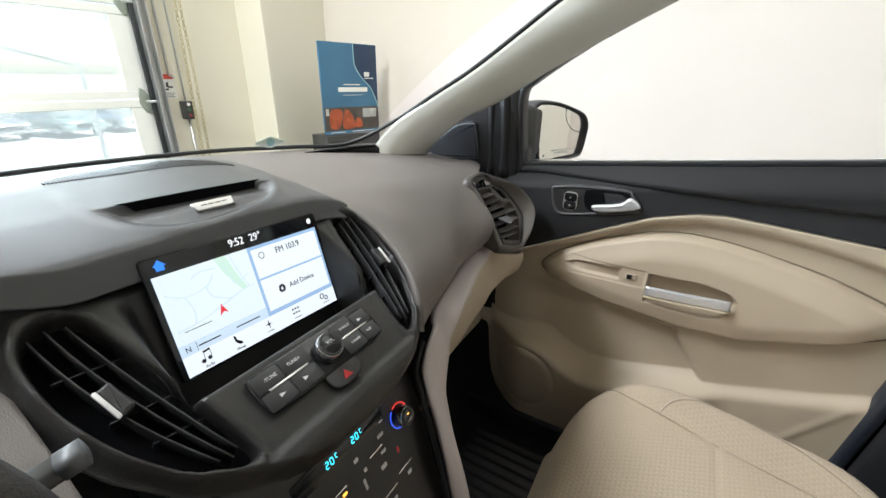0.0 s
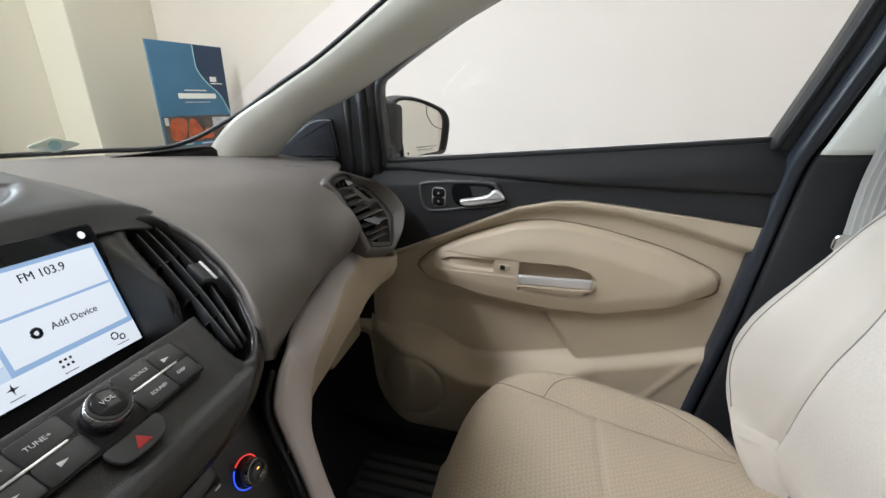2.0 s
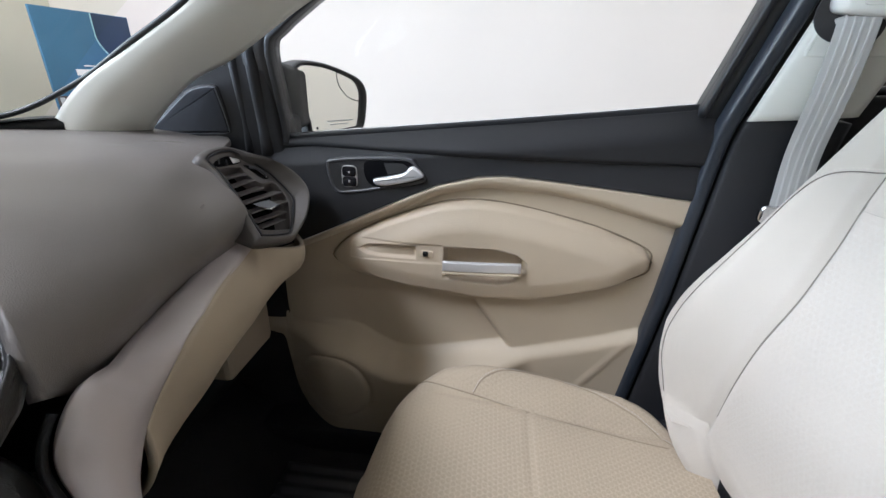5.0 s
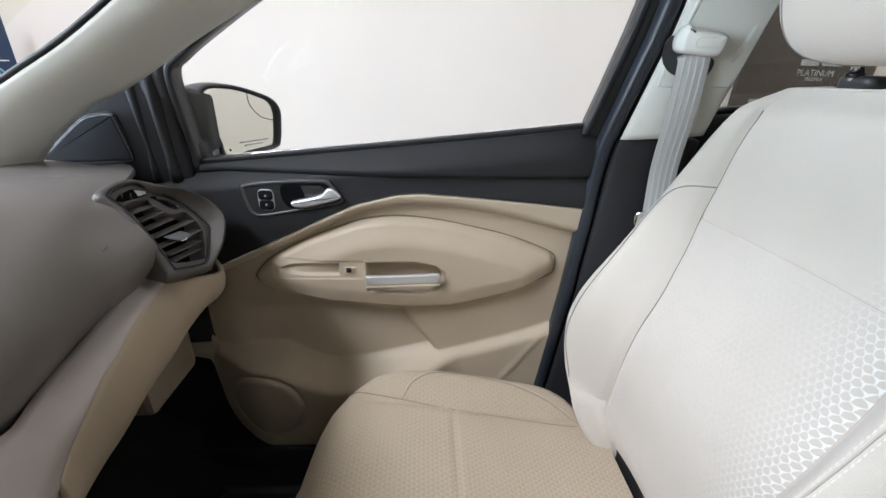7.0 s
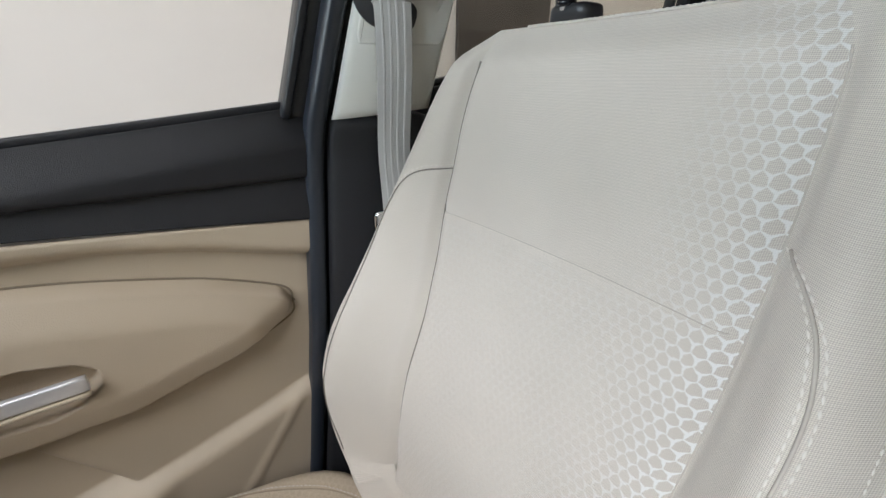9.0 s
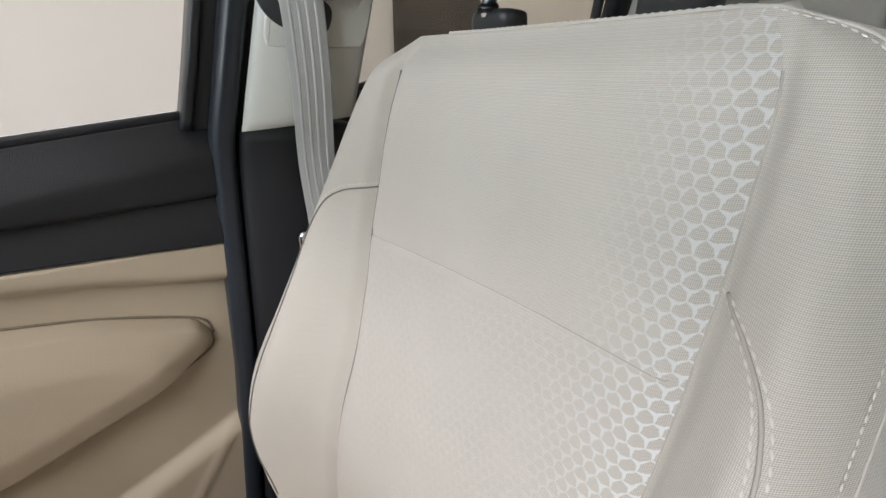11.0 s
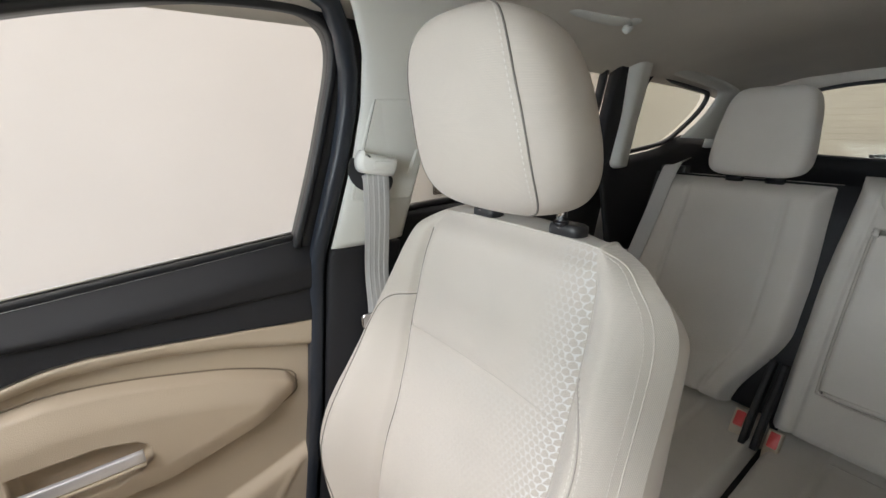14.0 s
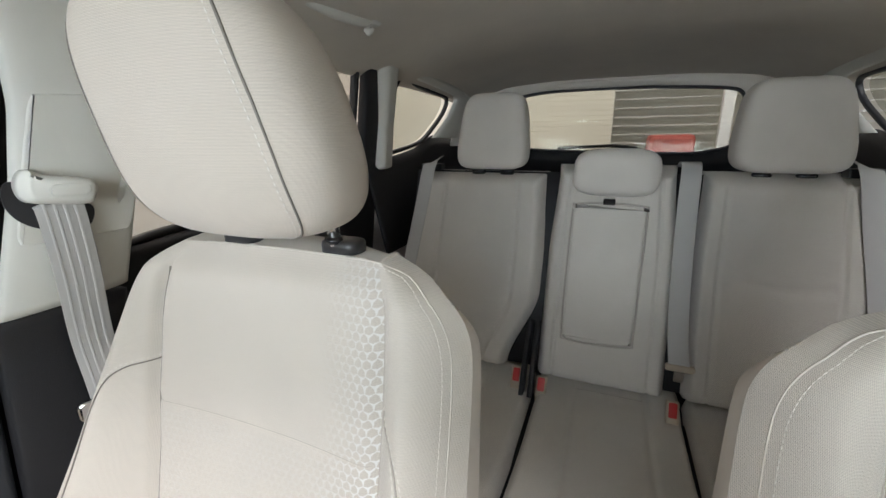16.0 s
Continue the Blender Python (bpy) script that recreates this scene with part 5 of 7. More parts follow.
centre_vent(-1)

# touch screen
SM = frame_at((0.008, 1.5745, 1.157), (1, 0, 0), (0, 0.31, 0.951)) @ Matrix.Rotation(radians(-2.3), 4, "Z")
SCREEN_BLACK = material("screen_black_glass", (0.01, 0.011, 0.014), 0.08, vary=0.02)
screen = plate("touch_screen", rounded(0.190, 0.1135, 0.004, 5, 0.0005, 0.0065), on(SM), 0.003, SCREEN_BLACK, dash, "lit touch screen showing a map and radio tiles", bevel=0.001)
SM = SM @ Matrix.Translation((0, 0.0084, 0)) @ Matrix.Diagonal((1, 1.14, 1, 1))
LIT = glowing("screen_white", (0.88, 0.93, 0.97), 0.47)
LIT_MAP = glowing("screen_map", (0.82, 0.90, 0.92), 0.46)
LIT_BLUE = glowing("screen_pale_blue", (0.40, 0.58, 0.84), 0.40)
LIT_FAINT = glowing("screen_faint_blue", (0.62, 0.74, 0.86), 0.48)
LIT_GREEN = glowing("screen_map_green", (0.60, 0.79, 0.66), 0.5)
LIT_HOUSE = glowing("screen_blue_icon", (0.05, 0.25, 0.9), 0.54)
LIT_RED = glowing("screen_red_arrow", (0.75, 0.03, 0.05), 0.48)
INK = material("screen_ink", (0.01, 0.012, 0.02), 0.4)


def tile(name, x0, x1, y0, y1, mat, d=0.0034, parent=screen):
    return plate(name, [(x0, y0), (x1, y0), (x1, y1), (x0, y1)], lambda a, b, e: SM @ Vector((a, b, d + e)), 0.0004, mat, parent, bevel=0.0001)


def shape(name, pts, mat, d, parent=screen):
    return plate(name, pts, lambda a, b, e: SM @ Vector((a, b, d + e)), 0.0003, mat, parent, bevel=0.00008)


SX0, SX1, SY0, SY1 = -0.089, 0.090, -0.049, 0.050
tile("tile_backing", SX0, SX1, SY0, 0.0335, LIT_BLUE, 0.0030)
tile("map_tile", SX0, -0.0005, -0.0235, 0.0335, LIT_MAP)
tile("place_band", SX0, -0.0005, -0.0325, -0.0238, LIT_FAINT)
tile("radio_tile", 0.003, 0.087, 0.0035, 0.0305, LIT)
tile("device_tile", 0.003, 0.087, -0.0285, 0.0015, LIT)
tile("menu_bar", SX0, SX1, SY0, -0.0325, LIT)
shape("map_park", [(-0.035, 0.0335), (-0.024, 0.0335), (-0.018, 0.015), (-0.012, 0.002), (-0.017, 0.0), (-0.025, 0.012), (-0.030, 0.02)], LIT_GREEN, 0.0039)
for pts in ([(-0.06, 0.024), (-0.05, 0.027), (-0.036, 0.026)], [(-0.085, -0.012), (-0.06, -0.010), (-0.02, 0.0), (-0.004, 0.002)], [(-0.02, 0.033), (-0.014, 0.012), (-0.01, 0.002)], [(-0.085, 0.018), (-0.07, 0.012), (-0.05, 0.014), (-0.04, 0.022)], [(-0.07, 0.012), (-0.066, 0.0), (-0.068, -0.011)], [(-0.05, 0.014), (-0.046, 0.004), (-0.03, -0.003)], [(-0.03, 0.03), (-0.026, 0.018), (-0.022, 0.008), (-0.008, 0.012)]):
    tube("map_road", [SM @ Vector((p.x, p.y, 0.0039)) for p in spline([(*p, 0) for p in pts], 16)], 0.0005, LIT_FAINT, screen, n=5)
shape("route_arrow", [(-0.046, -0.013), (-0.0425, -0.0035), (-0.038, -0.0125), (-0.042, -0.0105)], LIT_RED, 0.0040)
shape("home_icon", [(-0.083, 0.037), (-0.083, 0.0405), (-0.085, 0.0405), (-0.0795, 0.0455), (-0.074, 0.0405), (-0.076, 0.0405), (-0.076, 0.037)], LIT_HOUSE, 0.0032)
TXT_W = glowing("screen_white_text", (0.95, 0.95, 0.95), 0.6)


def on_screen(text, size, x, y, mat=INK, d=0.0040, align="CENTER"):
    return writing(text, size, SM @ Matrix.Translation((x, y, d)), mat, screen, align=align)


on_screen("9:52", 0.0095, -0.008, 0.0415, TXT_W, 0.0034)
on_screen("29°", 0.0095, 0.013, 0.0415, TXT_W, 0.0034)
on_screen("FM 103.9", 0.0085, 0.046, 0.0235)
on_screen("Add Device", 0.0072, 0.051, -0.0125)
on_screen("N", 0.0065, -0.082, -0.028)
shape("signal_icon", circle(0.0028, 14, 0.084, 0.041), TXT_W, 0.0032)
for x, y, r in ((0.013, 0.0235, 0.003), (0.024, -0.0125, 0.0028)):
    tube("round_icon", [SM @ Vector((x + r * math.cos(a), y + r * math.sin(a), 0.0041)) for a in [2 * math.pi * i / 16 for i in range(16)]], 0.0004 if y > 0 else 0.0014, INK, screen, n=5, closed=True)


def mark(name, x, y, w, h):
    shape(name, [(x - w / 2, y - h / 2), (x + w / 2, y - h / 2), (x + w / 2, y + h / 2), (x - w / 2, y + h / 2)], INK, 0.0040)


for i in range(3):
    for j in range(2):
        mark("menu_dot", 0.028 + i * 0.0035, -0.0365 - j * 0.004, 0.0018, 0.0018)
for x0, x1, y in ((-0.073, -0.052, -0.028), (-0.036, -0.010, -0.028), (-0.008, 0.001, -0.045), (0.027, 0.037, -0.0455), (0.069, 0.079, -0.045), (-0.080, -0.055, -0.014)):
    mark("text_bar", (x0 + x1) / 2, y, x1 - x0, 0.0005 if y != -0.028 else 0.0010)
on_screen("Audio", 0.0034, -0.0695, -0.0465)
on_screen("Phone", 0.0034, -0.038, -0.0460)
mark("compass_rule", -0.0745, -0.028, 0.0004, 0.007)
shape("star_icon", [(-0.0035, -0.0345), (-0.0028, -0.0378), (0.0005, -0.0385), (-0.0028, -0.0392), (-0.0035, -0.0425), (-0.0042, -0.0392), (-0.0075, -0.0385), (-0.0042, -0.0378)], INK, 0.0040)
shape("phone_icon", [(p.x, p.y) for p in spline([(-0.042, -0.034, 0), (-0.040, -0.035, 0), (-0.0395, -0.038, 0), (-0.036, -0.0405, 0), (-0.0345, -0.0425, 0), (-0.038, -0.0425, 0), (-0.0415, -0.039, 0)], 24, True)], INK, 0.0040)
for x in (-0.0735, -0.0675):
    shape("note_icon", [(p[0] * 1.25 - x * 0.25, p[1]) for p in circle(0.0016, 12, x, -0.0415 + (x + 0.0735) * 0.12)], INK, 0.0040)
    mark("note_stem", x + 0.0017, -0.0377 + (x + 0.0735) * 0.12, 0.0005, 0.0075)
shape("note_beam", [(-0.0721, -0.0352), (-0.0655, -0.0344), (-0.0655, -0.0328), (-0.0721, -0.0336)], INK, 0.0040)
for x, y, r in ((0.070, -0.0375, 0.0026), (0.0755, -0.0405, 0.002)):
    tube("gear_icon", [SM @ Vector((x + r * math.cos(a), y + r * math.sin(a), 0.0041)) for a in [2 * math.pi * i / 12 for i in range(12)]], 0.0006, INK, screen, n=5, closed=True)

# radio keys and volume knob
QM = Matrix.Translation(q_at(0, 1.445)) @ Matrix((Vector((1, 0, 0)), QU, QN)).transposed().to_4x4()
radio = plate("radio_panel", [(p.x, p.y) for p in spline([(-0.0745, 0.050, 0), (-0.071, 0.0545, 0), (-0.04, 0.0555, 0), (0, 0.0558, 0), (0.04, 0.0552, 0), (0.064, 0.0535, 0), (0.0675, 0.049, 0), (0.0680, 0.034, 0), (0.0665, 0.022, 0), (0.062, 0.0178, 0), (0.03, 0.0168, 0), (0, 0.0163, 0), (-0.04, 0.0168, 0), (-0.068, 0.0180, 0), (-0.0735, 0.0225, 0), (-0.0750, 0.035, 0)], 80, True)], on(QM), 0.0016, GLOSS_BLACK, dash, "black radio key panel", bevel=0.0006)
PRINT = material("grey_key_print", (0.60, 0.60, 0.60), 0.6)
keys = [(-0.0725, -0.0452, 0.0372, 0.0532), (-0.0444, -0.0165, 0.0372, 0.0540), (-0.0725, -0.0452, 0.0190, 0.0348), (-0.0444, -0.0165, 0.0184, 0.0348), (0.0165, 0.0428, 0.0372, 0.0537), (0.0436, 0.0655, 0.0372, 0.0522), (0.0165, 0.0428, 0.0184, 0.0348), (0.0436, 0.0650, 0.0195, 0.0348)]
for x0, x1, y0, y1 in keys:
    plate("radio_key", rounded(x1 - x0, y1 - y0, 0.002, 4, (x0 + x1) / 2, (y0 + y1) / 2), lambda a, b, d: QM @ Vector((a, b, d + 0.0014)), 0.0014, BLACK_SMOOTH, radio, bevel=0.0005)
for x0, x1 in ((-0.064, -0.0225), (0.0205, 0.056)):
    plate("key_bar", rounded(x1 - x0, 0.0022, 0.001, 3, (x0 + x1) / 2, 0.036), lambda a, b, d: QM @ Vector((a, b, d + 0.0016)), 0.0018, CHROME, radio, bevel=0.0005)
for txt, x, y in (("-TUNE", -0.0565, 0.045), ("TUNE+", -0.032, 0.0455), ("SOURCE", 0.032, 0.045), ("SOUND", 0.032, 0.027), ("DISP", 0.0525, 0.028)):
    writing(txt, 0.0044 if "U" in txt and "O" not in txt else 0.0036, QM @ Matrix.Translation((x, y, 0.0031)), PRINT, radio)
for x, y in ((-0.0565, 0.0275), (-0.032, 0.027), (0.0525, 0.043)):
    plate("key_mark", [(x - 0.003, y - 0.0018), (x + 0.003, y), (x - 0.003, y + 0.0018)], lambda a, b, d: QM @ Vector((a, b, d + 0.0027)), 0.0003, PRINT, radio, bevel=0.0001)


def round_knob(name, m, r, h, parent, label, face):
    k = loft(name, [[m @ Vector((a, b, z)) for a, b in circle(rr, 40)] for rr, z in ((r * 1.08, 0), (r * 1.05, h * 0.55), (r, h * 0.9), (r * 0.97, h), (r * 0.8, h), (r * 0.78, h - 0.0012))], BLACK_SMOOTH, parent, label)
    loft("ring", [[m @ Vector((a, b, z)) for a, b in circle(rr, 40)] for rr, z in ((r * 1.075, h * 0.40), (r * 1.085, h * 0.62), (r * 1.03, h * 0.86), (r * 1.005, h * 0.90), (r * 0.99, h * 0.88))], CHROME, k, "satin chrome ring", cap=False)
    plate("face", circle(r * 0.8, 32), lambda a, b, d: m @ Vector((a, b, h - 0.0008 + d)), 0.0012, GLOSS_BLACK, k, bevel=0.0004)
    return k


vk = round_knob("volume_knob", QM @ Matrix.Translation((0, 0.036, 0.002)), 0.0122, 0.013, dash, "black volume knob with chrome ring", BLACK_SMOOTH)
writing("VOL", 0.0046, QM @ Matrix.Translation((0, 0.038, 0.0162)), PRINT, vk)
hz = plate("hazard_switch", [(p.x, p.y) for p in spline([(-0.0185, 0.0172, 0), (-0.010, 0.0176, 0), (0.010, 0.0176, 0), (0.0185, 0.0172, 0), (0.0190, 0.010, 0), (0.015, 0.003, 0), (0.006, 0.0008, 0), (-0.006, 0.0008, 0), (-0.015, 0.003, 0), (-0.0190, 0.010, 0)], 40, True)], lambda a, b, d: QM @ Vector((a, b - 0.0015, d)), 0.0018, BLACK_SMOOTH, dash, "black hazard light switch", bevel=0.001)
plate("hazard_triangle", [(-0.0055, 0.0035), (0.0055, 0.0035), (0.0, 0.0120)], lambda a, b, d: QM @ Vector((a, b, d + 0.0014)), 0.0010, RED, hz, "red warning triangle", bevel=0.0003)

# climate panel below
CM = frame_at((0.0, 1.455, 1.0), (1, 0, 0), (0, 0.33, 0.944))
clim = plate("climate_panel", [(p.x, p.y) for p in spline([(-0.112, 0.075, 0), (0, 0.058, 0), (0.09, 0.062, 0), (0.112, 0.05, 0), (0.118, 0.0, 0), (0.112, -0.10, 0), (0.09, -0.19, 0), (-0.09, -0.19, 0), (-0.115, -0.10, 0), (-0.125, 0.0, 0)], 60, True)], lambda a, b, d: CM @ Vector((a, b, d - 0.03)), 0.03, CENTRE, dash, "black climate control panel", bevel=0.004)
LCD = glowing("cyan_display_digits", (0.06, 0.75, 0.95), 1.4)
plate("display_window", rounded(0.125, 0.020, 0.003, 4, -0.008, 0.0155), on(CM), 0.0012, GLOSS_BLACK, clim, bevel=0.0004)


def digit(m, ch, h):
    segs = {"2": "abged", "0": "abcdef", "C": "aedf"}[ch]
    w = h * 0.5
    at = {"a": (0, h, 1), "b": (w / 2, h * 0.75, 0), "c": (w / 2, h * 0.25, 0), "d": (0, 0, 1), "e": (-w / 2, h * 0.25, 0), "f": (-w / 2, h * 0.75, 0), "g": (0, h / 2, 1)}
    bm = bmesh.new()
    for s in segs:
        x, y, flat = at[s]
        bmesh.ops.create_cube(bm, size=1, matrix=m @ Matrix.Translation((x, y, 0)) @ Matrix.Diagonal((w * 0.8 if flat else h * 0.10, h * 0.10 if flat else h * 0.40, 0.0004, 1)))
    part("digit", bm, LCD, clim)


for cx_ in (-0.023, 0.013):
    for k, ch in enumerate("20"):
        digit(CM @ Matrix.Translation((cx_ - 0.006 + k * 0.0062, 0.0115, 0.0016)), ch, 0.0070)
    digit(CM @ Matrix.Translation((cx_ + 0.0068, 0.0140, 0.0016)), "C", 0.0045)
ck = round_knob("fan_knob", CM @ Matrix.Translation((0.078, -0.009, 0.0)), 0.0112, 0.016, dash, "black temperature knob with chrome ring", BLACK_SMOOTH)
writing("A/C", 0.0042, CM @ Matrix.Translation((0.078, -0.012, 0.0174)), PRINT, ck)
plate("knob_lamp", rounded(0.003, 0.0014, 0.0004, 3, 0.078, -0.005), lambda a, b, d: CM @ Vector((a, b, 0.0162 + d)), 0.0006, glowing("amber_lamp", (1.0, 0.45, 0.08), 1.2), ck, bevel=0.0001)
for a0, a1, mt, nm in ((15, 120, glowing("red_temperature_arc", (0.8, 0.05, 0.04), 0.7), "warm_arc"), (130, 290, glowing("blue_temperature_arc", (0.04, 0.1, 0.8), 0.8), "cool_arc")):
    tube(nm, [CM @ Vector((0.078 + 0.0148 * math.cos(radians(a)), -0.009 + 0.0148 * math.sin(radians(a)), 0.001)) for a in np.linspace(a0, a1, 24)], 0.0006, mt, clim, n=6)
for x, y, w in ((0.030, -0.0195, 0.022), (-0.028, -0.020, 0.022), (0.062, -0.068, 0.026), (0.030, -0.075, 0.026)):
    plate("key_bar", rounded(w, 0.0018, 0.0008, 3, x, y), on(CM), 0.0012, CHROME, clim, bevel=0.0003)
for x, y, w, h in ((-0.057, 0.012, 0.012, 0.010), (0.050, 0.006, 0.009, 0.010), (0.043, -0.009, 0.014, 0.008), (0.040, -0.028, 0.012, 0.007), (0.003, -0.008, 0.009, 0.008), (0.004, -0.040, 0.005, 0.024), (0.010, -0.026, 0.006, 0.008), (0.034, -0.043, 0.013, 0.010), (0.066, -0.080, 0.010, 0.009), (0.034, -0.088, 0.010, 0.008)):
    plate("key_mark", rounded(w * 0.7, h * 0.55, 0.001, 3, x, y), on(CM), 0.0006, PRINT, clim, bevel=0.0002)
plate("seat_heat_mark", rounded(0.004, 0.008, 0.001, 3, 0.060, -0.043), on(CM), 0.0007, RED, clim, bevel=0.0002)
plate("seat_heat_lamp", rounded(0.006, 0.003, 0.001, 3, -0.022, -0.027), on(CM), 0.0007, glowing("amber_seat_lamp", (1.0, 0.4, 0.05), 1.2), clim, bevel=0.0002)

# lower dash: bronze band, console side, glovebox
band_t = spline([(0.525, 1.556, 1.040), (0.475, 1.553, 1.037), (0.42, 1.548, 1.031), (0.36, 1.537, 1.029), (0.30, 1.528, 1.025), (0.25, 1.511, 1.030), (0.20, 1.482, 1.045), (0.155, 1.452, 1.070), (0.13, 1.447, 1.056), (0.119, 1.446, 1.030), (0.115, 1.434, 0.995), (0.110, 1.42, 0.965), (0.102, 1.39, 0.87), (0.10, 1.34, 0.62)], 90)
band_b = spline([(0.530, 1.541, 1.030), (0.46, 1.526, 1.022), (0.397, 1.512, 1.019), (0.342, 1.497, 1.014), (0.295, 1.487, 1.007), (0.256, 1.481, 0.997), (0.225, 1.474, 0.988), (0.195, 1.462, 0.980), (0.172, 1.449, 0.972), (0.155, 1.438, 0.962), (0.144, 1.428, 0.945), (0.136, 1.415, 0.91), (0.128, 1.385, 0.83), (0.125, 1.34, 0.62)], 90)


def bronze(u, v):
    a, b = band_t[round(u * 89)], band_b[round(u * 89)]
    p = a.lerp(b, v)
    return p + Vector((0.004, -0.010, -0.002)) * math.sin(math.pi * v)


surf("bronze_band", bronze, 90, 10, LILAC, dash, "satin bronze trim band", thick=-0.006)
sweep("console_seam", [p + Vector((-0.004, 0.004, 0)) for p in band_t[52:]], rounded(0.006, 0.006, 0.002), (0, -1, 0), BLACK, dash)
glove = thing("glovebox", "", "")
glove.parent = dash
glove["label"] = "tan glovebox lid"
gt = spline([(0.70, 1.55, 0.985), (0.632, 1.507, 0.992), (0.58, 1.522, 1.008)] + [Vector(p) + Vector((0, 0.004, 0.006)) for p in ((0.530, 1.541, 1.024), (0.46, 1.526, 1.022), (0.397, 1.512, 1.019), (0.342, 1.497, 1.014), (0.295, 1.487, 1.007), (0.256, 1.481, 0.997), (0.225, 1.474, 0.988), (0.195, 1.462, 0.980))], 60)
gb = spline([(0.72, 1.61, 0.93), (0.655, 1.552, 0.925), (0.62, 1.553, 0.915), (0.56, 1.552, 0.905), (0.50, 1.547, 0.897), (0.455, 1.549, 0.888), (0.415, 1.556, 0.870), (0.38, 1.566, 0.846), (0.345, 1.582, 0.820), (0.29, 1.575, 0.815), (0.21, 1.52, 0.86)], 60)


def glove_face(u, v):
    a, b = gt[round(u * 59)], gb[round(u * 59)]
    return a.lerp(b, v) + Vector((0.002, -0.014, -0.010)) * math.sin(math.pi * min(1, v * 0.98 + 0.02)) ** 0.8


def lid_face(u, v):
    v0 = 0.012
    return glove_face(u, v0 + (1 - v0) * v)


surf("lid", lid_face, 60, 20, TAN, glove, thick=-0.008)
# Shadow line between bronze band and lid, laid in as a black strip.
surf("lid_gap", lambda u, v: gt[round(u * 59)].lerp(gb[round(u * 59)], 0.02 * v) + Vector((0, 0.007, 0.004)), 60, 4, BLACK, glove, "black strip carrying the shade above the lid")
tube("lid_seam", [glove_face(0.78, v) + Vector((-0.0006, -0.0012, 0.0006)) for v in np.linspace(0.02, 0.98, 20)], 0.0016, SEAM, glove, n=6)
for v_, r_ in ((0.80, 0.0035), (0.93, 0.0045)):
    tube("latch_lip", [glove_face(u, v_) + Vector((0, -0.0008, 0)) for u in np.linspace(0.36, 0.64, 24)], r_, TAN_SOFT, glove, n=8)
# No real hollow: the recess shade is put into a darker tan.
surf("latch_recess", lambda u, v: glove_face(0.37 + 0.26 * u, 0.82 + 0.09 * v) + Vector((0, -0.0012, -0.0008)), 24, 4, material("shaded_tan_recess", (0.30, 0.245, 0.18), 0.7), glove)
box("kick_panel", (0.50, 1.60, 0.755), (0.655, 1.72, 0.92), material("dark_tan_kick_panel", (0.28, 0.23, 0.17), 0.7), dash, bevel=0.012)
surf("footwell_side", lambda u, v: Vector((0.752 - 0.02 * u, 1.56 + 0.36 * u, 0.42 + 0.62 * v)), 8, 8, CARPET, dash, "black footwell side lining", thick=0.02)
surf("footwell_back", lambda u, v: Vector((-0.72 + 1.44 * u, 1.78 - 0.10 * v, 0.42 + 0.75 * v)), 6, 6, CARPET, dash, thick=0.02)
surf("lower_closing", lambda u, v: Vector((0.20 + 0.52 * u, 1.50 + 0.06 * u + 0.26 * v, 0.905 + 0.03 * u)), 6, 4, BLACK, dash, thick=0.01)
box("console_body", (-0.105, 1.05, 0.45), (0.105, 1.48, 0.80), BLACK, dash, bevel=0.02)
box("stack_core", (-0.11, 1.50, 0.70), (0.11, 1.72, 1.06), BLACK, dash, bevel=0.01)

# passenger air vent
VL = Vector((0.229, 0.629, 0.743)).normalized()
VN = Vector((-0.035, -0.757, 0.652))
VN = (VN - VL * VN.dot(VL)).normalized()
VA = VN.cross(VL)


def pv_at(a, b, d=0.0):
    return Vector((0.560, 1.547, 1.119)) + VL * a + VA * b + VN * d


pv = thing("side_vent", "", "")
pv.parent = dash
pv["label"] = "black side air vent"


def vent_line_of(pts, n=72):
    return [(p.x, p.y) for p in spline([(*p, 0) for p in pts], n, True)]


BEZ_O = vent_line_of([(0.054, 0.0428), (0.0683, 0.0187), (0.0746, -0.0163), (0.0683, -0.0313), (0.0518, -0.050), (0.0283, -0.0728), (0.0041, -0.0853), (-0.0183, -0.0917), (-0.0362, -0.0912), (-0.0585, -0.0705), (-0.0950, -0.0300), (-0.1000, -0.010), (-0.0920, 0.0380), (-0.085, 0.0415), (-0.049, 0.0385), (-0.0034, 0.0355), (0.031, 0.0365)])
WELL = vent_line_of([(0.0371, 0.0251), (0.0402, -0.0161), (0.036, -0.021), (0.0258, -0.0222), (0.0046, -0.0397), (0.0043, -0.070), (-0.0107, -0.0766), (-0.0339, -0.0753), (-0.060, -0.058), (-0.084, -0.036), (-0.0885, -0.028), (-0.0770, 0.0282), (-0.0541, 0.0279), (-0.0143, 0.0256), (0.0156, 0.0246)])
CHEEK = [(0.062, 0.054, -0.006), (0.080, 0.020, -0.008), (0.084, -0.018, -0.004), (0.052, -0.038, 0.022), (0.036, -0.066, 0.030), (0.012, -0.099, 0.031), (-0.014, -0.117, 0.028), (-0.040, -0.112, 0.026), (-0.074, -0.080, 0.018), (-0.098, -0.045, 0.006), (-0.108, -0.020, -0.002), (-0.099, 0.050, -0.006), (-0.085, 0.052, -0.005), (-0.045, 0.047, -0.004), (0.000, 0.044, -0.004), (0.034, 0.045, -0.004)]
cheek = [tuple(p) for p in spline(CHEEK, 72, True)]
def shell_back(a, b, d):
    """Rear rim of the shell: sinks into the dash, level at its lower end."""
    k = step(0.02, -0.07, a)
    return pv_at(a - 0.002, b - 0.03 * step(0.0, -0.1, b), d - 0.012).lerp(pv_at(a, b, d), k) + VN * (-0.06 * (1 - k)) + Vector((0, 0.07, 0.012)) * k


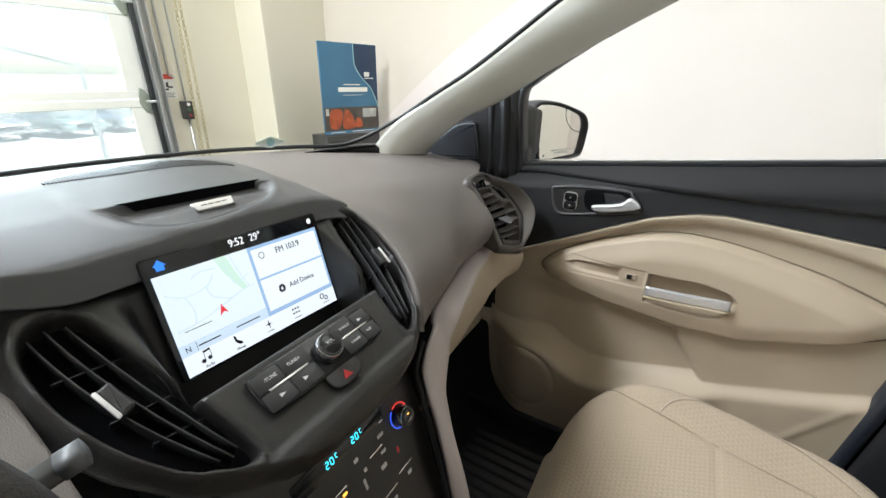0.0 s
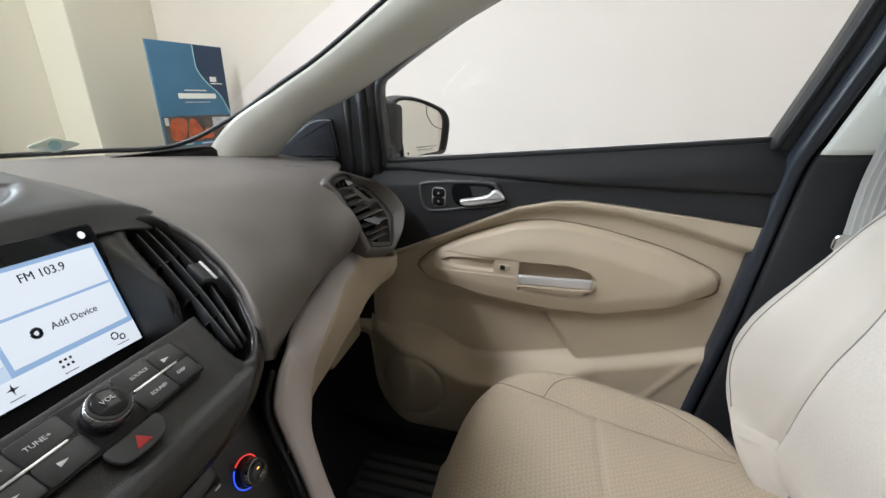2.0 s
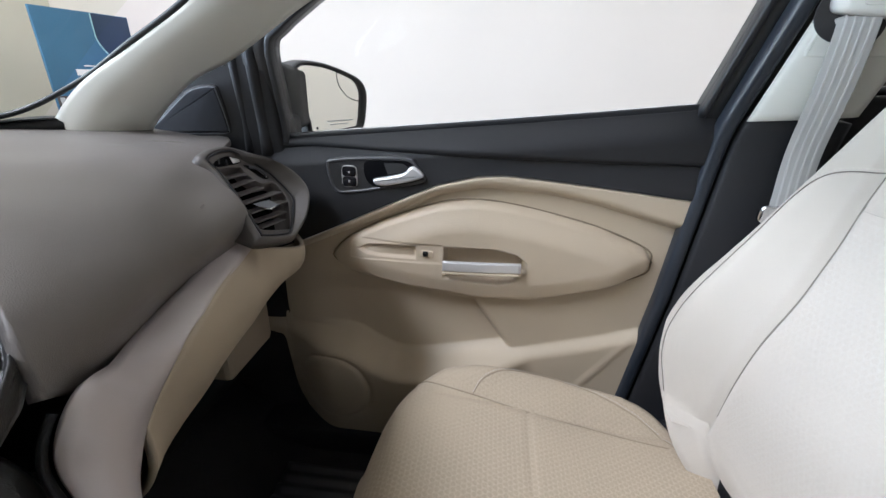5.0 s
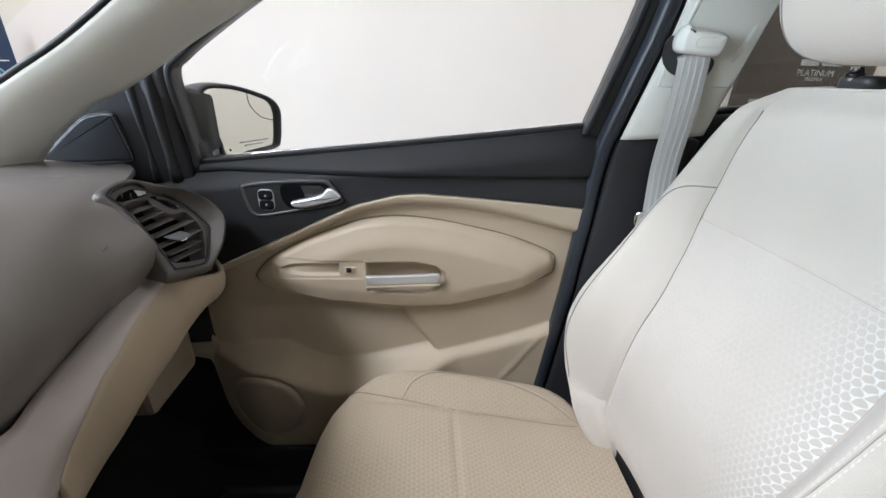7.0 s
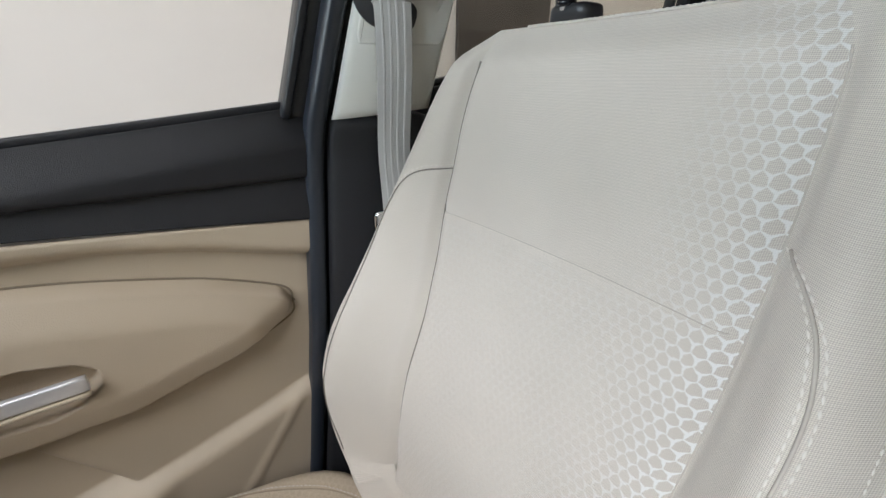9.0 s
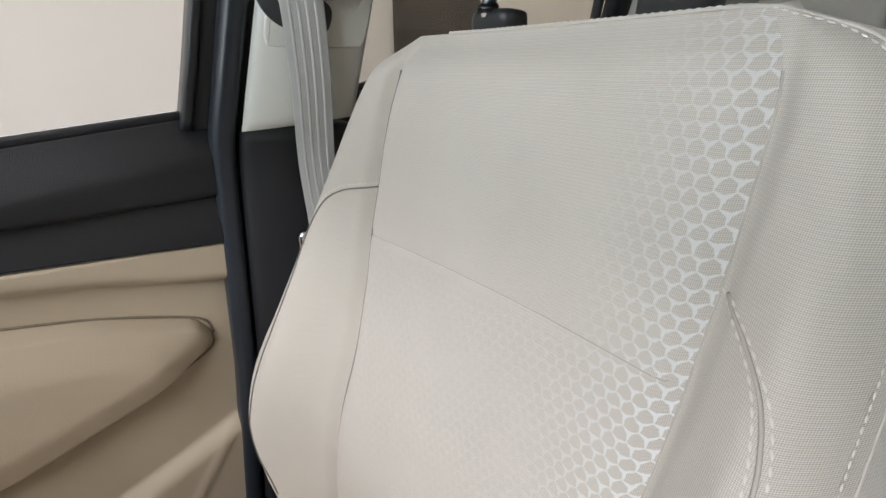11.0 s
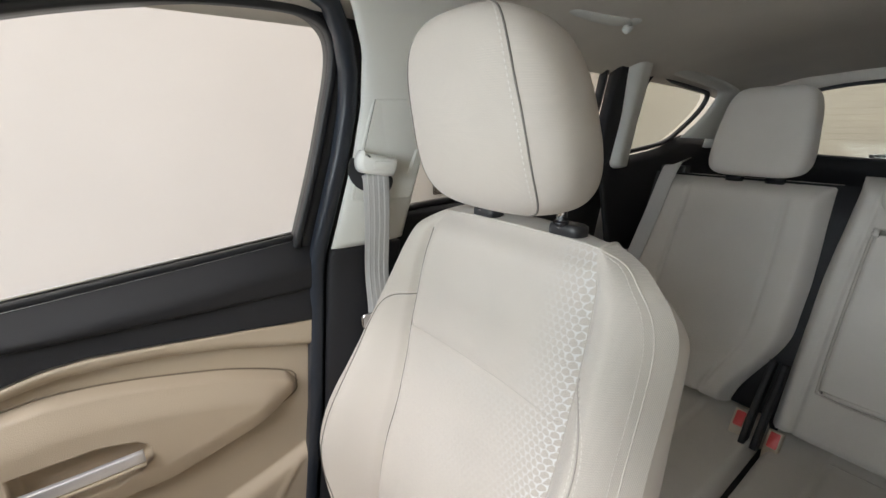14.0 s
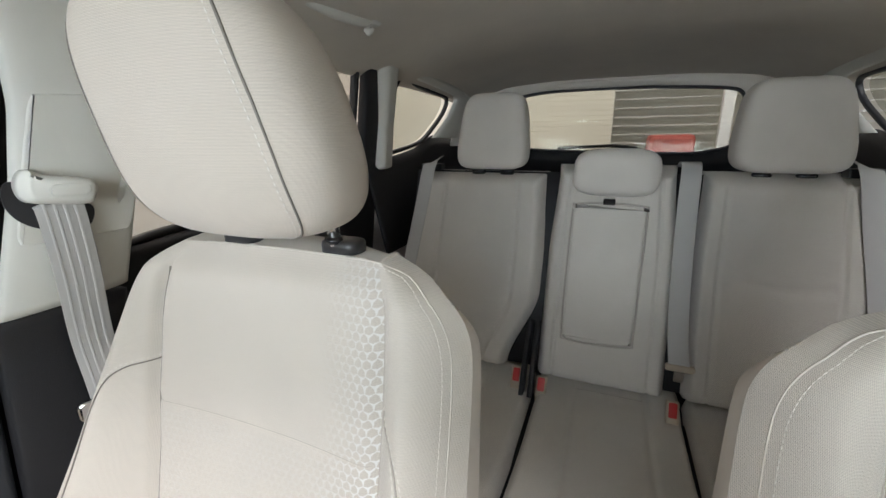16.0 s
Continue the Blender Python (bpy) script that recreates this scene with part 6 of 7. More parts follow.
loft("vent_shell", [[shell_back(*c) for c in cheek], [pv_at(a - 0.002, b - 0.006 * step(0.0, -0.1, b), d - 0.012) for a, b, d in cheek]] + [[pv_at(c[0] + (o[0] - c[0]) * k, c[1] + (o[1] - c[1]) * k, c[2] * (1 - k) ** 1.4 + lift) for c, o in zip(cheek, BEZ_O)] for k, lift in ((0.05, -0.003), (0.18, 0.0), (0.5, 0.001), (0.85, 0.001), (0.97, 0.0), (1.0, -0.003))] + [[pv_at(o[0] + (w[0] - o[0]) * k, o[1] + (w[1] - o[1]) * k, d) for o, w in zip(BEZ_O, WELL)] for k, d in ((0.1, -0.0045), (0.82, -0.0045), (0.95, -0.003), (1.0, -0.0045), (1.0, -0.028))], VENT_SHELL, pv, "dark vent shell merging into the dash")
tube("bezel_line", [pv_at(a, b, 0.0) for a, b in inset(BEZ_O, 0.003)], 0.0016, BLACK, pv, n=6, closed=True)
# Shade at the bottom of the well, as a near-black sheet.
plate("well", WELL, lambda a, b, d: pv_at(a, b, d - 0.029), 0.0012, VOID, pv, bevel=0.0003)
SLATS = [(0.0192, 0.0235, 0.0259, -0.0206), (0.0025, 0.0235, 0.0125, -0.0300), (-0.0137, 0.0235, -0.004, -0.0390), (-0.0295, 0.0245, -0.0167, -0.0735), (-0.0475, 0.0265, -0.0373, -0.0722), (-0.0646, 0.0264, -0.0571, -0.0522), (-0.0761, 0.0264, -0.0708, -0.0356)]
for a0, b0, a1, b1 in SLATS:
    sweep("vane", [pv_at(a0, b0, 0.0), pv_at(a1, b1, 0.0)], [(-0.0010, 0.0008), (-0.0035, 0.0016), (-0.0150, -0.0090), (-0.0130, -0.0104)], VN, VENT_SHELL, pv, smooth=False)
# Upper and wheel slots are flat black plates, depth shade in the colour.
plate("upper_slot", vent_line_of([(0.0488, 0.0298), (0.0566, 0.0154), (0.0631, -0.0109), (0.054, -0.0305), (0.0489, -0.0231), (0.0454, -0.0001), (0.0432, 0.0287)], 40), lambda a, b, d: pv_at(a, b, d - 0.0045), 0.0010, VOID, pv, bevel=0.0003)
plate("top_flap", [(0.0605, -0.0112), (0.0555, -0.0285), (0.0508, -0.0268), (0.0480, -0.0095)], lambda a, b, d: pv_at(a, b, d - 0.0036), 0.0016, SILVER, pv, bevel=0.0005)
for a, b in ((0.054, 0.017), (0.050, 0.004)):
    sweep("slot_rib", [pv_at(a + 0.005, b - 0.004, -0.003), pv_at(a - 0.006, b + 0.003, -0.003)], rounded(0.002, 0.002, 0.0006, 3), VN, BLACK_SMOOTH, pv)
plate("wheel_slot", vent_line_of([(0.0451, -0.0304), (0.0405, -0.0479), (0.0233, -0.0607), (0.0206, -0.0724), (0.0136, -0.0644), (0.0165, -0.0512), (0.0377, -0.0351)], 40), lambda a, b, d: pv_at(a, b, d - 0.0045), 0.0010, GLOSS_BLACK, pv, bevel=0.0003)
sweep("thumbwheel", spline([pv_at(0.0400, -0.0390, -0.003), pv_at(0.0320, -0.0475, 0.0025), pv_at(0.0240, -0.0550, 0.003), pv_at(0.0185, -0.0610, 0.0)], 12), rounded(0.003, 0.006, 0.0012, 4), VN, BLACK_SMOOTH, pv)
plate("wheel_mark", rounded(0.004, 0.008, 0.001, 3, 0.0170, -0.0640), lambda a, b, d: pv_at(a, b, d - 0.002), 0.002, CHROME, pv, bevel=0.0005)
tab2 = plate("vent_tab", [(-0.0319, 0.0100), (-0.0292, -0.0291), (-0.0452, -0.0359), (-0.0516, -0.0029)], lambda a, b, d: pv_at(a, b, d - 0.004 - (a + 0.030) * 0.45), 0.003, DASH_SILVER, pv, bevel=0.0012)
sweep("tab_edge", [pv_at(-0.0520, -0.0045, 0.0085), pv_at(-0.0458, -0.0340, 0.0060)], rounded(0.0022, 0.0022, 0.0008, 4), VN, CHROME, tab2)
bm = bmesh.new()
bmesh.ops.create_cube(bm, size=1, matrix=frame_at((0.427, 1.531, 1.125), (0.9, 0.3, 0), (0.1, 0.55, 0.83)) @ Matrix.Diagonal((0.018, 0.003, 0.0006, 1)))
part("moulded_mark", bm, DASH, dash)

# steering wheel and stalk
wheel = thing("steering_wheel", "dark leather steering wheel", "steering wheel")
WC = Vector((-0.394, 1.39, 1.165))
WX, WY = Vector((1, 0, 0)), Vector((0, 0.42, 0.91)).normalized()
tube("rim", [WC + (WX * math.cos(a) + WY * math.sin(a)) * 0.185 for a in [2 * math.pi * i / 64 for i in range(64)]], 0.0155, material("grained_wheel_leather", (0.035, 0.033, 0.032), 0.6, grain=0.5, grain_scale=900, kind="leather"), wheel, n=14, closed=True)
soft("hub", WC + Vector((0, 0.02, 0)), (0.085, 0.03, 0.07), (0.7, 0.8), BLACK, wheel)
for a in (0, 180, 270):
    d = WX * math.cos(radians(a)) + WY * math.sin(radians(a))
    sweep("spoke", [WC + d * 0.05 + Vector((0, 0.02, 0)), WC + d * 0.18], rounded(0.035, 0.014, 0.005), WX.cross(WY) if a == 0 else (0, -1, 0.4), BLACK_SMOOTH, wheel)
tube("column", [WC + Vector((0, 0.03, -0.01)), WC + Vector((0, 0.24, -0.06))], 0.045, BLACK, wheel, n=18)
sweep("wiper_stalk", [(-0.34, 1.46, 1.185), (-0.235, 1.44, 1.195), (-0.190, 1.43, 1.205)], rounded(0.010, 0.013, 0.004), (0, 0, 1), BLACK_SMOOTH, wheel, "black column stalk with silver tip")
sweep("stalk_tip", [(-0.193, 1.431, 1.204), (-0.184, 1.4285, 1.2065)], rounded(0.0108, 0.0138, 0.004), (0, 0, 1), DASH_SILVER, wheel)

# ---- front seats ----
SEAT_X = 0.328


def seat_uv(p):
    return (p.x, p.z)


def back_in(z):
    """Half-width on the inboard side, which swells less."""
    return smooth_table([(0.757, 0.12), (0.762, 0.158), (0.772, 0.185), (0.788, 0.205), (0.82, 0.230), (1.0, 0.235), (1.10, 0.234), (1.2, 0.226), (1.24, 0.222), (1.27, 0.217), (1.295, 0.208), (1.315, 0.193), (1.330, 0.172), (1.342, 0.13)], z, 0.004 if z < 0.82 else 0.012 - 0.008 * step(1.30, 1.34, z))


def back_w(z):
    return smooth_table([(0.757, 0.15), (0.760, 0.205), (0.765, 0.25), (0.775, 0.288), (0.79, 0.314), (0.81, 0.334), (0.85, 0.355), (0.90, 0.362), (0.95, 0.355), (1.0, 0.340), (1.05, 0.320), (1.1, 0.297), (1.15, 0.276), (1.2, 0.258), (1.25, 0.243), (1.29, 0.229), (1.315, 0.213), (1.332, 0.187), (1.342, 0.15)], z, 0.004 if z < 0.82 else 0.012 - 0.008 * step(1.30, 1.34, z))


def back_i(z, out=False):
    return smooth_table([(0.70, 0.180), (0.761, 0.177), (0.86, 0.163), (0.965, 0.155), (1.04, 0.152), (1.107, 0.154), (1.164, 0.158), (1.21, 0.158), (1.25, 0.159), (1.285, 0.156), (1.32, 0.146), (1.342, 0.125)] if out else [(0.62, 0.120), (0.8, 0.130), (1.0, 0.143), (1.09, 0.148), (1.15, 0.149), (1.215, 0.148), (1.26, 0.146), (1.29, 0.144), (1.312, 0.142), (1.33, 0.136), (1.342, 0.122)], z)


def back_y(z):
    return 0.70 - 0.235 * (z - 1.155) + 0.012 * bell(z - 0.86, 0.12) - 0.02 * step(1.31, 1.345, z) - 0.034 * step(0.98, 0.74, z)


def back_point(s, z):
    """s from -1 to 1 across the front of the backrest; the bolsters stand forward."""
    w, i = back_w(z) if s > 0 else back_in(z), back_i(z, s > 0)
    x = s * w
    a = abs(x)
    y = back_y(z)
    if a < i:
        y += -0.006 + 0.008 * (a / i) ** 2
    else:
        t = (a - i) / (w - i)
        grow = interp(z, [(0.62, 0.02), (0.8, 0.055), (0.9, 0.062), (1.0, 0.055), (1.15, 0.034), (1.25, 0.014), (1.33, 0.0)])
        y += 0.002 + grow * step(0.0, 0.5, t)
        y -= 0.085 * max(0, (t - 0.42) / 0.58) ** 2.3 if s > 0 else 0.066 * max(0, (t - 0.30) / 0.70) ** 2.2 * (0.45 + 0.55 * step(1.342, 1.25, z))
    y -= 0.012 * bell(a - i, 0.007) * (1 - 0.9 * step(1.300, 1.338, z))
    if a < i:
        y -= 0.0016 * bell(z - 1.158, 0.003)
    y += 0.0012 * noise.noise(Vector((x * 14, z * 14, 3.0)))
    return Vector((SEAT_X + x, y, z))


seat = thing("front_seat", "cream cloth front passenger seat with honeycomb print", "car seat", group="front seats")
zs = [0.757 + (1.342 - 0.757) * (k / 89) ** 1.12 for k in range(90)]
z_lo = [z for z in zs if z < 1.155] + [1.158]
z_hi = [1.158] + [z for z in zs if z > 1.162]


def seat_sheet(name, s0, s1, zlist, mat, label, n=40):
    def fn(u, v):
        z = v
        ro, ri = back_i(z, True) / back_w(z), back_i(z) / back_in(z)
        lo = -1 if s0 == "l" else (ro if s0 == "i" else -ri)
        hi = 1 if s1 == "r" else (-ri if s1 == "-i" else ro)
        return back_point(lo + (hi - lo) * u, z)
    return surf(name, fn, n, zlist, mat, seat, label, uv=seat_uv)


seat_sheet("lower_insert", "-i", "i", z_lo, CLOTH_PRINT, "cream cloth insert with honeycomb print")
seat_sheet("upper_insert", "-i", "i", z_hi, CLOTH_PRINT, "cream cloth insert with honeycomb print")
seat_sheet("inboard_bolster", "l", "-i", zs, LEATHERETTE, "cream bolster")
seat_sheet("outboard_bolster", "i", "r", zs, LEATHERETTE, "cream bolster")


def back_shell(u, v):
    z = zs[round(v * 89)]
    a, b = back_point(-1, z), back_point(1, z)
    d = 0.045 + 0.06 * step(1.34, 1.0, z)
    t = u * math.pi
    x = SEAT_X - (back_in(z) if u < 0.5 else back_w(z)) * math.copysign(abs(math.cos(t)) ** 0.5, math.cos(t))
    x -= (0.008 * max(0, math.sin(2 * t)) if u < 0.5 else 0) * step(1.342, 1.26, z)
    return Vector((x, a.y + (b.y - a.y) * u - d * math.sin(t) ** 0.6, z - (0.016 + 0.030 * abs(math.cos(t))) * step(1.2, 1.342, z) * math.sin(t) ** 0.6))


SHELL_U = [0.5 * (k / 30) ** 1.9 for k in range(31)]
SHELL_U += [1 - u for u in SHELL_U[-2::-1]]
surf("back_shell", back_shell, SHELL_U, [k / 89 for k in range(90)], CLOTH, seat, "cream cloth back shell")


def lower_back(u, v):
    """The foot of the backrest, running down behind the cushion."""
    p = back_point(-0.98 + 1.96 * u, 0.775)
    return Vector((SEAT_X + (p.x - SEAT_X) * (1 - (0.45 if u > 0.5 else 0.25) * v ** 0.8 * abs(2 * u - 1)), p.y + 0.004 * math.sin(math.pi * v) - 0.045 * v * v, 0.775 - 0.10 * v))


surf("lower_back", lower_back, 40, 12, LEATHERETTE, seat, uv=seat_uv)


def top_cap(u, v):
    """The rounded top edge between the front and the shell."""
    z, c = 1.342, math.cos(u * math.pi)
    f0 = back_point(-math.copysign(abs(c) ** 0.5, c), z)
    b0 = back_shell(u, 1)
    p = f0.lerp(b0, v)
    return p + Vector((0, 0, 0.012 * math.sin(math.pi * v) * min(1.0, (f0 - b0).length / 0.05)))


surf("top_edge", top_cap, SHELL_U, 12, LEATHERETTE, seat)


def surface_path(pts, n, lift=0.0006):
    out = []
    for p in spline([(x, z, 0) for x, z in pts], n):
        s = max(-1, min(1, (p.x - SEAT_X) / (back_w(p.y) if p.x > SEAT_X else back_in(p.y))))
        q = back_point(s, p.y)
        out.append(q + Vector((0, lift, 0)))
    return out


tube("seam", surface_path([(SEAT_X - 0.145, 1.158), (SEAT_X, 1.158), (SEAT_X + 0.154, 1.158)], 30, -0.0002), 0.0006, SEAM, seat, n=5)
for side in (-1, 1):
    tube("seam", [back_point(side * back_i(z, side > 0) / (back_w(z) if side > 0 else back_in(z)), z) + Vector((0, 0.0002 if side < 0 else 0.0012, 0)) for z in zs[8:86]], 0.0007 if side < 0 else 0.0016, SEAM if side < 0 else SEAM_DARK, seat, n=5)
out_seam = [(0.487, 1.203), (0.515, 1.198), (0.533, 1.183), (0.547, 1.15), (0.560, 1.09), (0.578, 1.01), (0.588, 0.93), (0.584, 0.86), (0.56, 0.79)]
tube("seam", surface_path(out_seam, 60), 0.0009, SEAM_DARK, seat, n=5)
dashes("stitching", surface_path([(x + 0.001, z + 0.004) for x, z in out_seam[:4]], 30, 0.0004), 0.004, 0.002, 0.0007, STITCH, seat, (0, 1, 0.2))
in_seam = [(0.176, 1.212), (0.161, 1.201), (0.149, 1.188), (0.142, 1.171), (0.138, 1.15), (0.137, 1.12), (0.139, 1.07), (0.143, 0.98), (0.15, 0.88)]
tube("seam", surface_path(in_seam, 50), 0.0011, SEAM, seat, n=5)
for o in (-0.0035, 0.0035):
    dashes("stitching", surface_path([(x + o, z) for x, z in in_seam], 80, 0.0006), 0.0045, 0.0022, 0.0008, STITCH, seat, (0, 1, 0.2))
# the piped edge between the front and the side
edge_z = [1.150 + 0.190 * k / 60 for k in range(61)] + [1.341]
low_z = [0.83 + 0.32 * k / 50 for k in range(50)]


def edge_line(f, lift):
    pts = [back_point(-f, z) + Vector((-lift, lift, 0)) for z in low_z + edge_z]
    return pts + [back_point(-f + f * 1.8 * k / 20, 1.342) + Vector((0, 0.001, 0.0008 + lift)) for k in range(1, 20)]


tube("edge_piping", edge_line(0.95, -0.0004), 0.0011, LEATHERETTE, seat, n=6)
for f in (0.925,):
    dashes("stitching", edge_line(f, 0.0006), 0.0034, 0.0016, 0.0006, STITCH, seat, (-0.5, 1, 0.2))
tube("seam", [back_shell(u, min(range(90), key=lambda k: abs(zs[k] - 1.302)) / 89) + Vector((-0.0005, 0.0005, 0)) for u in np.linspace(0.0, 0.22, 14)], 0.0008, SEAM, seat, n=5)


def cushion_point(u, v):
    """u across, v from the rear to the front edge."""
    s = -1 + 2 * u
    y = 0.75 + 0.58 * v
    w = interp(y, [(0.75, 0.20), (0.77, 0.25), (0.79, 0.28), (0.81, 0.298), (0.835, 0.312), (0.86, 0.322), (0.90, 0.330), (1.0, 0.335), (1.08, 0.333), (1.15, 0.323), (1.21, 0.303), (1.26, 0.27), (1.29, 0.238), (1.31, 0.205), (1.33, 0.14)])
    x = s * w
    a = abs(x)
    z = 0.690 + 0.055 * step(0.82, 1.25, y)
    i = 0.214
    if a < i:
        z += -0.004 + 0.012 * (a / i) ** 2
    else:
        t = (a - i) / 0.115
        z += 0.008 + 0.030 * step(0, 0.62, t)
    edge = (w - a) / 0.06
    z -= 0.10 * max(0, 1 - edge) ** 2.2
    z -= 0.075 * max(0, (y - 1.238) / 0.09) ** 2.6
    z -= 0.005 * bell(a - i, 0.0045) * (1 - step(1.22, 1.26, y))
    if a < i:
        z -= 0.004 * bell(y - 1.052, 0.004)
    z += 0.0012 * noise.noise(Vector((x * 12, y * 12, 7.0)))
    return Vector((SEAT_X + x, y, z))


def cush_uv(p):
    return (p.x, p.y)


CUSH_CLOTH = fabric("cream_cushion_cloth", (0.50, 0.41, 0.30), (0.10, 0.9, (0.57, 0.475, 0.355)), 0.04)
CUSH_PLAIN = fabric("cream_cushion_bolster", (0.50, 0.41, 0.30), None, 0.04)
surf("cushion", cushion_point, 110, 90, CUSH_CLOTH, seat, "cream cloth seat cushion", uv=cush_uv)


def skirt(u, v):
    k = u * 4
    if k < 1:
        p = cushion_point(0, k)
    elif k < 2:
        p = cushion_point(k - 1, 1)
    elif k < 3:
        p = cushion_point(1, 3 - k)
    else:
        p = cushion_point(4 - k, 0)
    c = Vector((SEAT_X, 1.0, p.z))
    q = p + (p - c).normalized() * 0.012 * math.sin(math.pi * min(1, v * 2))
    return Vector((q.x, q.y, p.z - (p.z - 0.54) * v))


surf("cushion_side", skirt, 161, 12, CUSH_PLAIN, seat, "cream cushion side")


def cushion_path(pts, n, lift=0.0005):
    out = []
    for p in spline([(x, y, 0) for x, y in pts], n):
        v = (p.y - 0.75) / 0.58
        lo, hi = cushion_point(0, v), cushion_point(1, v)
        u = max(0, min(1, (p.x - lo.x) / (hi.x - lo.x)))
        out.append(cushion_point(u, v) + Vector((0, 0, lift)))
    return out


tube("seam", cushion_path([(0.125, 1.052), (0.33, 1.052), (0.542, 1.052)], 40, -0.001), 0.0012, CUSH_SEAM, seat, n=5)
tube("seam", cushion_path([(0.52, 0.80), (0.536, 0.95), (0.542, 1.05), (0.548, 1.154), (0.556, 1.22), (0.562, 1.262)], 60), 0.0012, CUSH_SEAM, seat, n=5)
bol = [(0.549, 1.154), (0.580, 1.135), (0.605, 1.09), (0.614, 1.03), (0.612, 0.985), (0.604, 0.935), (0.590, 0.888), (0.572, 0.843), (0.548, 0.812), (0.524, 0.790)]
tube("seam", cushion_path(bol, 50), 0.0010, CUSH_SEAM, seat, n=5)
dashes("stitching", cushion_path([(x + 0.004, y) for x, y in bol], 70, 0.0006), 0.004, 0.002, 0.0008, STITCH, seat, (0, 0, 1))
box("recliner", (SEAT_X - 0.19, 0.62, 0.54), (SEAT_X + 0.19, 0.74, 0.84), BLACK, seat, "black recliner frame", bevel=0.02)
box("seat_base", (SEAT_X - 0.2, 0.78, FLOOR_Z + 0.02), (SEAT_X + 0.2, 1.16, 0.58), BLACK, seat, bevel=0.01)
for x in (SEAT_X - 0.2, SEAT_X + 0.2):
    box("seat_rail", (x - 0.02, 0.66, FLOOR_Z - 0.005), (x + 0.02, 1.22, FLOOR_Z + 0.045), BLACK_SMOOTH, seat)
# recliner side cover, near the door
plate("side_cover", [(p.x, p.y) for p in spline([(0.70, 0.55, 0), (0.70, 0.66, 0), (0.78, 0.68, 0), (0.95, 0.63, 0), (1.15, 0.60, 0), (1.15, 0.52, 0), (0.9, 0.50, 0)], 40, True)], lambda a, b, d: Vector((SEAT_X + 0.262 + d, a, b)), 0.022, BLACK, seat, "black seat side cover", bevel=0.008)

head = thing("headrest", "", "")
head.parent = seat
head["label"] = "cream cloth headrest on chrome posts"


HEADC, HEAD_HALF, HEAD_E = Vector((0.3267, 0.6775, 1.4725)), (0.1218, 0.0652, 0.1065), (0.70, 0.55)


def head_bend(p):
    t = p.z / HEAD_HALF[2]
    return Vector((p.x * (1 - 0.137 * t - 0.108 * t * t), p.y + 0.262 * p.z + 0.003 * t * t, p.z))


soft("pad", HEADC, HEAD_HALF, HEAD_E, CLOTH, head, nu=80, nv=48, bend=head_bend, uv=lambda p: (p.x + p.y, p.z))


def head_line(side, n=40, lift=1.004, shift=0.0):
    out = []
    pw2 = lambda v, k: math.copysign(abs(v) ** k, v)
    for k in range(n):
        b = -1.50 + 2.95 * k / (n - 1)
        ang = radians(132 + shift + 15 * max(0, math.sin(b)) ** 1.5 + 20 * max(0, -math.sin(b)) ** 2)
        c = pw2(math.cos(b), HEAD_E[1])
        p = Vector((-side * HEAD_HALF[0] * c * pw2(math.cos(ang), HEAD_E[0]), HEAD_HALF[1] * c * pw2(math.sin(ang), HEAD_E[0]), HEAD_HALF[2] * pw2(math.sin(b), HEAD_E[1])))
        out.append(head_bend(p * lift) + HEADC)
    return out


for side in (-1, 1):
    tube("seam", head_line(side, lift=1.001), 0.0012, SEAM_DARK, head, n=5)
dashes("stitching", head_line(-1, 80, 1.004, -5), 0.004, 0.0022, 0.0008, STITCH, head, (-0.4, 1, 0))
for x in (SEAT_X - 0.072, SEAT_X + 0.066):
    tube("post", [(x, 0.629, 1.352), (x, 0.632, 1.42)], 0.0065, CHROME, head, n=12)
    loft("post_guide", [[Vector((x - 0.004 + a * k, 0.620 + b * k, z)) for a, b in rounded(0.044, 0.030, 0.010)] for k, z in ((1.0, 1.344), (1.0, 1.352), (0.95, 1.3555), (0.80, 1.357), (0.4, 1.3575))], BLACK_SMOOTH, head)
    tube("post_collar", [(x, 0.630, 1.355), (x, 0.6305, 1.361)], 0.009, GLOSS_BLACK, head, n=14)

driver = copy_thing(seat, Matrix.Translation((-0.012, -0.035, -0.012)) @ Matrix.Diagonal((-1, 1, 1, 1)))
driver["label"] = "cream cloth driver's seat with stitched bolsters"

# ---- rear bench ----
def rear_y(z):
    return -0.112 - 0.325 * (z - 0.928)


rear = thing("rear_seat", "beige cloth rear bench with folding split backrest", "rear seat")


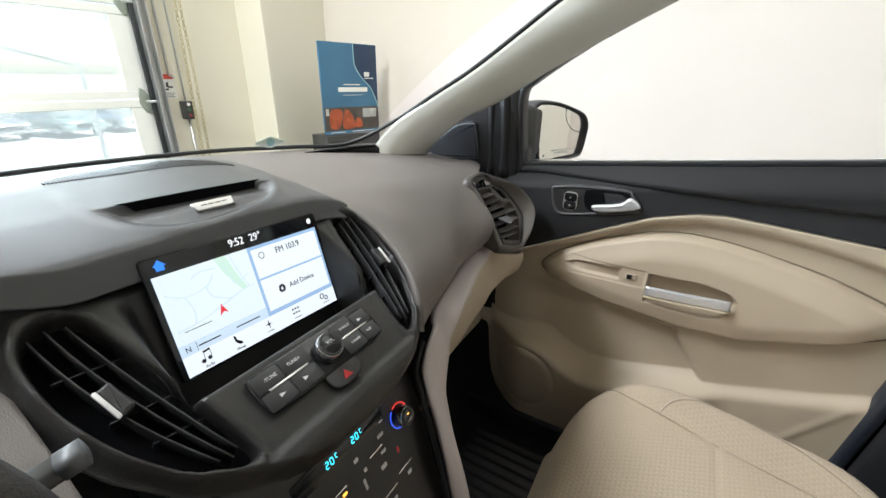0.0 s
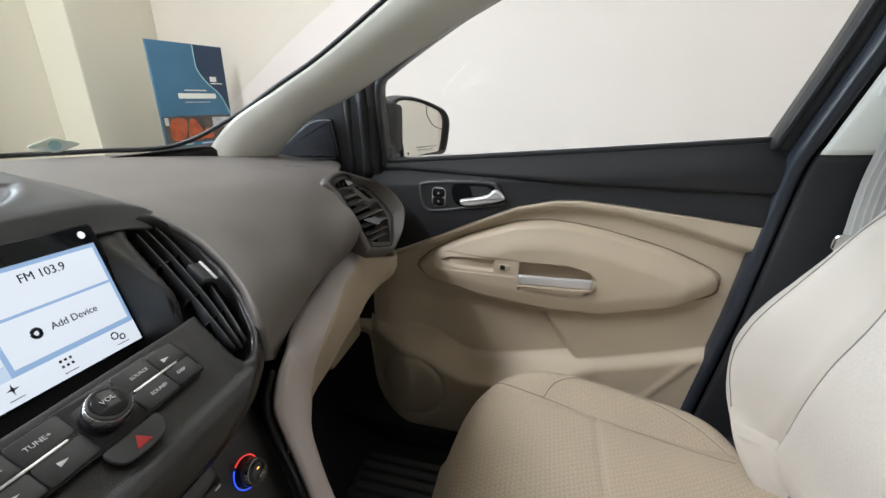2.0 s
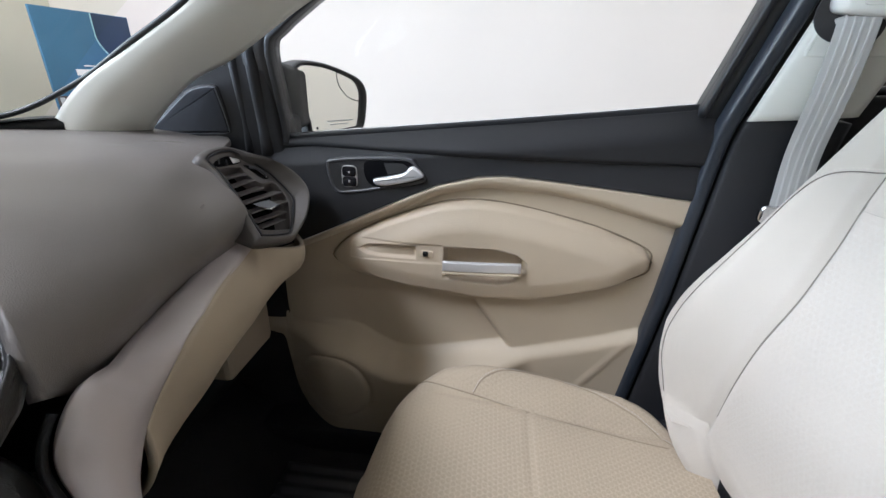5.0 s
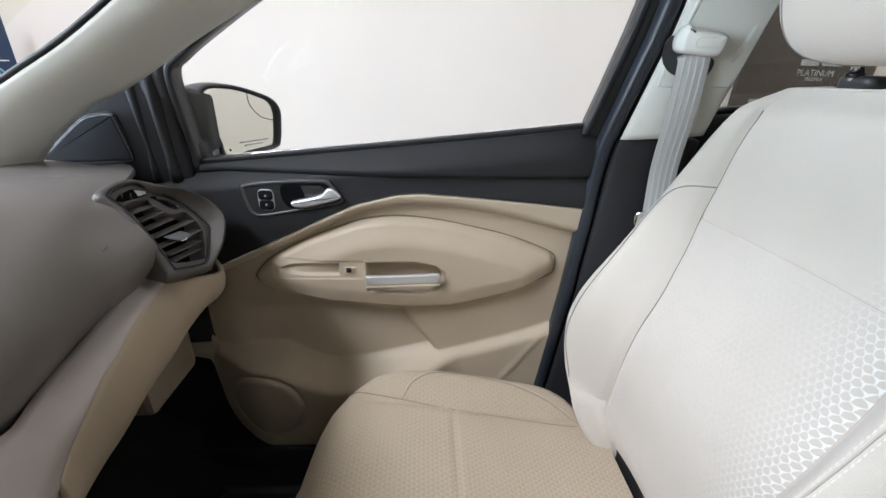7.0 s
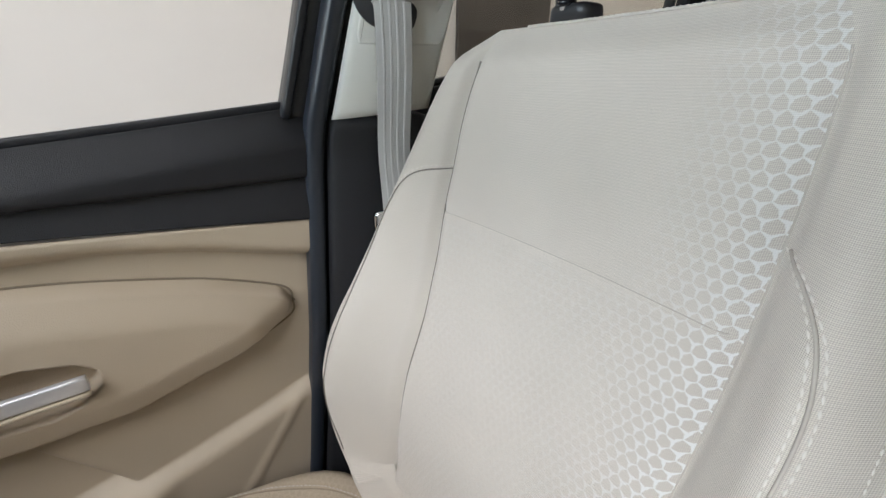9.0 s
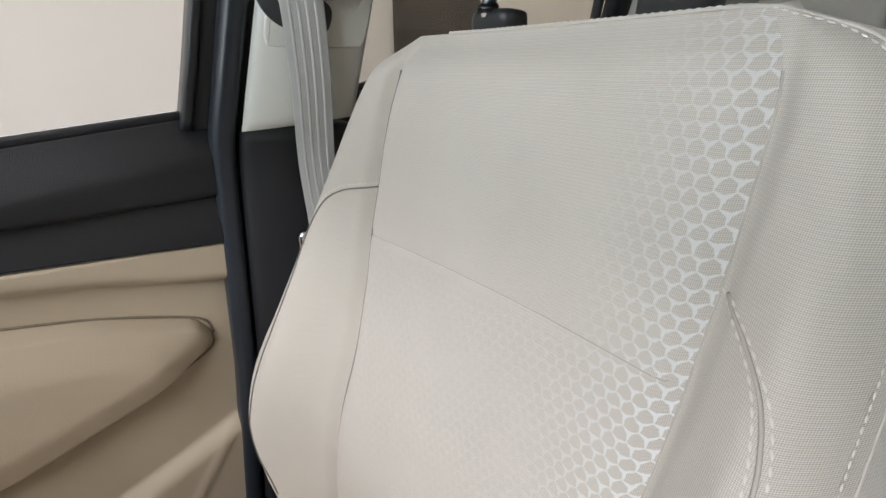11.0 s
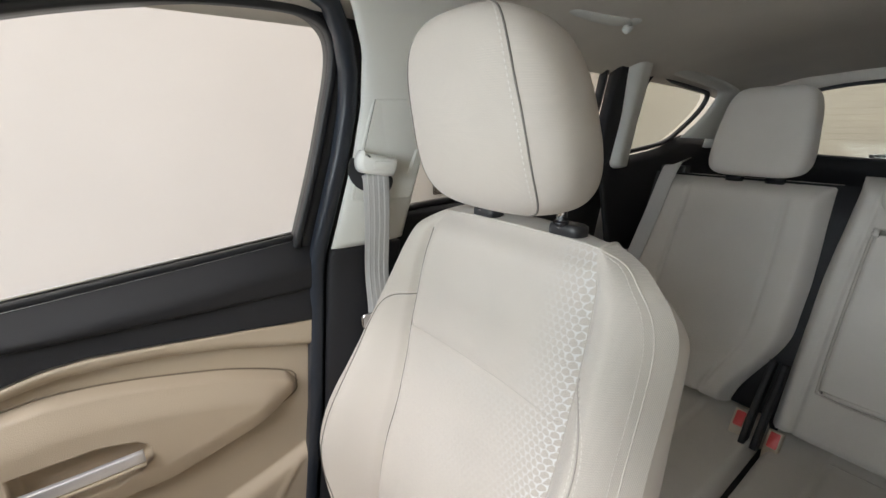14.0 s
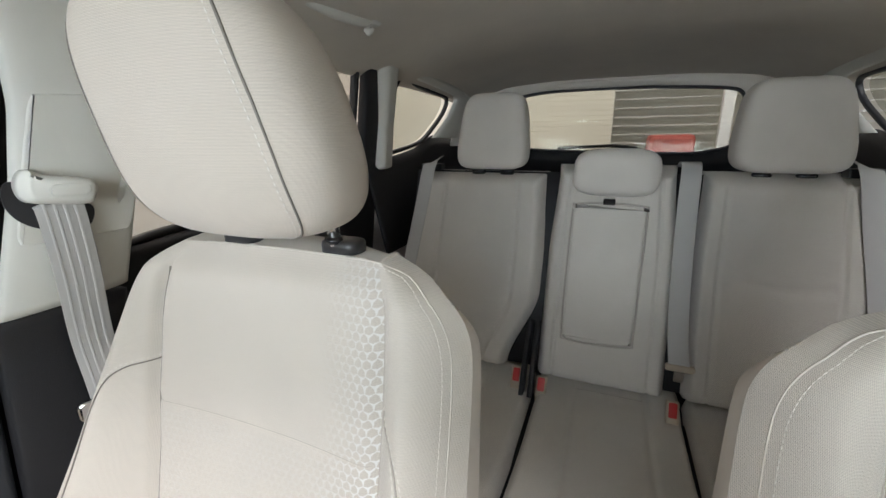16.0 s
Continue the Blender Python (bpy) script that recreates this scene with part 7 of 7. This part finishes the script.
def rear_back(name, x0, x1, z0, z1, lines, bulge=0.014, soft_edge=0.035, mat=REAR_CLOTH, lift=0.0, top_in=0.0, notch=0.0, pinch=()):
    """One padded backrest; lines: seams at these x, as fractions."""
    def fn(u, v):
        z = z0 + (z1 - z0) * v
        ins = top_in * step(0.55, 1.0, v)
        cut_in = notch * step(1.02, 0.80, z)
        x = (x0 + ins + cut_in) + (x1 - x0 - 2 * ins - cut_in) * u
        e = min((x - x0 - ins - cut_in) / soft_edge, (x1 - ins - x) / soft_edge, (z1 - z) / 0.03, (z - z0) / 0.03)
        y = rear_y(z) + lift + bulge * (1 - max(0, 1 - e) ** 2.2) - 0.07 * max(0, 1 - e) ** 2.2
        for q in lines:
            y -= 0.007 * bell(u - q, 0.012)
        for q in pinch:
            y -= 0.007 * bell(z - q - 0.006 * math.sin(9 * u), 0.009) * step(lines[0], lines[0] + 0.05, u) * (1 - step(lines[1] - 0.05, lines[1], u))
        y += 0.0015 * noise.noise(Vector((x * 11, z * 11, 5))) + 0.0022 * noise.noise(Vector((x * 5, z * 16, 2)))
        return Vector((x, y, z))
    surf(name, fn, 90, 60, mat, rear, uv=seat_uv)


rear_back("right_backrest", 0.158, 0.598, 0.80, 1.354, (0.19, 0.73), top_in=0.012, notch=0.075)
rear_back("left_backrest", -0.598, -0.212, 0.80, 1.362, (0.24, 0.86), top_in=0.01, soft_edge=0.024, pinch=(1.108,))
rear_back("centre_backrest", -0.180, 0.152, 0.800, 1.376, (0.14, 0.86), bulge=0.02, soft_edge=0.028, top_in=0.012, notch=0.0)
surf("bench_back", lambda u, v: Vector((-0.6 + 1.2 * u, rear_y(0.8 + 0.55 * v) - 0.075, 0.80 + 0.545 * v)), 8, 8, BLACK, rear, "black bench back", thick=0.03)
# fold-down panel and centre headrest
panel_o = [(p.x, p.y) for p in spline([(0.078, 1.277, 0), (0, 1.282, 0), (-0.09, 1.277, 0), (-0.098, 1.26, 0), (-0.094, 1.1, 0), (-0.090, 0.95, 0), (-0.082, 0.928, 0), (0, 0.922, 0), (0.078, 0.926, 0), (0.088, 0.945, 0), (0.090, 1.1, 0), (0.088, 1.262, 0)], 70, True)]


def on_rear(a, b, d):
    return Vector((a, rear_y(b) + 0.016 + d, b))


fold = plate("armrest_panel", panel_o, on_rear, 0.012, REAR_CLOTH, rear, "fold-down centre armrest panel", bevel=0.010)
tube("panel_seam", [on_rear(a, b, 0.006) for a, b in panel_o], 0.0028, SEAM, fold, n=6, closed=True)
plate("strap_latch", rounded(0.030, 0.016, 0.003, 4, -0.003, 1.286), lambda a, b, d: on_rear(a, b, d + 0.005), 0.010, GLOSS_BLACK, rear, "black pull latch", bevel=0.002)
soft("centre_headrest", (-0.013, -0.222, 1.362), (0.106, 0.046, 0.062), (0.45, 0.55), REAR_CLOTH, rear, "beige centre headrest", nu=48, nv=28)


def rear_headrest(cx_, w, h, zb):
    hd = thing("rear_headrest", "", "")
    hd.parent = rear
    hd["label"] = "beige rear headrest"

    def bend(p):
        t = (p.z + h / 2) / h
        return Vector((p.x * (1.06 - 0.22 * t ** 2), p.y * (1.1 - 0.25 * t) + 0.012 - 0.035 * t, p.z))
    soft("pad", (cx_, -0.292, zb + h / 2), (w / 2, 0.055, h / 2), (0.42, 0.36), REAR_CLOTH, hd, nu=56, nv=32, bend=bend)
    for o in (-0.045, 0.045):
        tube("post", [(cx_ + o, -0.288, 1.325), (cx_ + o, -0.290, 1.40)], 0.006, CHROME, hd, n=10)
        loft("post_guide", [[Vector((cx_ + o + a * k, -0.285 + b * k, z)) for a, b in rounded(0.042, 0.022, 0.009)] for k, z in ((1, 1.345), (1, 1.359), (0.8, 1.364))], GLOSS_BLACK, hd)


rear_headrest(0.340, 0.206, 0.222, 1.362)
rear_headrest(-0.392, 0.225, 0.220, 1.364)


def rear_cushion(name, x0, x1, lines, y1=0.42):
    def fn(u, v):
        x, y = x0 + (x1 - x0) * u, -0.14 + (y1 + 0.14) * v
        e = min((x - x0) / 0.022, (x1 - x) / 0.022, (y1 - y) / 0.06, 1)
        z = 0.765 + 0.03 * step(0.1, 0.4, y) + 0.014 * (1 - max(0, 1 - e) ** 2.2) - 0.035 * max(0, 1 - e) ** 2.2 + 0.02 * (1 - step(-0.14, -0.06, y))
        for q in lines:
            z -= 0.006 * bell(u - q, 0.014)
        z += 0.0015 * noise.noise(Vector((x * 10, y * 10, 9)))
        return Vector((x, y, z))
    surf(name, fn, 70, 50, REAR_CLOTH, rear, uv=cush_uv)
    return fn


rear_cushion("right_cushion", 0.150, 0.60, (0.3, 0.72))
fcc = rear_cushion("centre_cushion", -0.225, 0.144, (0.24, 0.72))
rear_cushion("left_cushion", -0.60, -0.229, (0.25, 0.7))
tube("cushion_seam", [fcc(u, 0.10) + Vector((0, 0, 0.0005)) for u in np.linspace(0.26, 0.70, 20)], 0.0016, SEAM, rear, n=5)
box("bench_base", (-0.6, -0.1, FLOOR_Z), (0.6, 0.34, 0.74), BLACK, rear, bevel=0.02)


def buckle(x, y, z, tilt, lean=0.0):
    b = thing("belt_buckle", "cream belt buckle with red release button", "belt buckle", group="rear belt buckles")
    m = Matrix.Translation((x, y, z)) @ pose(0, 0, 0, tilt, lean, 0)
    loft("body", [[m @ Vector((a * k, c * k, zz)) for a, c in rounded(0.029, 0.021, 0.005)] for k, zz in ((0.82, -0.05), (1, -0.026), (1, 0.020), (0.93, 0.024), (0.6, 0.0245))], TAN_SOFT, b)
    plate("release_button", rounded(0.019, 0.036, 0.003, 5), lambda a, c, d: m @ Vector((a, 0.0095 + d, c + 0.002)), 0.0022, RED, b, "red release button", bevel=0.0008)
    sweep("stalk", [m @ Vector((0, 0, -0.045)), m @ Vector((0, -0.02, -0.10))], rounded(0.003, 0.03, 0.001, 3), (0, 1, 0.2), BLACK, b)


buckle(0.196, -0.056, 0.806, 28)
buckle(0.126, -0.050, 0.794, 28)
buckle(-0.192, -0.045, 0.800, 28)
trim_ = thing("split_hinge_cover", "black plastic hinge cover between the rear seats", "hinge cover")
for x in (0.152, 0.175):
    sweep("cover", spline([(x, -0.02, 0.77), (x, -0.055, 0.84), (x, -0.098, 0.90), (x, -0.125, 0.95)], 16), rounded(0.04, 0.013, 0.005), (0, 1, 0.3), BLACK, trim_)

# belts of the rear bench
cb = thing("centre_rear_belt", "grey centre seat belt over the rear backrest", "seat belt")
cpath = spline([(-0.188, -0.33, 1.372), (-0.188, -0.275, 1.388), (-0.188, -0.236, 1.372), (-0.186, -0.205, 1.28), (-0.186, -0.160, 1.13), (-0.189, -0.108, 0.99), (-0.198, -0.078, 0.905)], 40)
sweep("webbing", cpath, rounded(0.0016, 0.046, 0.0007, 3), (0, 1, 0.3), WEBBING, cb)
plate("tongue", rounded(0.066, 0.018, 0.007, 5, -0.201, 0.900), lambda a, b, d: Vector((a, -0.085 + d, b)), 0.010, TAN_SOFT, cb, "cream belt tongue", bevel=0.003)
plate("tongue_blade", rounded(0.022, 0.030, 0.004, 4, -0.200, 0.878), lambda a, b, d: Vector((a, -0.080 + d, b)), 0.004, CHROME, cb, bevel=0.001)
ob_ = thing("outer_rear_belt", "grey outer seat belt lying on the rear backrest", "seat belt")
sweep("webbing", spline([(0.545, -0.34, 1.385), (0.535, -0.268, 1.380), (0.535, -0.232, 1.362), (0.548, -0.20, 1.25), (0.565, -0.15, 1.10), (0.578, -0.08, 0.92)], 40), rounded(0.0016, 0.046, 0.0007, 3), (0.1, 1, 0.3), WEBBING, ob_)
box("belt_guide", (0.505, -0.30, 1.355), (0.575, -0.262, 1.376), BLACK_SMOOTH, ob_)
ob2 = copy_thing(ob_, Matrix.Translation((0, 0, 0)))
for o in ob2.children:
    me = o.data.copy()
    me.transform(Matrix.Diagonal((-1, 1, 1, 1)))
    me.flip_normals()
    o.data = me
# ---- rear sides and tail ----
def glass_side(s, name, outline, mat):
    ob = plate(name, outline, lambda a, b, d: Vector((s * (side_x(b) + 0.035 + d), a, b)), 0.004, mat, None, bevel=0.0005)
    ob.visible_shadow = False
    return ob


RDOOR = [(0.66, 1.282), (0.50, 1.294), (0.30, 1.306), (0.10, 1.318), (-0.06, 1.330), (-0.094, 1.350), (-0.078, 1.45), (-0.054, 1.552), (-0.028, 1.642), (-0.008, 1.655), (0.1, 1.656), (0.3, 1.657), (0.5, 1.655), (0.64, 1.64), (0.66, 1.5)]
QUART = [(-0.190, 1.400), (-0.222, 1.52), (-0.255, 1.634), (-0.32, 1.636), (-0.419, 1.628), (-0.55, 1.620), (-0.672, 1.612), (-0.694, 1.575), (-0.655, 1.52), (-0.567, 1.459), (-0.486, 1.432), (-0.33, 1.411)]
for s in (1, -1):
    side = "right" if s > 0 else "left"
    cab = thing("rear_side_trim", f"black and cream cabin trim of the {side} rear side".replace("right ", "kerbside ").replace("left ", "driver's "), "side trim")

    def at_side(a, b, d, off=0.0):
        return Vector((s * (side_x(b) + off - d), a, b))
    # rear door: black upper panel, tan lower panel
    plate("rear_door_upper", [(0.60, 1.06), (-0.18, 1.06), (-0.18, 1.352), (-0.08, 1.343), (0.05, 1.325), (0.3, 1.303), (0.6, 1.283)], lambda a, b, d: at_side(a, b, d, 0.015), 0.04, BLACK, cab, "black rear door upper trim", bevel=0.012)
    plate("rear_door_lower", [(0.60, 0.47), (0.0, 0.47), (-0.18, 0.70), (-0.18, 1.058), (0.60, 1.058)], lambda a, b, d: at_side(a, b, d, 0.015), 0.045, TAN, cab, "tan rear door lower trim", bevel=0.012)
    rw = [Vector((s * (side_x(p.y) + 0.02), p.x, p.y)) for p in spline([(*p, 0) for p in RDOOR], 80, True)]
    sweep("rear_window_frame", rw, [(-0.010, -0.003), (0.010, -0.003), (0.010, 0.009), (-0.010, 0.009)] if s > 0 else [(-0.010, 0.003), (0.010, 0.003), (0.010, -0.009), (-0.010, -0.009)], (1, 0, 0), BLACK_SMOOTH, cab, closed=True)
    qw = [Vector((s * (side_x(p.y) + 0.012), p.x, p.y)) for p in spline([(*p, 0) for p in QUART], 70, True)]
    sweep("quarter_seal", qw, rounded(0.016, 0.014, 0.005), (1, 0, 0), RUBBER, cab, closed=True)
    # trim between the two windows: black door edge, cream pillar
    plate("door_edge", [(-0.115, 1.30), (-0.212, 1.30), (-0.190, 1.42), (-0.160, 1.53), (-0.118, 1.645), (-0.11, 1.69), (-0.03, 1.69), (-0.030, 1.662), (-0.050, 1.640), (-0.076, 1.55), (-0.100, 1.45)], lambda a, b, d: at_side(a, b, d, 0.02), 0.03, BLACK, cab, bevel=0.008)
    pf = spline([(-0.080, 1.69, 0), (-0.094, 1.632, 0), (-0.140, 1.517, 0), (-0.162, 1.43, 0), (-0.178, 1.362, 0)], 24)
    pb = spline([(-0.172, 1.69, 0), (-0.181, 1.644, 0), (-0.215, 1.52, 0), (-0.236, 1.43, 0), (-0.254, 1.361, 0)], 24)
    surf("pillar_cream", lambda u, v: Vector((s * (side_x(pf[round(v * 23)].y) - 0.035 + 0.034 * abs(2 * u - 1) ** 5 + 0.02 * step(0.975, 1.0, v)), *pf[round(v * 23)].lerp(pb[round(v * 23)], u)[:2])), 22, [k / 23 for k in range(24)], CREAM, cab, "cream pillar trim", thick=0.005 * s)
    # cream surround over the quarter glass to the tail
    up = spline([(-0.20, 1.69, 0), (-0.45, 1.672, 0), (-0.70, 1.648, 0), (-0.93, 1.61, 0), (-1.02, 1.53, 0), (-0.98, 1.45, 0)], 30)
    dn = spline([(-0.20, 1.648, 0), (-0.42, 1.638, 0), (-0.62, 1.627, 0), (-0.690, 1.618, 0), (-0.704, 1.585, 0), (-0.665, 1.52, 0), (-0.575, 1.455, 0)], 30)
    surf("quarter_trim", lambda u, v: Vector((s * (side_x(up[round(u * 29)].lerp(dn[round(u * 29)], v).y) - 0.012 - 0.03 * math.sin(math.pi * v)), *up[round(u * 29)].lerp(dn[round(u * 29)], v)[:2])), [k / 29 for k in range(30)], 10, CREAM, cab, "cream trim round the quarter window", thick=0.004 * s)
    lo = spline([(-0.13, 1.10, 0), (-0.5, 1.10, 0), (-0.8, 1.12, 0), (-1.10, 1.16, 0)], 30)
    hi = spline([(-0.13, 1.355, 0), (-0.20, 1.391, 0), (-0.33, 1.402, 0), (-0.48, 1.422, 0), (-0.57, 1.450, 0), (-0.66, 1.468, 0), (-0.8, 1.46, 0), (-1.10, 1.42, 0)], 30)
    surf("cargo_upper", lambda u, v: Vector((s * (side_x(1.3) - 0.03 - 0.06 * (1 - v)), *lo[round(u * 29)].lerp(hi[round(u * 29)], v)[:2])), [k / 29 for k in range(30)], 10, BLACK, cab, "black cargo side trim", thick=0.01 * s)
    surf("tail_pillar", lambda u, v: Vector((s * (0.655 - 0.16 * u - 0.04 * (1 - u) * v), -0.75 - 0.32 * u - 0.10 * math.sin(math.pi * u / 2), 1.42 + 0.23 * v)), 12, 12, CREAM, cab, "cream tail pillar trim", thick=0.01 * s)
    ob = glass_side(s, "rear_window", [(p.y, p.z) for p in rw], TINTED if s else GLASS)
    ob.parent = cab
    ob = glass_side(s, "quarter_window", [(p.y, p.z) for p in qw], TINTED)
    ob.parent = cab
    surf("outer_skin", lambda u, v: Vector((s * (0.84 + 0.02 * math.sin(math.pi * v)), -1.2 + (1.9 if s > 0 else 2.95) * u, 0.42 + 0.78 * v)), 10, 8, SILVER, cab, "silver painted outer skin", thick=0.01 * s)

# ---- driver's side, closed ----
dd = thing("driver_door", "closed driver's door trimmed in black and tan", "car door")
for o in [c for c in door.children if c.name.split(".")[0] in ("lower_trim", "upper_trim", "armrest_pad", "window_frame", "window_seal", "window_pane", "quarter_trim")]:
    me = o.data.copy()
    me.transform(Matrix.Diagonal((-1, 1, 1, 1)))
    me.flip_normals()
    c = new(o.name.split(".")[0], me)
    c.parent = dd
    c.visible_shadow = o.visible_shadow
    if o.get("label"):
        c["label"] = o["label"]
for src, nm, lb in ((bp, "b_pillar_trim", "cream and black centre pillar trim on the driver's side"), (ap, "a_pillar_trim", "cream windscreen pillar trim on the driver's side")):
    t2 = thing(nm, lb, "pillar trim")
    for o in src.children:
        me = o.data.copy()
        me.transform(Matrix.Diagonal((-1, 1, 1, 1)))
        me.flip_normals()
        c = new(o.name.split(".")[0], me)
        c.parent = t2

# ---- tailgate and cargo ----
tail = thing("tailgate", "tailgate with a wide curved rear window", "tailgate")
RW = [(0.443, 1.57), (0.427, 1.608), (0.368, 1.629), (0.251, 1.642), (0.026, 1.646), (-0.18, 1.640), (-0.381, 1.622), (-0.430, 1.594), (-0.444, 1.553), (-0.437, 1.453), (-0.419, 1.411), (-0.315, 1.384), (-0.196, 1.381), (0.05, 1.386), (0.288, 1.394), (0.38, 1.404), (0.428, 1.44), (0.446, 1.51)]
rwin = spline([(*p, 0) for p in RW], 90, True)


def tail_y(x, z):
    return -1.02 + 0.10 * (x / 0.45) ** 2 * 0.6 + 0.15 * (z - 1.4)


def surround_row(p, k):
    if k == 0:
        return Vector((p.x, tail_y(p.x, p.y), p.y))
    if k == 3:
        return Vector((max(-0.72, min(0.72, p.x * 1.7)), tail_y(p.x, p.y) - 0.02, 1.45 + (p.y - 1.5) * 2.2))
    g, h, o = ((1.05, 1.10, 0.018), (1.2, 1.35, 0.02))[k - 1]
    return Vector((p.x * g, tail_y(p.x, p.y) + o, 1.52 + (p.y - 1.52) * h))


ring_ = [p for p in rwin]
top_ids = [i for i, p in enumerate(ring_) if p.y > 1.47]
cut_ = next(k for k in range(len(top_ids)) if top_ids[k] != top_ids[k - 1] + 1 and k) if any(b - a > 1 for a, b in zip(top_ids, top_ids[1:])) else 0
upper_ids = top_ids[cut_:] + top_ids[:cut_]
first, last = upper_ids[0], upper_ids[-1]
lower_ids = [(last + k) % len(ring_) for k in range((first - last) % len(ring_) + 1)]
for ids, mat, lb in ((upper_ids, HEADLINER, "grey cloth lining over the rear window"), (lower_ids, BLACK, "black tailgate trim under the rear window")):
    surf("window_surround", lambda u, v: surround_row(ring_[ids[round(u * (len(ids) - 1))]], round(v * 3)), len(ids), 4, mat, tail, lb)
tube("window_seal", [Vector((p.x, tail_y(p.x, p.y) + 0.004, p.y)) for p in rwin], 0.007, RUBBER, tail, closed=True)
rg = plate("rear_window", [(p.x, p.y) for p in rwin], lambda a, b, d: Vector((a, tail_y(a, b) - 0.012 - d, b)), 0.004, TINTED, tail, bevel=0.0005)
rg.visible_shadow = False
WIRE = material("brown_heater_wire", (0.30, 0.26, 0.20), 0.7)
for k in range(11):
    z = 1.415 + k * 0.021
    xs = [p.x for p in rwin if abs(p.y - z) < 0.02]
    if xs:
        tube("heater_wire", [(x, tail_y(x, z) - 0.010, z) for x in np.linspace(min(xs) + 0.01, max(xs) - 0.01, 10)], 0.0004, WIRE, rg, n=4)
sweep("rear_wiper", spline([(0.24, -1.045, 1.402), (0.10, -1.05, 1.408), (0.0, -1.05, 1.412), (-0.10, -1.05, 1.400)], 20), rounded(0.014, 0.012, 0.004), (0, 0, 1), RUBBER, tail)
sweep("header_lip", spline([(0.60, -0.86, 1.60), (0.46, -0.955, 1.645), (0.3, -0.965, 1.660), (0.0, -0.97, 1.664), (-0.3, -0.965, 1.660), (-0.46, -0.955, 1.645), (-0.60, -0.86, 1.60)], 40), rounded(0.03, 0.035, 0.012), (0, 0, 1), HEADLINER, tail, "grey cloth roof lip")
box("lower_panel", (-0.74, -1.16, 0.42), (0.74, -1.06, 1.36), BLACK, tail, bevel=0.03)
shelf = thing("cargo_cover", "black cargo cover behind the rear seat", "cargo cover")
surf("blind", lambda u, v: Vector((-0.60 + 1.2 * u, -1.05 + 0.68 * v, 1.285 + 0.004 * math.sin(9 * u))), 20, 10, BLACK, shelf, thick=0.02)
tube("roller", [(-0.58, -0.385, 1.300), (0.58, -0.385, 1.300)], 0.024, BLACK_SMOOTH, shelf, n=16)

# grab handle at the roof side
grab = thing("grab_handle", "grey folded roof grab handle with a coat hook", "grab handle")
tube("bar", spline([(0.52, 0.34, 1.698), (0.505, 0.33, 1.688), (0.498, 0.27, 1.682), (0.490, 0.20, 1.682), (0.488, 0.17, 1.688), (0.495, 0.155, 1.698)], 30), 0.0115, CREAM, grab, n=12)
for x, y in ((0.515, 0.345), (0.492, 0.15)):
    soft("mount", (x, y, 1.696), (0.024, 0.022, 0.016), (0.6, 0.6), CREAM, grab, nu=20, nv=12)
tube("coat_hook", spline([(0.492, 0.165, 1.695), (0.490, 0.16, 1.682), (0.486, 0.158, 1.674), (0.494, 0.156, 1.668)], 12), 0.009, CREAM, grab, n=10)

# hanging tag and sticker at the windscreen foot
PALE_FILM = material("pale_film_print", (0.72, 0.80, 0.78), 0.4, vary=0.1)
tag = thing("windscreen_sticker", "pale blue round sticker low on the windscreen", "sticker")
plate("disc", [(p.x, p.y) for p in spline([(-0.035, 0, 0), (-0.012, 0.010, 0), (0, 0.014, 0), (0.012, 0.010, 0), (0.035, 0, 0), (0.012, -0.009, 0), (0, -0.012, 0), (-0.012, -0.009, 0)], 30, True)], on(frame_at((0.385, 2.02, 1.228), (0.95, -0.3, 0), (0, -0.3, 0.95))), 0.001, PALE_FILM, tag, bevel=0.0003)
plate("disc_centre", [(p[0], p[1]) for p in circle(0.009, 20)], on(frame_at((0.385, 2.0185, 1.2285), (0.95, -0.3, 0), (0, -0.3, 0.95))), 0.001, CYAN, tag, bevel=0.0003)
